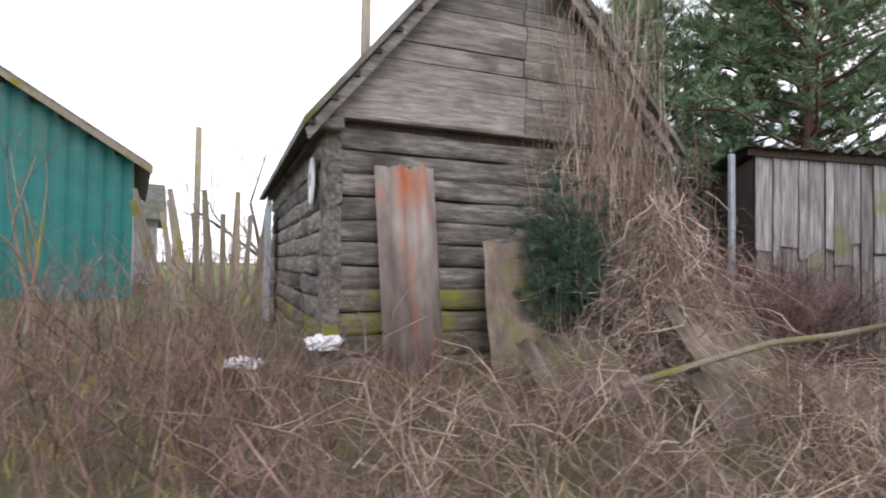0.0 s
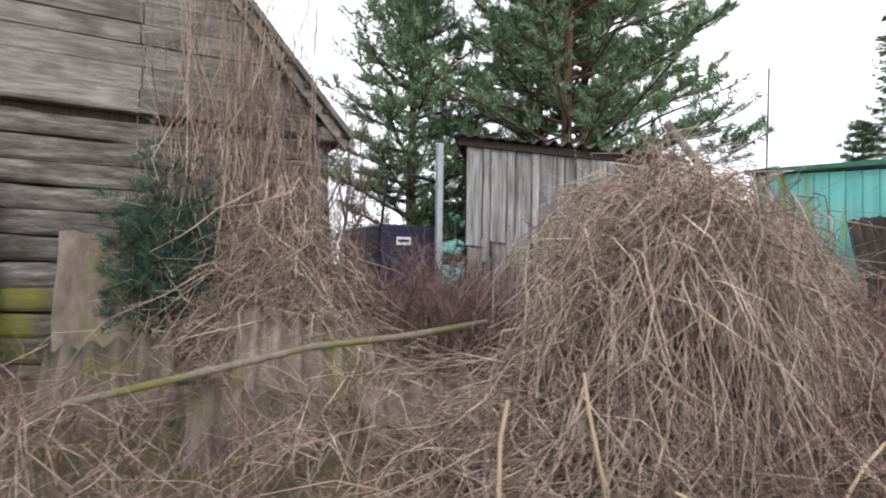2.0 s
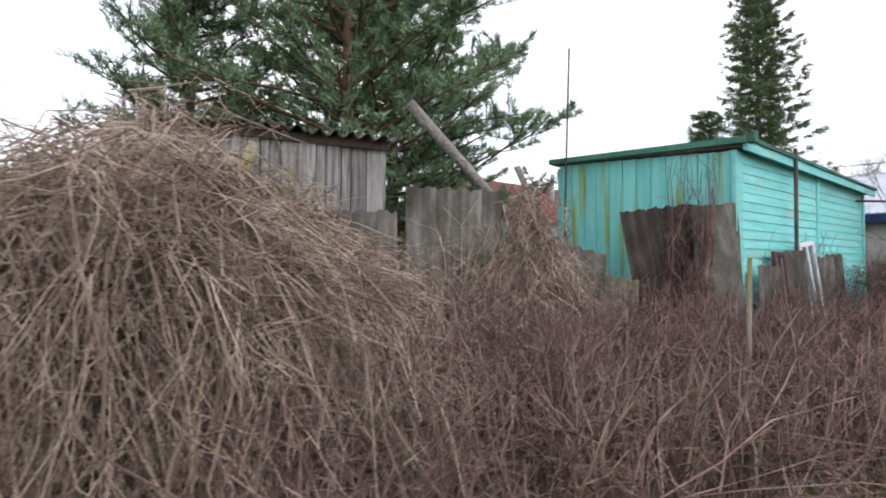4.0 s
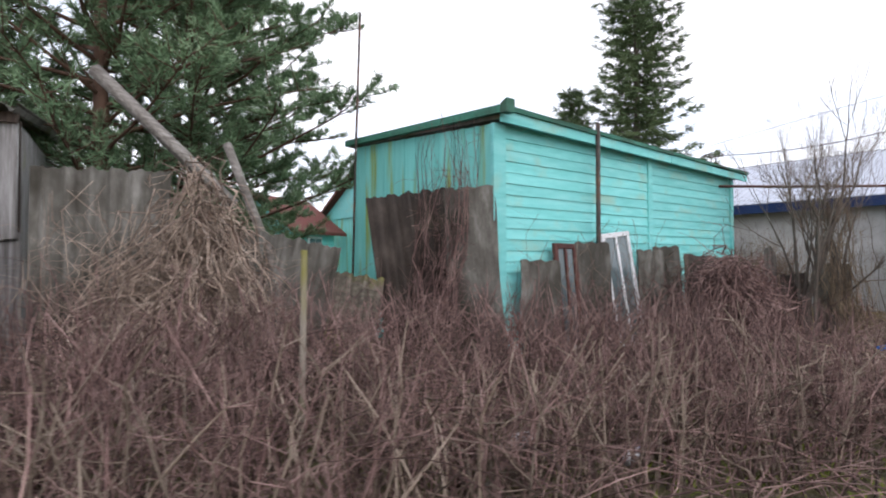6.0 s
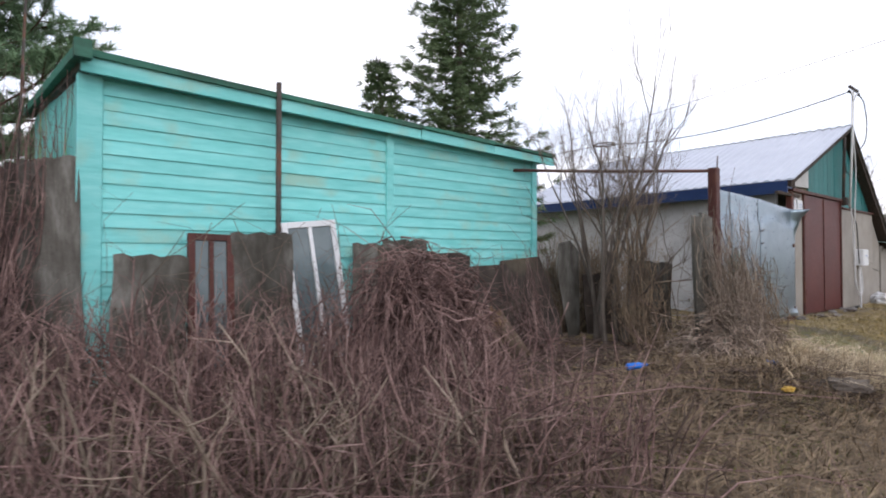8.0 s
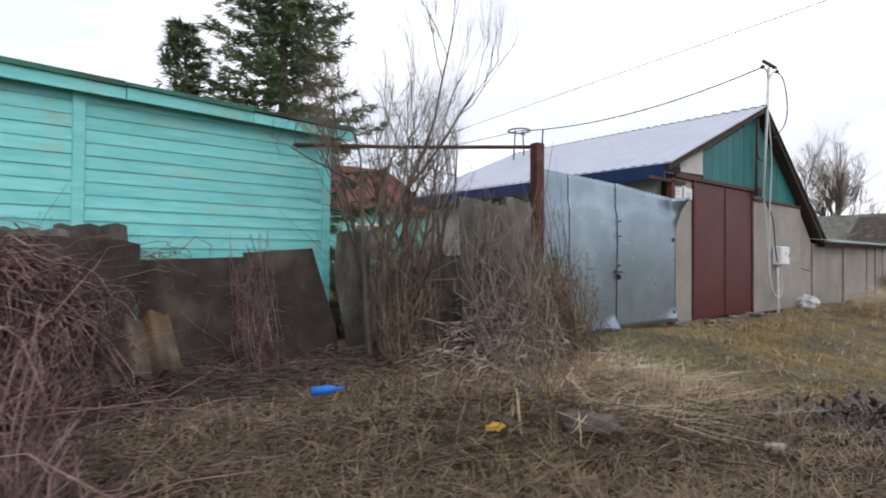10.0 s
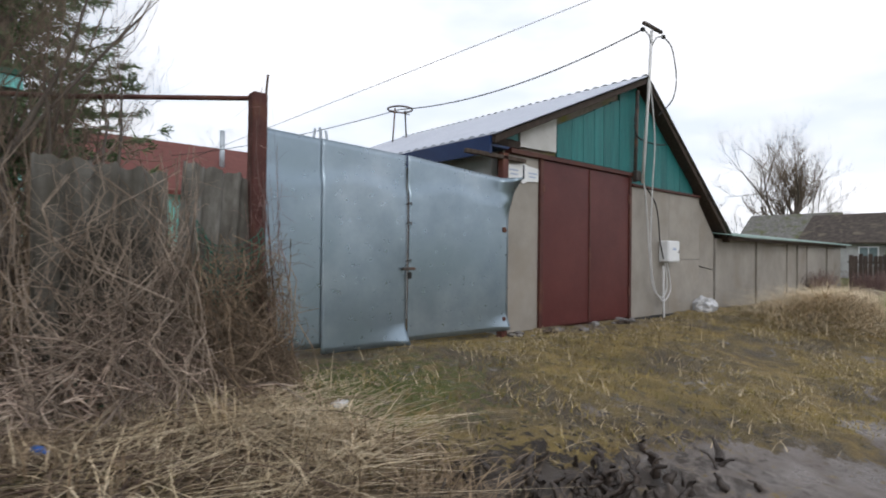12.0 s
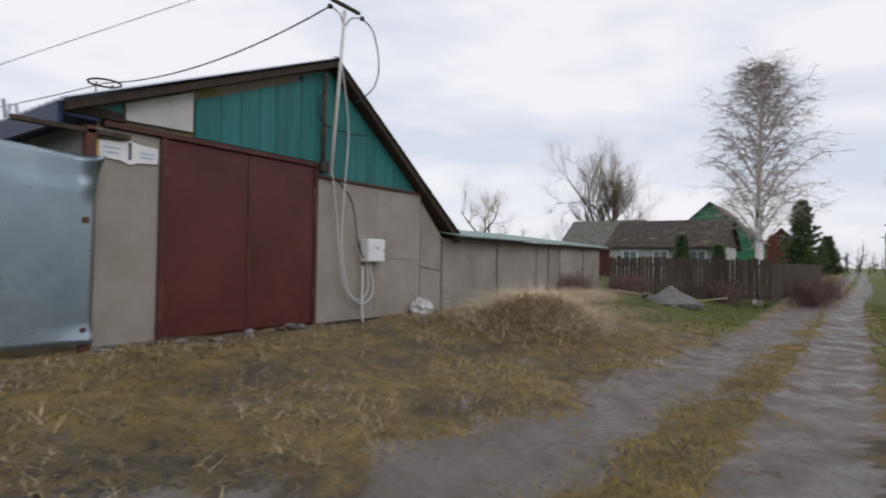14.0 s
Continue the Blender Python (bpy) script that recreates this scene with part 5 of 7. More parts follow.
def tree_from(name, sets_limbs, m, label, category="tree", bark=M_BARK, twig=M_TWIG, split=2, group=""):
    t = empty(name, m, label, category, group)
    def merged(nm, sets, mat, sides):
        verts, faces, start = [], [], 0
        for P, R in sets:
            me = stems_mesh("tmp", P, R, sides)
            v = np.empty(len(me.vertices) * 3, np.float32)
            me.vertices.foreach_get("co", v)
            q = np.empty(len(me.polygons) * 4, np.int32)
            me.loops.foreach_get("vertex_index", q)
            verts.append(v.reshape(-1, 3)), faces.append(q.reshape(-1, 4) + start)
            start += len(v) // 3
            bpy.data.meshes.remove(me)
        add(nm, quads_mesh(nm, np.concatenate(verts), np.concatenate(faces), True), mat, t)
    merged("trunk", sets_limbs[:split], bark, 7)
    if sets_limbs[split:]:
        merged("crown", sets_limbs[split:], twig, 3)
    return t


def combine(list_of_sets):
    depth = max(len(s) for s in list_of_sets)
    return [(np.concatenate([s[k][0] for s in list_of_sets if k < len(s)]), np.concatenate([s[k][1] for s in list_of_sets if k < len(s)])) for k in range(depth)]


# multi-stemmed shrub by the corner fence
limbs = [branching(40 + k, (0.2 * math.cos(k * 1.1), 0.2 * math.sin(k * 1.1), 0), (0.16 * math.cos(k * 1.1), 0.16 * math.sin(k * 1.1), 1.5), 1.2 + 0.2 * (k % 4), 0.034, 6, 0.5, 3, 0.28, shrink=0.66) for k in range(8)]
tree_from("shrub_tree", combine(limbs), pose(17.08, 1.62, on_land(17.08, 1.62) - 0.05), "bare many-stemmed shrub at the corner fence", "tree")
limbs = [branching(61, (0, 0, 0), (0.02, 0, 1), 2.2, 0.042, 6, 0.42, 3, 0.4, shrink=0.64)]
tree_from("young_tree", combine(limbs), pose(17.0, 1.78, on_land(17.0, 1.78) - 0.05, rz=40), "slender bare young tree behind the fence", "tree")
limbs = [branching(66, (0, 0, 0), (0.12, -0.03, 1), 1.55, 0.045, 6, 0.6, 3, 0.25, shrink=0.66)]
tree_from("young_tree", combine(limbs), pose(17.62, 1.75, on_land(17.62, 1.75) - 0.05), "small bare tree forking above the corner fence", "tree")
# sapling on the grass beside the hut
limbs = [branching(71 + k, (0.12 * k, 0, 0), (0.08 - 0.1 * k, 0.05, 1), 1.6, 0.04, 5, 0.5, 2, 0.1, shrink=0.66) for k in range(3)]
tree_from("sapling", combine(limbs), pose(-2.77, 11.20, on_land(-2.77, 11.20) - 0.03), "pale thin bare sapling on the grass", "sapling", M_WOOD_PALE, M_TWIG)


def needle_tufts(centres, axes, count, length, width, spread):
    """Tufts of needles: thin blades round each axis."""
    n = len(centres)
    N = n * count
    c = np.repeat(centres, count, 0)
    a = np.repeat(axes, count, 0)
    d = a + RNG.normal(0, spread, (N, 3))
    d /= np.linalg.norm(d, axis=1, keepdims=True)
    side = np.cross(d, RNG.normal(0, 1, (N, 3)))
    side /= np.linalg.norm(side, axis=1, keepdims=True)
    L = RNG.uniform(0.6, 1.1, (N, 1)) * length
    w = width
    base = c + RNG.normal(0, 0.02, (N, 3))
    v = np.stack([base - side * w, base + side * w, base + d * L + side * w * 0.3, base + d * L - side * w * 0.3], 1).reshape(-1, 3)
    return v, np.arange(N * 4).reshape(N, 4)


def pine(m, height, seed, crown_low, reach, label, tufts=10, lean=0.0):
    g = np.random.default_rng(seed)
    t = empty("pine_tree", m, label, "tree", "pine trees")
    K = 9
    s = np.linspace(0, 1, K)
    trunk = np.stack([lean * s + np.cumsum(g.normal(0, 0.03, K)), np.cumsum(g.normal(0, 0.03, K)), height * s], -1)
    me = stems_mesh("trunk", trunk[None], (0.14 * (1 - 0.85 * s))[None], 9)
    add("trunk", me, M_PINEBARK, t)
    Ps, Rs, tips, axes = [], [], [], []
    n = 78
    for k in range(n):
        q = crown_low + (0.98 - crown_low) * k / n
        p = np.array([np.interp(q, s, trunk[:, i]) for i in range(3)])
        ang = k * 2.4 + g.uniform(-0.4, 0.4)
        prof = math.sin(math.pi * min(1.0, (q - crown_low) / (1 - crown_low) * 0.75 + 0.28))
        L = reach * prof * g.uniform(0.65, 1.1)
        d = np.array([math.cos(ang), math.sin(ang), 0.05 + 0.5 * q])
        pts = [p]
        for j in range(5):
            d = d + np.array([g.normal(0, 0.12), g.normal(0, 0.12), g.normal(0.05, 0.08)])
            d /= np.linalg.norm(d)
            pts.append(pts[-1] + d * L / 5)
        pts = np.array(pts)
        Ps.append(pts)
        Rs.append(0.035 * (1 - 0.8 * np.linspace(0, 1, 6)))
        for j in range(20):
            u = g.uniform(0.22, 1.0) * 5
            i = min(int(u), 4)
            b = pts[i] + (pts[i + 1] - pts[i]) * (u - i)
            dd = 0.7 * d + g.normal(0, 0.75, 3)
            dd[2] = abs(dd[2]) * 0.5 + 0.1
            dd /= np.linalg.norm(dd)
            LL = g.uniform(0.2, 0.55)
            tw = np.array([b, b + dd * LL * 0.5, b + dd * LL + np.array([0, 0, 0.06])])
            tw6 = np.array([tw[0], tw[0] * 0.6 + tw[1] * 0.4, tw[1], tw[1] * 0.6 + tw[2] * 0.4, tw[1] * 0.3 + tw[2] * 0.7, tw[2]])
            Ps.append(tw6)
            Rs.append(0.009 * (1 - 0.6 * np.linspace(0, 1, 6)))
            for f in (0.35, 0.6, 0.85, 1.0):
                tips.append(tw[0] + (tw[2] - tw[0]) * f)
                axes.append(dd + np.array([0, 0, 0.35]))
    add("branchwork", stems_mesh("branchwork", np.array(Ps), np.array(Rs), 4), M_PINEBARK, t)
    v, f = needle_tufts(np.array(tips), np.array(axes), tufts, 0.13, 0.0075, 0.85)
    add("crown", quads_mesh("crown", v, f), M_PINE, t, label="long blue-green needles in tufts")


pine(pose(8.6, 7.2, 0.4), 8.4, 3, 0.2, 3.0, "dense green pine behind the plank shed")
pine(pose(10.0, 8.0, 0.4, rz=60), 8.8, 4, 0.1, 3.2, "tall green pine among others behind the sheds", tufts=22)
pine(pose(6.9, 9.6, 0.4, rz=200), 6.6, 5, 0.15, 2.0, "smaller pine beside the hut's roof", tufts=10)
pine(pose(10.5, 9.7, 0.4, rz=200), 8.2, 6, 0.06, 3.0, "tall pine standing behind its neighbours", tufts=24)


def spruce(m, height, seed, reach, label, layers=40, lean=0.0, sparse=1.0, needle=1.0):
    g = np.random.default_rng(seed)
    t = empty("spruce_tree", m, label, "tree", "spruce trees")
    add("trunk", stems_mesh("trunk", np.array([[(lean * k / 5, 0, height * k / 5) for k in range(6)]], float), (0.12 * (1 - 0.95 * np.linspace(0, 1, 6)))[None], 8), M_BARK, t)
    Ps, Rs, cs, ax = [], [], [], []
    for k in range(layers):
        q = 0.06 + 0.93 * k / layers
        for j in range(7):
            ang = j * 0.9 + k * 1.7 + g.uniform(-0.3, 0.3)
            L = reach * (1 - q) ** 0.75 * g.uniform(0.4, 1.2) + 0.08
            p = np.array([lean * q, 0, height * q])
            d = np.array([math.cos(ang), math.sin(ang), -0.1 + 0.5 * q])
            u = np.linspace(0, 1, 5)
            pts = p + np.outer(u * L, d) + np.outer(-0.22 * L * np.sin(u * math.pi * 0.8), [0, 0, 1])
            Ps.append(pts)
            Rs.append(0.014 * (1 - 0.8 * u))
            side = np.array([-math.sin(ang), math.cos(ang), 0])
            for e in range(int((6 + 12 * L) * sparse)):
                f = g.uniform(0.15, 1.0)
                b = p + d * f * L + np.array([0, 0, -0.22 * L * math.sin(f * math.pi * 0.8)])
                cs.append(b + side * g.normal(0, 0.12) * (1 - f * 0.5))
                ax.append(d * 0.7 + side * g.choice((-1, 1)) * g.uniform(0.2, 1.0) + np.array([0, 0, -0.15]))
    add("branchwork", stems_mesh("branchwork", np.array(Ps), np.array(Rs), 3), M_BARK, t)
    v, f = needle_tufts(np.array(cs), np.array(ax), 9, 0.15 * needle, 0.009 * needle, 0.35)
    add("crown", quads_mesh("crown", v, f), M_SPRUCE, t, label="dark dense needles")


spruce(pose(17.3, 4.75, 0.4), 7.8, 11, 1.95, "dark green spruce behind the turquoise shed", layers=50, sparse=1.15)
spruce(pose(16.6, 5.35, 0.4), 4.5, 12, 0.95, "smaller leaning spruce beside the tall one", layers=26, lean=-0.6, sparse=0.8)


# ---- fences, sheets and clutter along the plots ----
def leaning_sheet(name, a, b, low, top, mat, label, wave=True, lean=0.12, group="", roll=0.0, rot=0.0):
    """A sheet from foot a to foot b (x, y), leaning back by lean."""
    ax, ay = a
    bx, by = b
    w = math.hypot(bx - ax, by - ay)
    m = at(ax, ay, low) @ pose(0, 0, 0, 0, 0, math.degrees(math.atan2(by - ay, bx - ax))) @ pose(0, 0, 0, -math.degrees(lean), rot, 0)
    bm = wave_sheet(w, top - low, pitch=0.17 if wave is True else wave) if wave else flat_sheet(w, top - low, roll)
    ob = part(name, bm, mat, None, "", m, wave)
    return tagged(ob, label, "sheet", group)


def flat_sheet(w, h, sag=0.0, nx=8, nz=8, thick=0.01):
    bm = bmesh.new()
    g = {}
    for s in (0, 1):
        for i in range(nx + 1):
            for j in range(nz + 1):
                u, v = i / nx, j / nz
                jag = 0.015 * math.sin(u * 17) if j == nz else 0
                g[s, i, j] = bm.verts.new((w * u + (0.01 * math.sin(v * 9) if i in (0, nx) else 0), sag * math.sin(math.pi * u) * math.sin(math.pi * v) + s * thick, h * v + jag))
    for i in range(nx):
        for j in range(nz):
            bm.faces.new([g[0, a, b] for a, b in ((i, j), (i + 1, j), (i + 1, j + 1), (i, j + 1))])
            bm.faces.new([g[1, a, b] for a, b in ((i, j), (i, j + 1), (i + 1, j + 1), (i + 1, j))])
    rim = [(i, 0) for i in range(nx + 1)] + [(nx, j) for j in range(1, nz + 1)] + [(i, nz) for i in range(nx - 1, -1, -1)] + [(0, j) for j in range(nz - 1, 0, -1)]
    for p, q in zip(rim, rim[1:] + rim[:1]):
        bm.faces.new((g[(0, *q)], g[(0, *p)], g[(1, *p)], g[(1, *q)]))
    bmesh.ops.recalc_face_normals(bm, faces=bm.faces[:])
    return bm


S = "slate sheets along the fence"
leaning_sheet("corrugated_sheet", (0.52, 6.72), (1.12, 6.64), 0.35, 2.45, M_RUSTY, "rust-streaked corrugated sheet leaning on the hut", 0.27, 0.06, rot=-3)
leaning_sheet("slate_slab", (1.45, 6.35), (2.25, 6.22), 0.4, 1.78, M_SLATE_BROWN, "mossy broken slab leaning on the hut", False, 0.2, roll=0.05)
leaning_sheet("corrugated_sheet", (2.4, 4.75), (3.5, 4.55), 0.62, 1.55, M_SLATE_BROWN, "grey slate sheet fallen among brambles", True, 0.9, S, rot=14)
leaning_sheet("corrugated_sheet", (3.1, 4.0), (4.0, 3.8), 0.15, 0.9, M_SLATE_BROWN, "collapsed slate sheet in the weeds", True, 0.85, S, rot=3)
leaning_sheet("corrugated_sheet", (2.0, 4.25), (2.95, 4.1), 0.15, 0.95, M_SLATE_BROWN, "collapsed slate sheet under the mossy pole", True, 0.75, S, rot=8)
leaning_sheet("corrugated_sheet", (1.3, 5.2), (2.15, 5.0), 0.3, 1.25, M_SLATE_BROWN, "slate sheet sunk back into the brambles", True, 0.95, S, rot=-6)
leaning_sheet("corrugated_sheet", (6.62, 4.5), (7.3, 4.1), 0.4, 2.05, M_SLATE, "slate sheet standing before the plank shed", True, 0.05, S)
leaning_sheet("corrugated_sheet", (7.7, 4.5), (8.72, 4.1), 0.35, 2.36, M_SLATE, "tall grey corrugated slate sheet of the fence", True, 0.03, S)
leaning_sheet("corrugated_sheet", (8.95, 4.15), (9.95, 3.75), 0.35, 1.95, M_SLATE, "mossy slate sheet leaning askew", True, 0.15, S, rot=12)
leaning_sheet("corrugated_sheet", (9.9, 3.9), (10.5, 3.6), 0.35, 1.5, M_LOG_MOSS, "low moss-covered slate sheet", True, 0.2, S, rot=10)
leaning_sheet("corrugated_sheet", (10.75, 3.6), (11.55, 3.05), 0.35, 2.25, M_SLATE_DARK, "dark brown slate sheet leaning in the fence", True, 0.1, S, rot=-8)
leaning_sheet("slate_sheet", (11.25, 3.12), (11.62, 2.72), 0.35, 2.3, M_SLATE, "brown slate sheet at the shed's corner", False, 0.02, S, rot=-4)
for x0, x1, z in ((11.75, 12.3, 1.55), (12.72, 13.28, 1.75), (13.95, 14.45, 1.68), (14.4, 14.95, 1.72)):
    leaning_sheet("slate_sheet", (x0, 2.62), (x1, 2.55), 0.38, z, M_SLATE, "short brown slate sheet before the turquoise shed", False, 0.06, S, 0.03, rot=random.uniform(-4, 4))
def cut_panel(name, outline, y, mat, label, lean=13, group="dark panels"):
    """A flat board with a cut outline in x and z, leaning back."""
    x0, z0 = outline[0]
    bm = prism(bmesh.new(), [(x - x0, z - z0) for x, z in outline], 0.0, 0.014)
    bmesh.ops.bevel(bm, geom=bm.edges[:], offset=0.003, segments=1, affect="EDGES")
    tagged(part(name, bm, mat, None, "", at(x0, y, z0) @ pose(0, 0, 0, -lean, 0, 0)), label, "panel", group)


cut_panel("black_panel", [(16.1, 0.40), (16.86, 0.40), (16.84, 0.75), (16.66, 1.58), (15.9, 1.52)], 2.18, M_SLATE_DARK, "flat dark board panel leaning on the turquoise shed")
cut_panel("black_panel", [(15.06, 0.36), (16.42, 0.38), (16.24, 0.85), (15.9, 1.48), (14.84, 1.44)], 2.06, M_SLATE_DARK, "dark board panel with a slanting edge over its twin")
cut_panel("slate_sheet", [(16.98, 0.42), (17.2, 0.42), (17.3, 1.62), (17.12, 1.77), (16.88, 1.72), (16.82, 1.3)], 2.2, M_SLATE, "pale grey slate sheet by the shrub", 4, S)
leaning_sheet("corrugated_sheet", (17.24, 0.60), (18.06, 0.84), 0.4, 2.0, M_SLATE, "vine-covered corrugated slate of the corner fence", True, 0.03, S)
leaning_sheet("corrugated_sheet", (18.06, 0.90), (18.70, 1.06), 0.45, 2.12, M_SLATE, "pale grey corrugated slate next to the gate post", True, 0.04, S, rot=5)
leaning_sheet("slate_sheet", (17.3, 2.15), (17.85, 1.95), 0.4, 1.3, M_SLATE_DARK, "dark slate sheet behind the shrub", False, 0.06, S, 0.02, rot=-3)
leaning_sheet("slate_sheet", (17.86, 1.9), (18.5, 1.6), 0.4, 1.5, M_SLATE, "brown slate sheet in the shade of the hedge", False, 0.05, S, 0.02, rot=3)
leaning_sheet("corrugated_sheet", (14.3, 1.3), (15.05, 1.2), 0.5, 1.05, M_RUSTMOSS, "rusty brown sheet bent over the brambles", True, 0.75, S, rot=-10)
leaning_sheet("slate_sheet", (13.75, 1.9), (14.8, 1.78), 0.38, 1.62, M_SLATE_DARK, "dark slate sheet under brown vines", False, 0.08, S, 0.03, rot=3)


def window_sash(x0, x1, z0, z1, y, mat, label):
    g = empty("window_sash", at((x0 + x1) / 2, y, z0) @ pose(0, 0, 0, -6, random.uniform(-6, 6), 0), label, "window")
    w, h = (x1 - x0) / 2, z1 - z0
    for a, b, c, d in ((-w, -w + 0.06, 0, h), (w - 0.06, w, 0, h), (-w + 0.06, w - 0.06, h - 0.06, h), (-w + 0.06, w - 0.06, 0, 0.06), (-0.02, 0.02, 0.06, h - 0.06)):
        part("sash_bar", boxed(a, b, -0.02, 0.025, c, d, 0.004), mat, g)
    for a, b in ((-w + 0.06, -0.02), (0.02, w - 0.06)):
        part("pane", boxed(a, b, 0.0, 0.004, 0.06, h - 0.06), M_GLASS, g)


window_sash(12.33, 12.72, 0.5, 1.74, 2.6, M_BROWN, "old brown window sash leaning on the turquoise shed")
window_sash(13.32, 13.9, 0.5, 1.9, 2.55, M_WHITE, "flaking white window sash before the turquoise shed")
standing = part("iron_pipe", tube_mesh_bm([(13.17, 2.72, 0.35), (13.16, 2.70, 3.2)], 0.028, 8), M_IRON)
tagged(standing, "grey iron pipe standing before turquoise boards", "pipe")
rod = part("thin_mast", tube_mesh_bm([(11.25, 5.3, 0.4), (11.3, 5.28, 2.8), (11.36, 5.25, 4.95)], 0.016, 6), M_IRON)
tagged(rod, "thin iron mast behind the turquoise shed", "mast")
for pts, r, lab in (([(8.25, 5.23, 3.5), (9.01, 4.95, 2.69), (9.5, 4.75, 2.15)], 0.07, "grey board slanting over the fence"), ([(9.35, 4.5, 2.75), (9.65, 4.1, 1.6), (9.8, 3.95, 0.4)], 0.05, "short grey board end standing in the fence"), ([(1.5, 4.8, 0.68), (2.2, 4.72, 0.8), (2.9, 4.6, 0.93), (3.6, 4.45, 0.98), (4.28, 4.32, 1.06)], 0.026, "mossy pole lying over the brambles"), ([(4.3, 3.7, 0.3), (4.75, 3.5, 1.1), (5.05, 3.4, 1.95)], 0.05, "grey post leaning in the vines"), ([(4.9, 3.5, 0.4), (5.5, 3.8, 1.6), (5.9, 4.0, 2.45)], 0.045, "grey stake leaning through the vine mound"), ([(8.87, 1.66, 0.1), (8.88, 1.64, 1.6)], 0.018, "thin stake among the brambles")):
    ob = part("wooden_pole", tube_mesh_bm(pts, r, 4 if "board" in lab else 7), M_BOARD if "board" in lab else M_WOOD_PALE)
    tagged(ob, lab, "pole", "old poles")
# post at the corner with its cross pipe
gp = empty("gate_post", at(18.8, 1.12, 0.45), "dark red iron gate post with a rusty cross pipe", "gate post")
gi = at(-18.8, -1.12, -0.45)
part("post", boxed(18.74, 18.87, 1.06, 1.18, 0.3, 2.78, 0.012), M_BROWN, gp, "", gi)
part("rod", tube_mesh_bm([(18.86, 1.1, 2.7), (18.88, 1.1, 2.95)], 0.01), M_IRON, gp, "", gi)
part("cross_pipe", tube_mesh_bm([(18.8, 1.14, 2.74), (17.6, 2.2, 2.74), (16.3, 3.1, 2.74)], 0.022, 8), M_BROWN, gp, "rusty cross pipe", gi)


def net(name, m, w, h, label, step=0.055):
    """A sagging plastic net."""
    P, R = [], []
    nx, nz = int(w / step), int(h / step)
    def pt(u, v):
        return (w * u + 0.03 * math.sin(9 * v), 0.06 * math.sin(7 * u + 5 * v), h * v * (1 - 0.15 * math.sin(3 * u)))
    for i in range(nx + 1):
        P.append([pt(i / nx, v) for v in np.linspace(0, 1, 10)])
    for j in range(nz + 1):
        P.append([pt(u, j / nz) for u in np.linspace(0, 1, 10)])
    me = stems_mesh(name, np.array(P), np.full((len(P), 10), 0.004), 3)
    add(name, me, M_NET, None, m, label, "net")


net("plastic_net", at(18.12, 0.62, 0.45) @ pose(0, 0, 0, 0, 0, 18), 0.6, 1.2, "green plastic net tangled in dead climbers")
net("plastic_net", at(17.35, 0.25, 0.42) @ pose(0, 0, 0, -50, 0, 12), 0.7, 0.4, "green plastic net lying by the fence")
net("plastic_net", HUT @ pose(2.15, -0.45, 0.1, -12, 0, 0), 0.9, 1.5, "dark green net draped before the hut", 0.03)
# evergreen bush at the hut
cs = RNG.normal(0, 1, (1100, 3)) * np.array([0.2, 0.17, 0.32]) + np.array([0, 0, 0.85])
v, f = needle_tufts(cs, cs * np.array([1, 1, 0.3]) + np.array([0, 0, 0.3]), 22, 0.085, 0.004, 0.6)
bush = empty("evergreen_bush", HUT @ pose(2.3, -0.5, 0.25), "dark green juniper bush under the hut's gable", "bush")
add("crown", quads_mesh("crown", v, f), M_JUNIPER, bush)
add("trunk", tube_mesh("trunk", [(0, 0, -0.1), (0.02, 0, 0.5), (0, 0.02, 1.3)], [0.03, 0.02, 0.01]), M_BARK, bush)


# ---- dark blue vehicle body behind the metal post ----
def vehicle():
    g = empty("utility_trailer", pose(5.18, 7.2, 0.42, rz=-8) @ Matrix.Diagonal((0.70, 0.72, 0.9, 1)), "dark blue utility trailer with a black hoop frame", "trailer")
    part("tub", boxed(-0.35, 0.95, 0, 2.0, 0.5, 1.8, 0.03), M_NAVY, g)
    part("tailgate", boxed(-0.33, 0.93, -0.03, 0.0, 0.55, 1.75, 0.01), M_NAVY, g)
    part("number_plate", boxed(-0.02, 0.28, -0.045, -0.032, 1.5, 1.62, 0.004), M_WHITE, g, "white plate")
    part("plate_mark", boxed(0.02, 0.24, -0.05, -0.046, 1.54, 1.58), M_INK, g)
    part("hoop", tube_mesh_bm([(-0.33, 0.02, 1.5), (-0.22, 0.02, 2.5), (0.0, 0.02, 2.56), (0.75, 0.02, 2.5), (0.92, 0.02, 2.42), (0.93, 0.02, 1.5)], 0.03, 8), M_BLACK, g, "black tube hoop")
    for x in (-0.4, 1.0):
        bm = bmesh.new()
        bmesh.ops.create_cone(bm, cap_ends=True, segments=20, radius1=0.3, radius2=0.3, depth=0.16, matrix=pose(x, 1.0, 0.28, 0, 90, 0))
        w = part("wheel", bm, M_BLACK, g)
        bm = bmesh.new()
        bmesh.ops.create_cone(bm, cap_ends=True, segments=16, radius1=0.16, radius2=0.16, depth=0.18, matrix=pose(x, 1.0, 0.28, 0, 90, 0))
        part("rim", bm, M_PIPE_GREY, w)


vehicle()


# ---- house fittings: sign, meter box, mast and cables ----
def letter(text, size, mat, parent, m):
    cu = bpy.data.curves.new("digit", "FONT")
    cu.body, cu.size, cu.extrude, cu.align_x, cu.align_y = text, size, 0.002, "CENTER", "CENTER"
    tmp = bpy.data.objects.new("tmp", cu)
    me = bpy.data.meshes.new_from_object(tmp)
    bpy.data.objects.remove(tmp)
    me.materials.clear()
    return add("digit", me, mat, parent, m)


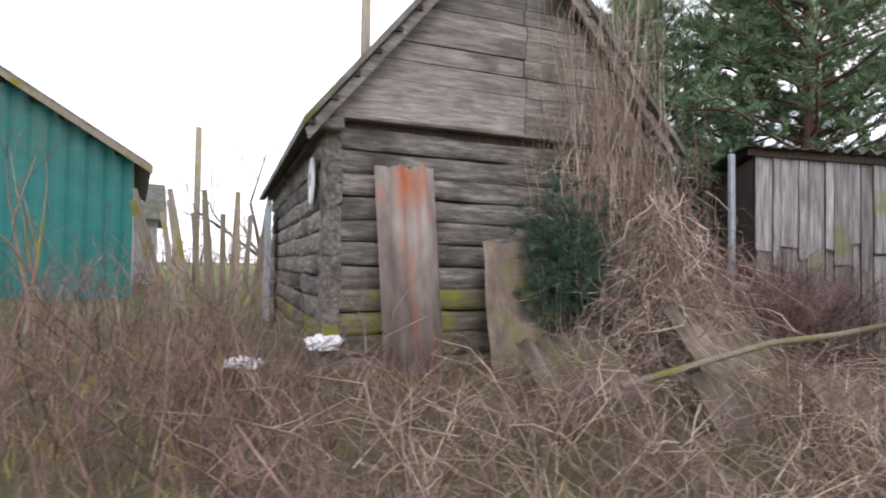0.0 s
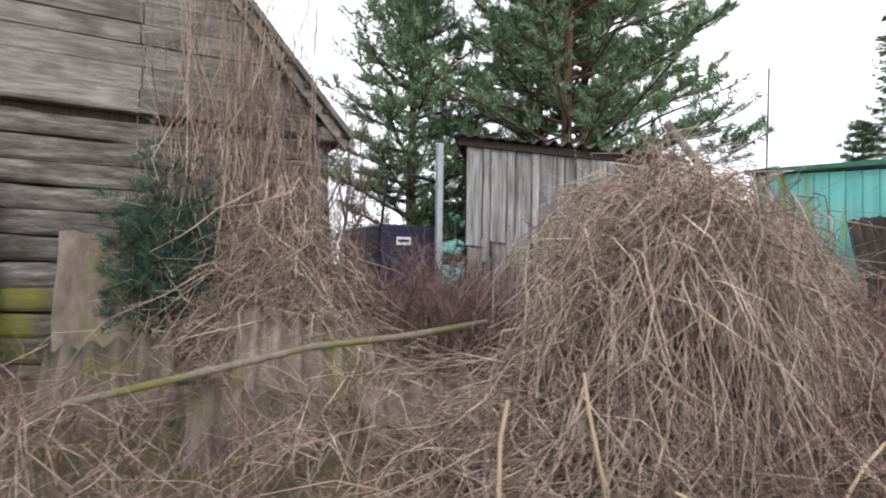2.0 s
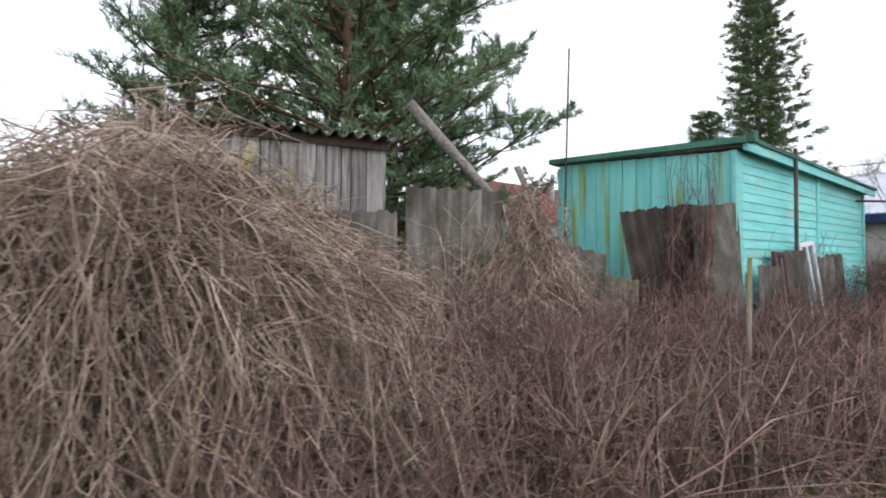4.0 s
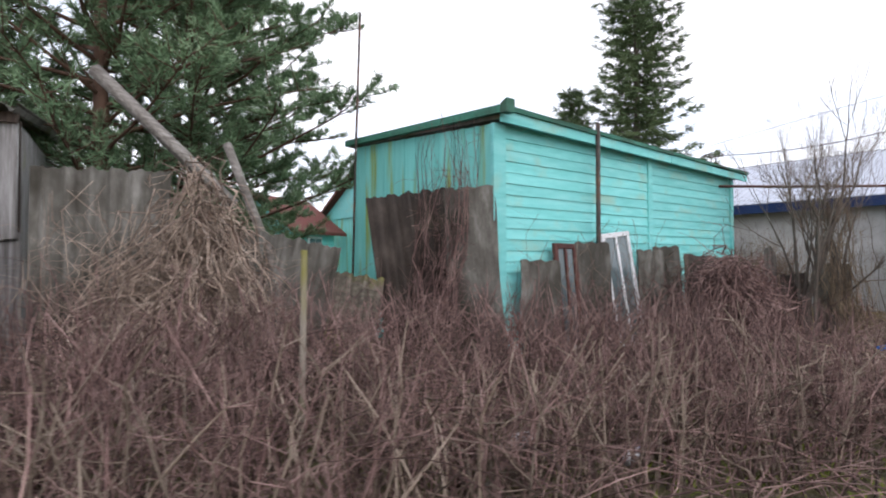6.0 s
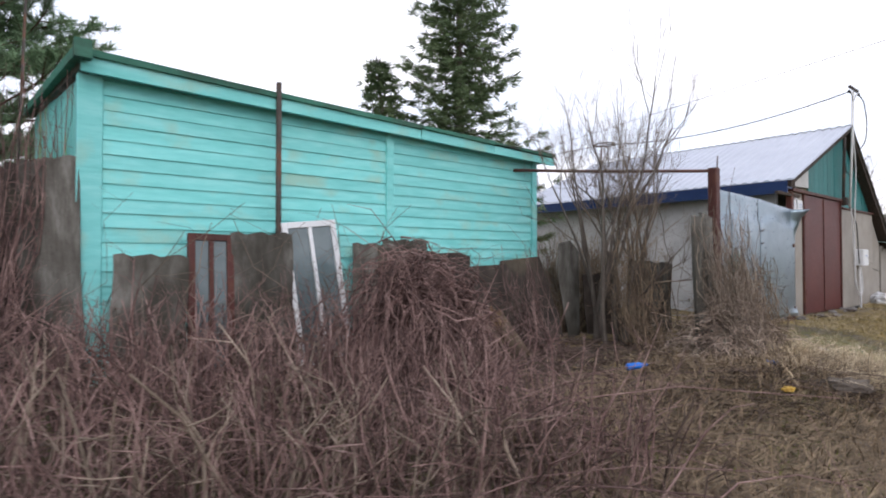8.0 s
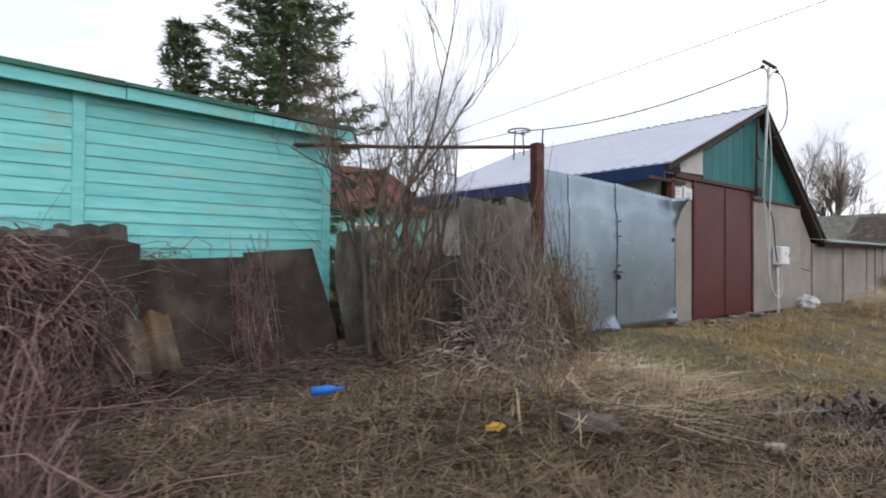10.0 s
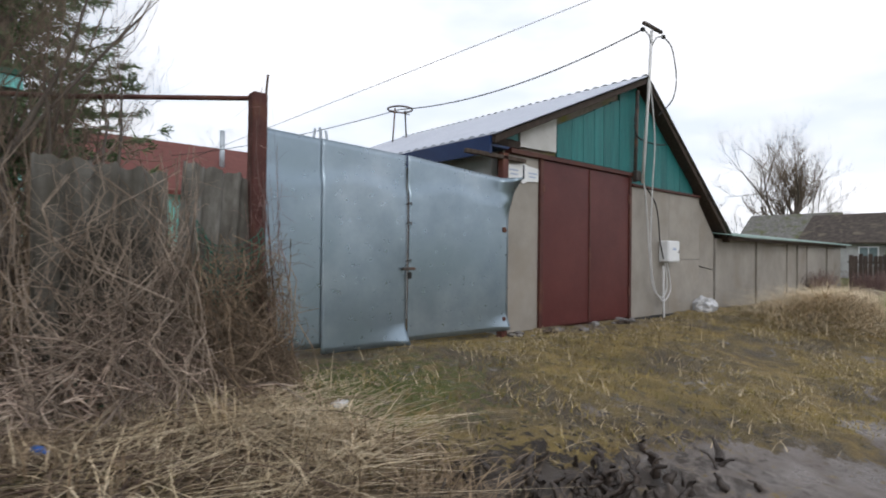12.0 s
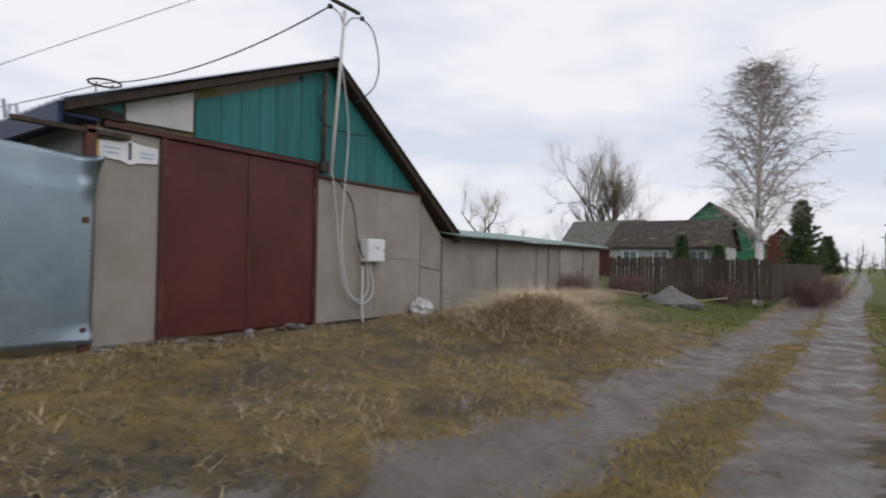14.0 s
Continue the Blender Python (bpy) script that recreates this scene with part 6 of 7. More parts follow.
sign = empty("house_number_sign", at(22.37, 1.235, 2.5), "white house number sign with a yellow end and the number 1", "sign")
bm = bmesh.new()
prism(bm, [(-0.30, -0.085), (-0.09, -0.10), (0.0, -0.135), (0.09, -0.10), (0.30, -0.085), (0.30, 0.085), (0.09, 0.10), (0.0, 0.125), (-0.09, 0.10), (-0.30, 0.085)], -0.008, 0.012)
part("plate", bm, M_WHITE, sign)
part("yellow_end", boxed(-0.335, -0.30, -0.008, 0.012, -0.085, 0.085), M_CREAM, sign, "yellow end strip")
letter("1", 0.26, M_INK, sign, pose(0, -0.012, 0.0, 90, 0, 0))
for x0, x1, z in ((-0.27, -0.1, 0.02), (-0.25, -0.11, -0.03), (0.1, 0.27, 0.01), (0.11, 0.25, -0.035)):
    part("text_line", boxed(x0, x1, -0.012, -0.0085, z - 0.009, z + 0.009), M_INK_PALE, sign)

meter = empty("meter_box", at(26.1, 1.15, 1.37), "white metal electricity meter box on the wall", "meter box")
part("case", boxed(-0.2, 0.2, -0.09, 0.075, 0, 0.36, 0.012), M_WHITE, meter)
part("door", boxed(-0.185, 0.185, -0.10, -0.092, 0.015, 0.345, 0.006), M_WHITE, meter)
part("lock", boxed(0.14, 0.165, -0.112, -0.10, 0.16, 0.2, 0.004), M_IRON, meter)
part("mark", boxed(-0.06, 0.06, -0.1035, -0.1005, 0.2, 0.24), M_INK_PALE, meter)

mast = empty("service_mast", at(25.3, 1.1, 0.45), "pale service pole with a cross bar and insulators", "mast")
mi = at(-25.3, -1.1, -0.45)
part("pole", tube_mesh_bm([(25.12, 1.1, 2.62), (25.22, 1.07, 4.0), (25.3, 1.06, 5.1)], 0.026, 8), M_PALEPIPE, mast, "", mi)
part("stay", tube_mesh_bm([(25.06, 1.2, 2.65), (25.05, 1.16, 4.1)], 0.03, 8), M_IRON, mast, "", mi)
part("cross_bar", boxed(25.02, 25.6, 1.02, 1.08, 5.13, 5.18, 0.01), M_IRON, mast, "", mi)
for a in ([(25.3, 1.06, 4.85), (25.2, 1.05, 5.0), (25.03, 1.05, 5.05)], [(25.3, 1.06, 4.85), (25.42, 1.05, 5.02), (25.62, 1.05, 5.1)]):
    part("arm", tube_mesh_bm(a, 0.013, 6), M_PALEPIPE, mast, "", mi)
for x, z in ((25.0, 5.04), (25.66, 5.1)):
    part("insulator", boxed(x - 0.035, x + 0.035, 1.02, 1.08, z - 0.03, z + 0.03, 0.012), M_BLACK, mast, "", mi)
part("junction_box", boxed(24.98, 25.12, 1.12, 1.2, 2.66, 2.82, 0.01), M_IRON, mast, "", mi)


def cable(pts, r, mat, label, sag=0.0, name="cable"):
    n = 14
    P = []
    if len(pts) == 2:
        a, b = np.array(pts[0], float), np.array(pts[1], float)
        for k in range(n + 1):
            s = k / n
            P.append(a + (b - a) * s - np.array([0, 0, 4 * sag * s * (1 - s)]))
    else:
        Q = np.array(pts, float)
        u = np.linspace(0, len(Q) - 1, 6 * len(Q))
        for x in u:
            i = min(int(x), len(Q) - 2)
            f = x - i
            p0, p1, p2, p3 = Q[max(i - 1, 0)], Q[i], Q[i + 1], Q[min(i + 2, len(Q) - 1)]
            P.append(0.5 * (2 * p1 + (p2 - p0) * f + (2 * p0 - 5 * p1 + 4 * p2 - p3) * f * f + (3 * p1 - p0 - 3 * p2 + p3) * f ** 3))
    add(name, tube_mesh(name, P, r, 5), mat, label=label, category="cable", group="cables")


cable([(25.0, 1.05, 5.04), (24.4, 6.6, 4.72)], 0.012, M_BLACK, "black service cable between mast and roof bracket", 0.26)
cable([(24.4, 6.6, 4.72), (22.2, 16.0, 4.6)], 0.010, M_BLACK, "black service cable leading off behind the house", 0.15)
cable([(25.66, 1.05, 5.1), (25.86, 1.0, 4.95), (25.98, 0.98, 4.5), (25.9, 1.0, 4.1), (25.62, 1.1, 3.8)], 0.011, M_BLACK, "black cable looping beside the mast")
cable([(25.15, 1.1, 2.7), (25.2, 1.08, 2.3), (25.3, 1.08, 1.6), (25.45, 1.1, 1.0), (25.75, 1.1, 0.78), (25.98, 1.12, 0.95), (25.95, 1.14, 1.36)], 0.013, M_PALEPIPE, "white cable hanging down to the meter box")
cable([(25.24, 1.06, 4.4), (25.42, 1.06, 3.4), (25.4, 1.08, 2.6), (25.35, 1.08, 1.7), (25.5, 1.1, 1.0), (25.8, 1.1, 0.72), (26.1, 1.12, 0.9), (26.02, 1.14, 1.36)], 0.013, M_PALEPIPE, "white cable looping below the meter box")
cable([(25.1, 1.12, 2.68), (25.55, 1.1, 2.3), (25.7, 1.1, 1.7), (25.88, 1.13, 1.42)], 0.011, M_BLACK, "black cable running to the meter box")
cable([(25.05, 1.15, 3.9), (24.9, 1.12, 3.6), (25.0, 1.12, 3.35), (25.5, 1.1, 3.3), (25.9, 1.12, 3.35)], 0.012, M_BLACK, "black cable slung across the gable")
cable([(25.85, 1.12, 1.3), (25.83, 1.1, 0.7), (25.85, 1.1, 0.42)], 0.02, M_PALEPIPE, "pale conduit from meter box to ground")
cable([(29.2, -8.2, 8.2), (19.6, 13.95, 2.85)], 0.006, M_IRON, "thin overhead wire to the house across the yard", 0.02)
br = empty("roof_bracket", at(24.4, 6.6, 4.1), "iron hoop bracket standing on the zinc roof", "bracket")
for dx in (-0.2, 0.2):
    part("leg", tube_mesh_bm([(dx, 0, -0.2), (dx * 0.7, 0, 0.62)], 0.018, 6), M_IRON, br)
part("hoop", tube_mesh_bm([(0.28 * math.cos(a), 0.28 * math.sin(a), 0.62) for a in np.linspace(0, 2 * math.pi, 16)], 0.02, 6), M_IRON, br)
part("cross_piece", tube_mesh_bm([(-0.28, 0, 0.55), (0.28, 0, 0.55)], 0.012, 6), M_IRON, br)
lad = empty("step_ladder", pose(23.4, 8.4, 0.4, rz=35), "grey aluminium step ladder behind the house", "ladder")
for s, d in ((-1, 0.5), (-1, -0.5), (1, 0.5), (1, -0.5)):
    part("rail", tube_mesh_bm([(s * 0.28, d * 1.3, 0), (s * 0.16, d * 0.12, 4.0)], 0.035, 6), M_PIPE_GREY, lad)
for k in range(9):
    z = 0.4 + k * 0.4
    y = 0.65 - 0.59 * z / 4.0
    part("rung", tube_mesh_bm([(-0.28 + 0.03 * z, y, z), (0.28 - 0.03 * z, y, z)], 0.02, 6), M_PIPE_GREY, lad)


# ---- litter and small things ----
def crumpled(name, x, y, size, mat, label, category, flat=0.5, seed=1, lift=0.0, elong=1.0):
    g = random.Random(seed)
    bm = bmesh.new()
    bmesh.ops.create_icosphere(bm, subdivisions=3, radius=1)
    for v in bm.verts:
        k = 1 + 0.28 * math.sin(v.co.x * 7 + seed) * math.sin(v.co.y * 6) + g.uniform(-0.16, 0.16)
        v.co = Vector((v.co.x * size * k * elong, v.co.y * size * k, v.co.z * size * flat * k))
    ob = part(name, bm, mat, None, "", pose(x, y, on_land(x, y) + size * flat * 0.7 + lift, rz=seed * 40))
    tagged(ob, label, category)


def bottle(x, y, m_, label, rz, r=0.035, L=0.22, lift=0.0):
    prof = [(0.0, 0.0), (r, 0.004), (r, L * 0.62), (r * 0.9, L * 0.7), (r * 0.38, L * 0.88), (r * 0.38, L), (0.0, L)]
    bm = bmesh.new()
    n = 14
    rings = [[bm.verts.new((rr * math.cos(2 * math.pi * k / n), rr * math.sin(2 * math.pi * k / n), h)) for k in range(n)] for rr, h in prof[1:-1]]
    for a, b in zip(rings, rings[1:]):
        for k in range(n):
            bm.faces.new((a[k], a[(k + 1) % n], b[(k + 1) % n], b[k]))
    bm.faces.new(rings[0][::-1]), bm.faces.new(rings[-1])
    g = empty("plastic_bottle", pose(x, y, on_land(x, y) + r + lift, 88, 0, rz), label, "bottle")
    part("body", bm, m_, g, "", None, True)
    bm = bmesh.new()
    bmesh.ops.create_cone(bm, cap_ends=True, segments=12, radius1=r * 0.45, radius2=r * 0.45, depth=0.02, matrix=at(0, 0, L + 0.008))
    part("cap", bm, M_PLASTIC_BLUE, g)


crumpled("plastic_bag", 0.02, 7.0, 0.15, M_BAG, "crumpled white plastic bag in the weeds", "bag", 0.5, 2, 0.25)
crumpled("paper_scrap", -0.75, 6.6, 0.13, M_BAG, "torn pale scrap on the grass", "litter", 0.35, 5, 0.2)
crumpled("plastic_bag", 10.32, 1.3, 0.09, M_BAG, "small white plastic bag under the brambles", "bag", 0.6, 3)
crumpled("paper_scrap", 18.89, -0.13, 0.055, M_BAG, "white scrap of paper on the turf", "litter", 0.5, 4)
crumpled("paper_scrap", 18.35, -1.55, 0.07, M_BAG, "white scrap of plastic in the mud", "litter", 0.5, 8)
crumpled("plastic_sack", 27.28, 1.05, 0.2, M_BAG, "pale plastic sack at the foot of the wall", "bag", 0.75, 6)
crumpled("plastic_ball", -0.05, 3.95, 0.05, M_PLASTIC_BLUE, "small blue plastic ball in the weeds", "ball", 1.0, 7, 0.1)
crumpled("plastic_wrapper", 16.5, -0.54, 0.045, M_PLASTIC_YELLOW, "crumpled yellow plastic wrapper on straw", "litter", 0.5, 9, 0.06, 1.5)
crumpled("rotten_log", 17.09, -0.79, 0.13, M_BARK, "dark rotten stump end in the straw", "log", 0.6, 3, 0.02, 1.8)
bottle(15.75, 0.6, M_PLASTIC_BLUE, "blue plastic bottle on the brushwood", 70, 0.032, 0.22, 0.12)
bottle(10.7, 0.75, M_BAG, "clear plastic bottle under the brambles", 100, 0.04, 0.24)
bottle(17.2, -0.1, M_PLASTIC_BLUE, "small blue plastic bottle in the straw", 20, 0.022, 0.1, 0.03)
g_r = random.Random(4)
for k in range(26):
    x, y = g_r.uniform(22.0, 24.6), g_r.uniform(0.85, 1.12)
    s = g_r.uniform(0.03, 0.075)
    bm = bmesh.new()
    bmesh.ops.create_icosphere(bm, subdivisions=1, radius=s)
    for v in bm.verts:
        v.co *= g_r.uniform(0.75, 1.2)
        v.co.z *= 0.55
    ob = part("stone", bm, M_GRAVEL if k % 3 else M_DARK_BOARD, None, "", at(x, y, on_land(x, y) + s * 0.25))
    tagged(ob, "rough stone by the garage threshold", "stone", "threshold stones")


# ---- far side of the scene ----
def simple_house(name, m, w, d, wall, ridge, wall_mat, roof_mat, label, windows=(), gable_mat=None, over=0.35):
    """A house with its ridge along x: walls, two slopes, gables and windows on the front."""
    g = empty(name, m, label, "house")
    part("wall", boxed(0, w, 0, d, 0, wall), wall_mat, g)
    for x in (0.0, w):
        bm = bmesh.new()
        prism2(bm, x - 0.06, x + 0.06, [(0, wall), (d, wall), (d / 2, ridge - 0.05)])
        part("gable", bm, gable_mat or wall_mat, g)
    sl = (ridge - wall) / (d / 2)
    for s in (0, 1):
        y0, y1 = (-over, d / 2) if s == 0 else (d + over, d / 2)
        z0 = wall - over * sl
        part("roof", prism2(bmesh.new(), -over, w + over, [(y0, z0), (y1, ridge), (y1, ridge + 0.12), (y0, z0 + 0.12)]), roof_mat, g)
    for x, z, ww, hh in windows:
        win = part("window", boxed(x - ww / 2 - 0.08, x + ww / 2 + 0.08, -0.06, -0.002, z - 0.08, z + hh + 0.08), M_WHITE, g)
        part("pane", boxed(x - ww / 2, x - 0.03, -0.08, -0.062, z, z + hh), M_GLASS, win)
        part("pane", boxed(x + 0.03, x + ww / 2, -0.08, -0.062, z, z + hh), M_GLASS, win)
    return g


simple_house("cottage", pose(60, 8.7, 0.2, rz=-90), 7.4, 7, 2.5, 4.4, M_PLASTER, M_SLATE_DARK, "long whitewashed cottage with a dark slate roof", ((1.5, 1.0, 0.9, 1.1), (3.6, 1.0, 0.9, 1.1), (6.0, 1.0, 0.9, 1.1)), M_DARK_BOARD)
simple_house("green_house", pose(78, 1.0, 0.2), 8, 8, 3.6, 7.2, M_GREENHOUSE, M_ROOF, "bright green timber house behind the cottage", ((2, 1.4, 0.9, 1.2), (5, 1.4, 0.9, 1.2)))
simple_house("far_house", pose(120, -2.5, 0.2), 7, 9, 3.0, 7.0, M_BRICK, M_BRICK, "small brick-red house far down the lane", ((2, 1.2, 0.9, 1.2), (5, 1.2, 0.9, 1.2)))
simple_house("far_house", pose(66, 15, 0.2, rz=-90), 6, 7, 2.6, 5.0, M_BRICK, M_ROOF, "brown village house behind bare trees", ((2, 1.0, 0.9, 1.1),))
simple_house("red_roof_house", pose(18.5, 14.0, 0.4), 8.6, 6.5, 2.9, 4.75, M_TEAL_STAINED, M_BRICK, "turquoise house with a dark red roof across the yard", ((2, 1.0, 1.0, 1.2), (6, 1.0, 1.0, 1.2)), M_TEAL)
simple_house("teal_cottage", pose(15.6, 17.2, 0.4, rz=28), 2.6, 3.0, 2.4, 3.5, M_TEAL, M_BRICK, "little turquoise cottage with a red roof", ((1.3, 1.1, 0.7, 0.9),))
for x, y, z, h in ((23.7, 15.7, 4.4, 1.2),):
    ob = part("flue_pipe", tube_mesh_bm([(x, y, z - 0.4), (x, y, z + h)], 0.09, 8), M_PIPE_GREY)
    tagged(ob, "grey flue pipe on the red roof", "flue")


def green_barn():
    g = empty("green_barn", pose(-1.6, 18.6, 0.4), "deep green profiled-sheet barn with a slate roof", "barn")
    # local x runs along the near gable wall, away from the camera's way; y goes back
    L, h0, h1 = 12.0, 3.7, 6.8
    n = 120
    bm = bmesh.new()
    rows = []
    for k in range(n + 1):
        x = -L * k / n
        y = 0.025 if k % 4 in (1, 2) else 0.0
        rows.append((bm.verts.new((x, y, 0)), bm.verts.new((x, y, h0 + (h1 - h0) * min(1.0, -x / 5.0)))))
    for a, b in zip(rows, rows[1:]):
        bm.faces.new((a[0], b[0], b[1], a[1]))
    part("sheet_wall", bm, M_TEALWALL, g)
    part("core_wall", prism(bmesh.new(), [(0, 0), (0, h0 - 0.02), (-5, h1 - 0.02), (-L, h1 - 0.02), (-L, 0)], 0.05, 9.0), M_PLASTER, g)
    sl = (h1 - h0) / 5.0
    part("roof", prism(bmesh.new(), [(0.4, h0 - 0.4 * sl + 0.06), (-5.2, h1 + 0.06 + 0.2 * sl), (-5.2, h1 + 0.2 + 0.2 * sl), (0.4, h0 - 0.4 * sl + 0.14)], -0.55, 9.2), M_ROOF, g, "wavy slate roof edge")
    part("barge_board", prism(bmesh.new(), [(0.42, h0 - 0.4 * sl - 0.12), (-5.2, h1 - 0.06 + 0.2 * sl), (-5.2, h1 + 0.08 + 0.2 * sl), (0.42, h0 - 0.4 * sl + 0.06)], -0.6, -0.56), M_WOOD_PALE, g, "bare pale barge board")
    for k in range(9):
        x = 0.2 - 0.6 * k
        z = h0 - x * sl
        part("rafter", boxed(x - 0.04, x + 0.04, -0.54, 0.02, z - 0.12, z - 0.0), M_DARK_BOARD, g)


green_barn()
simple_house("grey_barn", pose(-5.6, 29, 0.4), 4.9, 5, 3.0, 4.6, M_PLASTER, M_ROOF, "grey barn roof behind the green barn", ())
ob = part("telegraph_pole", tube_mesh_bm([(0.4, 24.0, 0.3), (0.4, 24.0, 6.4)], 0.11, 8), M_WOOD_PALE)
tagged(ob, "grey wooden telegraph pole behind the hut", "pole")


def paling_fence(name, a, b, n, h, mat, label, base=0.35):
    g = empty(name, at(a[0], a[1], base), label, "fence")
    r = random.Random(len(label))
    dx, dy = (b[0] - a[0]) / n, (b[1] - a[1]) / n
    ang = math.degrees(math.atan2(dy, dx))
    w = math.hypot(dx, dy)
    me = None
    for k in range(n):
        hh = h * r.uniform(0.97, 1.03)
        part("paling", boxed(0.01, w - 0.012, -0.012, 0.012, 0, hh), mat, g, "", at(dx * k, dy * k, 0) @ pose(0, 0, 0, 0, r.uniform(-0.6, 0.6), ang))
    for z in (0.3, h - 0.25):
        part("rail", boxed(0, w * n, 0.014, 0.06, z, z + 0.06), mat, g, "", pose(0, 0, 0, 0, 0, ang))
    return g


paling_fence("paling_fence", (37.3, 1.1), (40.2, -3.2), 40, 1.3, M_DARK_BOARD, "dark brown paling fence behind the verge", 0.32)
paling_fence("paling_fence", (40.3, -3.2), (60, -4.2), 60, 1.25, M_DARK_BOARD, "long dark paling fence running down the lane", 0.25)
g = empty("grey_palings", pose(-1.0, 15.2, 0.35), "pale weathered palings behind the hut", "fence")
for k in range(15):
    part("paling", boxed(-0.055, 0.055, -0.015, 0.015, 0, 2.5 + 0.3 * math.sin(k * 2.1)), M_WOOD_PALE, g, "", pose(0.15 * k, 0.02 * (k % 2), 0, 0, -14 + 1.6 * k + 3 * math.sin(k * 4.3), 0))
# gravel heap and boards
bm = bmesh.new()
bmesh.ops.create_icosphere(bm, subdivisions=4, radius=1)
for v in bm.verts:
    k = 1 + 0.12 * math.sin(v.co.x * 9) * math.sin(v.co.y * 8) + random.uniform(-0.06, 0.06)
    v.co = Vector((v.co.x * 0.95 * k, v.co.y * 0.8 * k, 0.5 * k * max(0, 1 - math.hypot(v.co.x, v.co.y)) ** 1.2 if v.co.z > 0 else -0.1))
heap = part("gravel_heap", bm, M_GRAVEL, None, "", at(36.0, -1.1, on_land(36, -1.1) + 0.02), True)
tagged(heap, "heap of grey gravel on the verge", "gravel", kind="stuff")
for k, (x, y, rz) in enumerate(((35.2, -0.6, 20), (36.7, -1.6, 120), (35.5, -0.2, -15))):
    ob = part("plank", boxed(-0.9, 0.9, -0.07, 0.07, 0, 0.035, 0.004), M_WOOD_PALE, None, "", pose(x, y, on_land(x, y) + 0.12, 0, 7, rz))
    tagged(ob, "loose grey plank beside the gravel heap", "plank", "loose planks")


def bare_tree(seed, x, y, height, label, trunks=1, spread=0.5, bark=M_BARK, twig=M_TWIG, levels=6, r=0.12, kids=3, shrink=0.68, up=0.2):
    first = height * (1 - shrink) / (1 - shrink ** levels) * 1.45
    limbs = [branching(seed + k, (0.2 * k, 0.1 * k, 0), (0.18 * (k - (trunks - 1) / 2), 0.05, 1), first, r, levels, spread, kids, up, shrink=shrink) for k in range(trunks)]
    return tree_from("bare_tree", combine(limbs), pose(x, y, 0.2), label, "tree", bark, twig, 2, "bare trees")


def birch(x, y, height):
    g = np.random.default_rng(5)
    t = empty("birch_tree", pose(x, y, on_land(x, y) - 0.05), "tall white-barked bare birch beside the lane", "tree")
    K = 10
    s = np.linspace(0, 1, K)
    tr = np.stack([0.25 * s + np.cumsum(g.normal(0, 0.02, K)), np.cumsum(g.normal(0, 0.02, K)), height * s], -1)
    add("trunk", stems_mesh("trunk", tr[None], (0.15 * (1 - 0.9 * s))[None], 8), M_BIRCH, t)
    Ps, Rs = [], []
    for k in range(60):
        q = 0.2 + 0.78 * k / 60
        p = np.array([np.interp(q, s, tr[:, i]) for i in range(3)])
        a = k * 2.4
        L = (0.35 + 3.9 * math.sin(math.pi * min(1, 0.34 + (q - 0.2) * 0.83)) ** 0.9) * g.uniform(0.65, 1.0)
        u = np.linspace(0, 1, 6)
        d = np.array([0.85 * math.cos(a), 0.85 * math.sin(a), 1.25])
        Ps.append(p + np.outer(u * L * 0.6, d) + np.outer(-0.35 * L * u ** 3, [0, 0, 1]) + np.cumsum(g.normal(0, 0.03, (6, 3)), 0))
        Rs.append(0.026 * (1 - 0.8 * u))
    P, R = np.array(Ps), np.array(Rs)
    add("branchwork", stems_mesh("branchwork", P, R * 0.85, 4), M_TWIG_PALE, t)
    P2, R2 = twigs_of(P, R, 17, 0.9, K=5, up=0.5, lo=0.25)
    P2[..., 2] -= 0.35 * (np.linspace(0, 1, 5) ** 2)[None] * 0.9
    P3, R3 = twigs_of(P2, R2 * 1.3, 4, 0.6, K=4, up=-0.5)
    m1, m2 = stems_mesh("crown", P2, np.maximum(R2, 0.0045), 3), stems_mesh("twig_spray", P3, np.maximum(R3, 0.004), 3)
    add("crown", m1, M_TWIG_PALE, t)
    add("twig_spray", m2, M_TWIG_PALE, t)


birch(41.0, -2.75, 8.2)
bare_tree(101, 78, 14.7, 12.8, "broad bare tree behind the outbuilding", 4, 0.6, levels=6, r=0.26, twig=M_TWIG, up=0.3, kids=4)
bare_tree(111, 60, 19.3, 6.8, "round-crowned pale bare tree far off", 3, 0.75, levels=6, r=0.26, twig=M_STRAW)
bare_tree(121, 27, -9.5, 8.0, "bare tree on the far side of the lane", 1, 0.6, levels=6, r=0.12)
bare_tree(131, 46, -9.0, 6.0, "bare tree on the lane's far verge", 2, 0.6, levels=6, r=0.08)
bare_tree(141, 2.2, 20, 6.5, "bare tree behind the hut", 1, 0.6, levels=6, r=0.1)
bare_tree(151, 9.0, 17, 6.0, "bare tree between the sheds", 2, 0.6, levels=6, r=0.09)
bare_tree(161, 25.5, 22, 6.0, "bare tree behind the red roof", 2, 0.6, levels=6, r=0.09)
spruce(pose(98, -1.6, 0.2), 9.2, 21, 3.0, "dark conifer far down the lane", 30, sparse=0.8, needle=3.5)
spruce(pose(132, -3.8, 0.1), 6.5, 24, 2.4, "dark conifer at the lane's far end", 24, sparse=0.8, needle=4)
spruce(pose(126, -14.0, 0.1), 6.0, 25, 2.6, "dark conifer on the far verge", 24, sparse=0.8, needle=4)
spruce(pose(58.5, 3.4, 0.2), 3.2, 22, 0.55, "clipped conifer before the cottage", 26, needle=2)
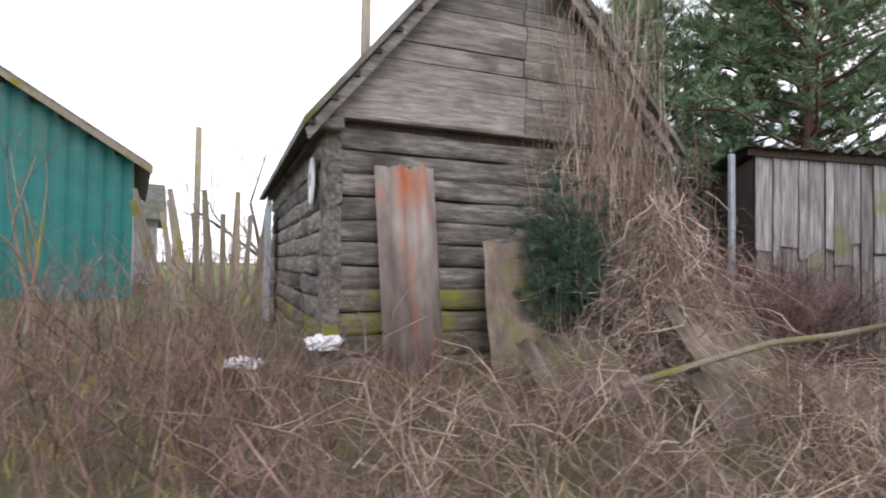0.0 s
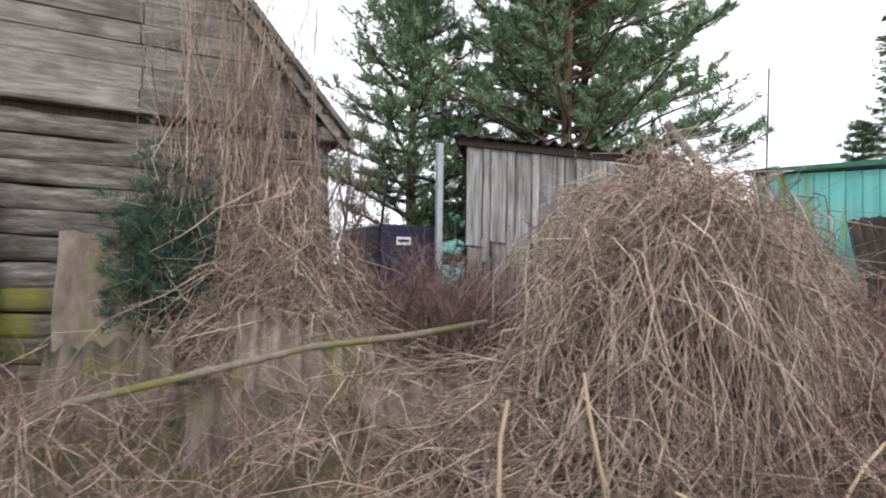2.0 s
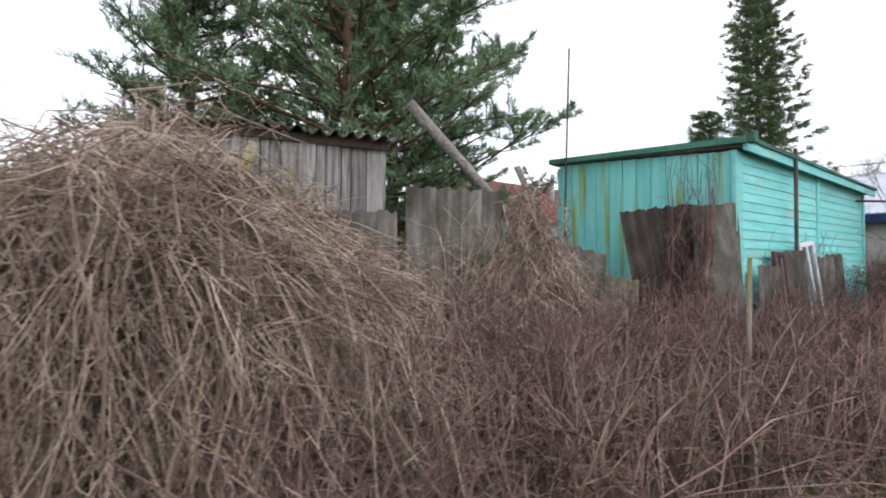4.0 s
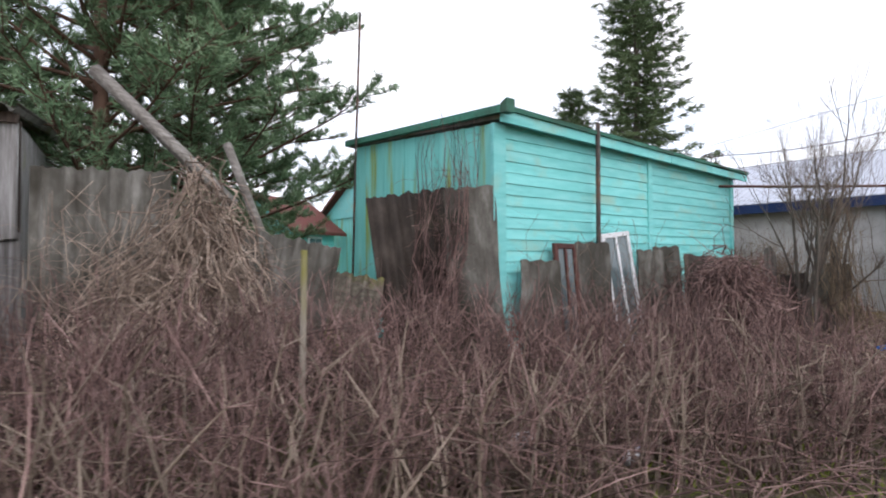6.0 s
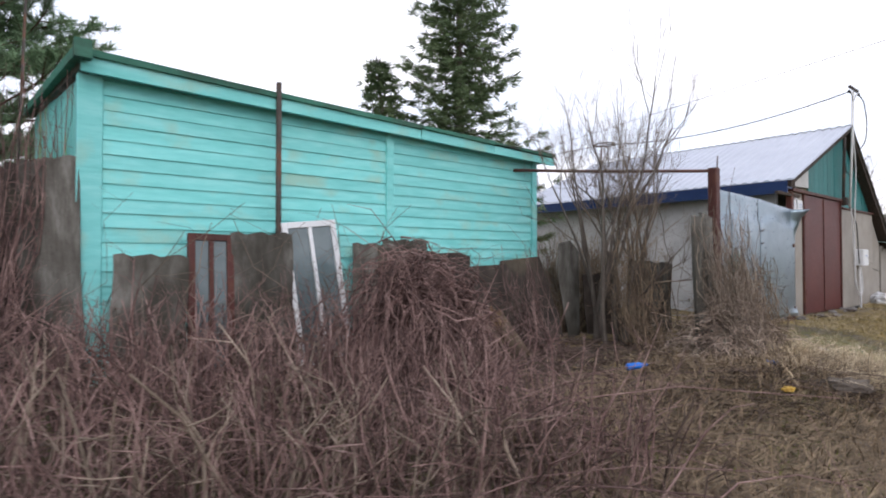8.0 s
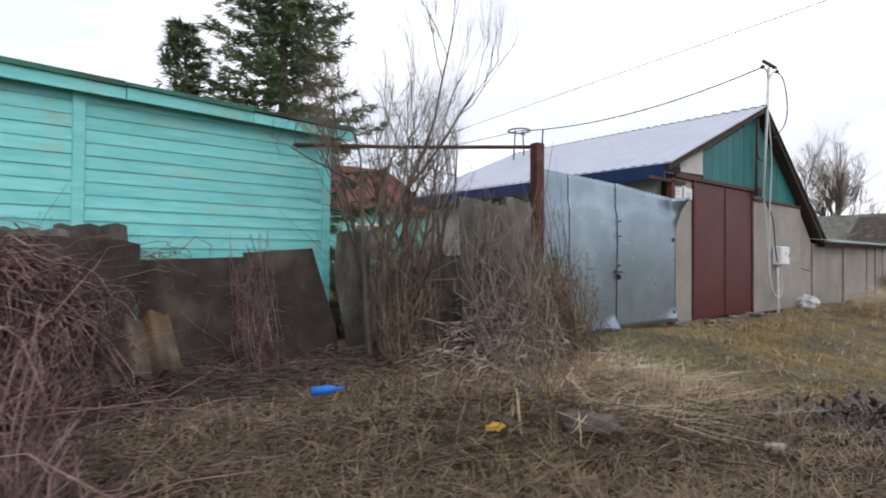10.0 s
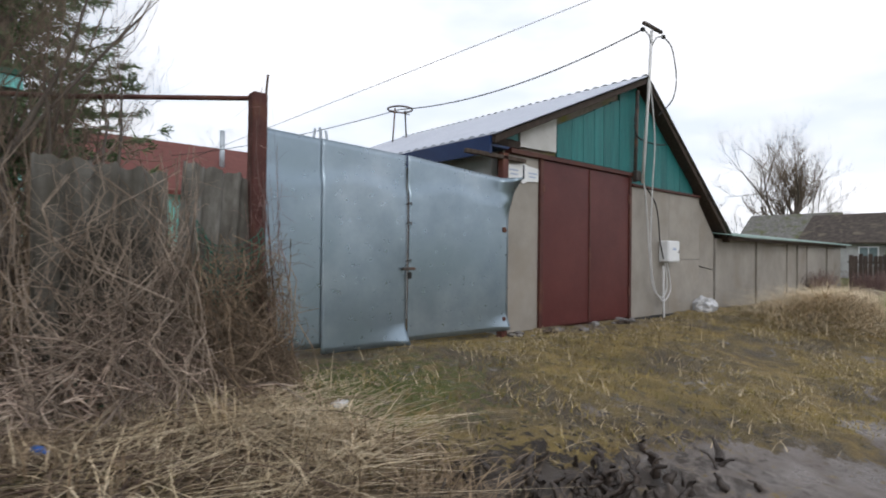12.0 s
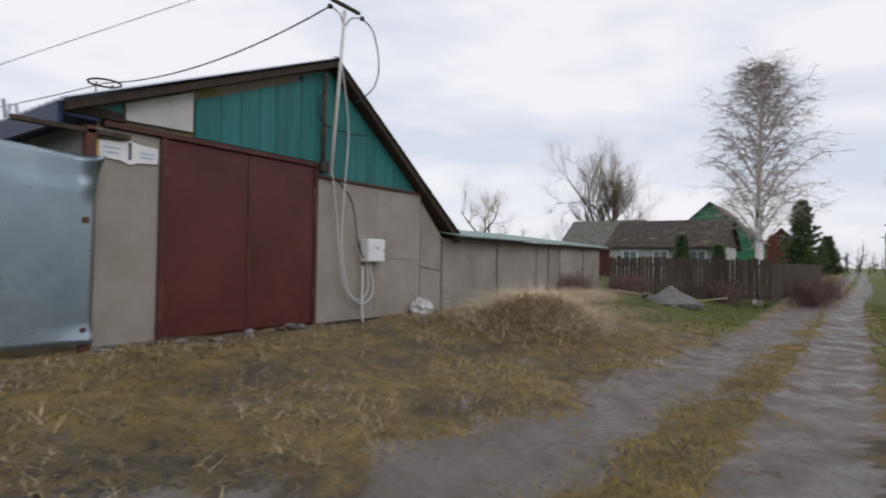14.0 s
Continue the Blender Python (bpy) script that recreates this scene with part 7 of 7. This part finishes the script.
spruce(pose(58.5, 1.2, 0.2), 2.5, 23, 0.45, "small clipped conifer before the cottage", 22, needle=2)
for k, (x, y, h) in enumerate(((39.3, -1.9, 0.9), (43.5, -4.1, 1.1), (46.0, -4.2, 1.2), (33.6, 1.0, 0.8), (50, -4.6, 1.4), (36.9, 0.4, 0.8), (56, -8.2, 2.2), (64, -9.0, 2.6))):
    nn = 260
    a = RNG.uniform(0, 2 * np.pi, nn)
    b = np.stack([x + RNG.normal(0, 0.35, nn), y + RNG.normal(0, 0.3, nn), np.zeros(nn)], -1)
    b[:, 2] = land(b[:, 0], b[:, 1]) - 0.03
    P, R = arcs(b, RNG.uniform(0.5, 1, nn) * h, RNG.uniform(0.1, 0.6, nn), a, RNG.uniform(0, 0.3, nn), RNG.uniform(0.004, 0.009, nn))
    join_stems("bare_shrub", [(P, R), twigs_of(P, R, 3, 0.4)], M_BRAMBLE, "low leafless brown shrub by the lane", "shrub")
for x, y, h in ((70, -8.6, 6.5), (95, -9.8, 6.5), (125, -11, 6.5)):
    g = empty("telegraph_pole", at(x, y, 0.1), "wooden telegraph pole along the lane", "pole", "telegraph poles")
    part("pole", tube_mesh_bm([(0, 0, 0), (0, 0, h)], 0.12, 8), M_WOOD_PALE, g)
    part("cross_arm", boxed(-0.06, 0.06, -0.7, 0.7, h - 0.7, h - 0.58), M_DARK_BOARD, g)


# distant wood that closes the horizon
def far_wood():
    P, R = [], []
    g = np.random.default_rng(9)
    n = 2000
    a = g.uniform(0, 2 * np.pi, n)
    d = g.uniform(150, 240, n)
    x, y = 15 + d * np.cos(a), d * np.sin(a)
    h = g.uniform(5, 9, n) + 2.0 * np.sin(a * 9) + 1.5 * np.sin(a * 23)
    b = np.stack([x, y, np.zeros(n)], -1)
    Pq, Rq = arcs(b, h, g.uniform(0.05, 0.2, n), a, np.zeros(n), g.uniform(0.10, 0.22, n), K=4, wiggle=0.03)
    join_stems("far_wood", [(Pq, Rq), twigs_of(Pq, Rq, 9, 3.0, up=0.6, lo=0.15)], M_BARK, "distant bare wood along the horizon", "wood")


far_wood()
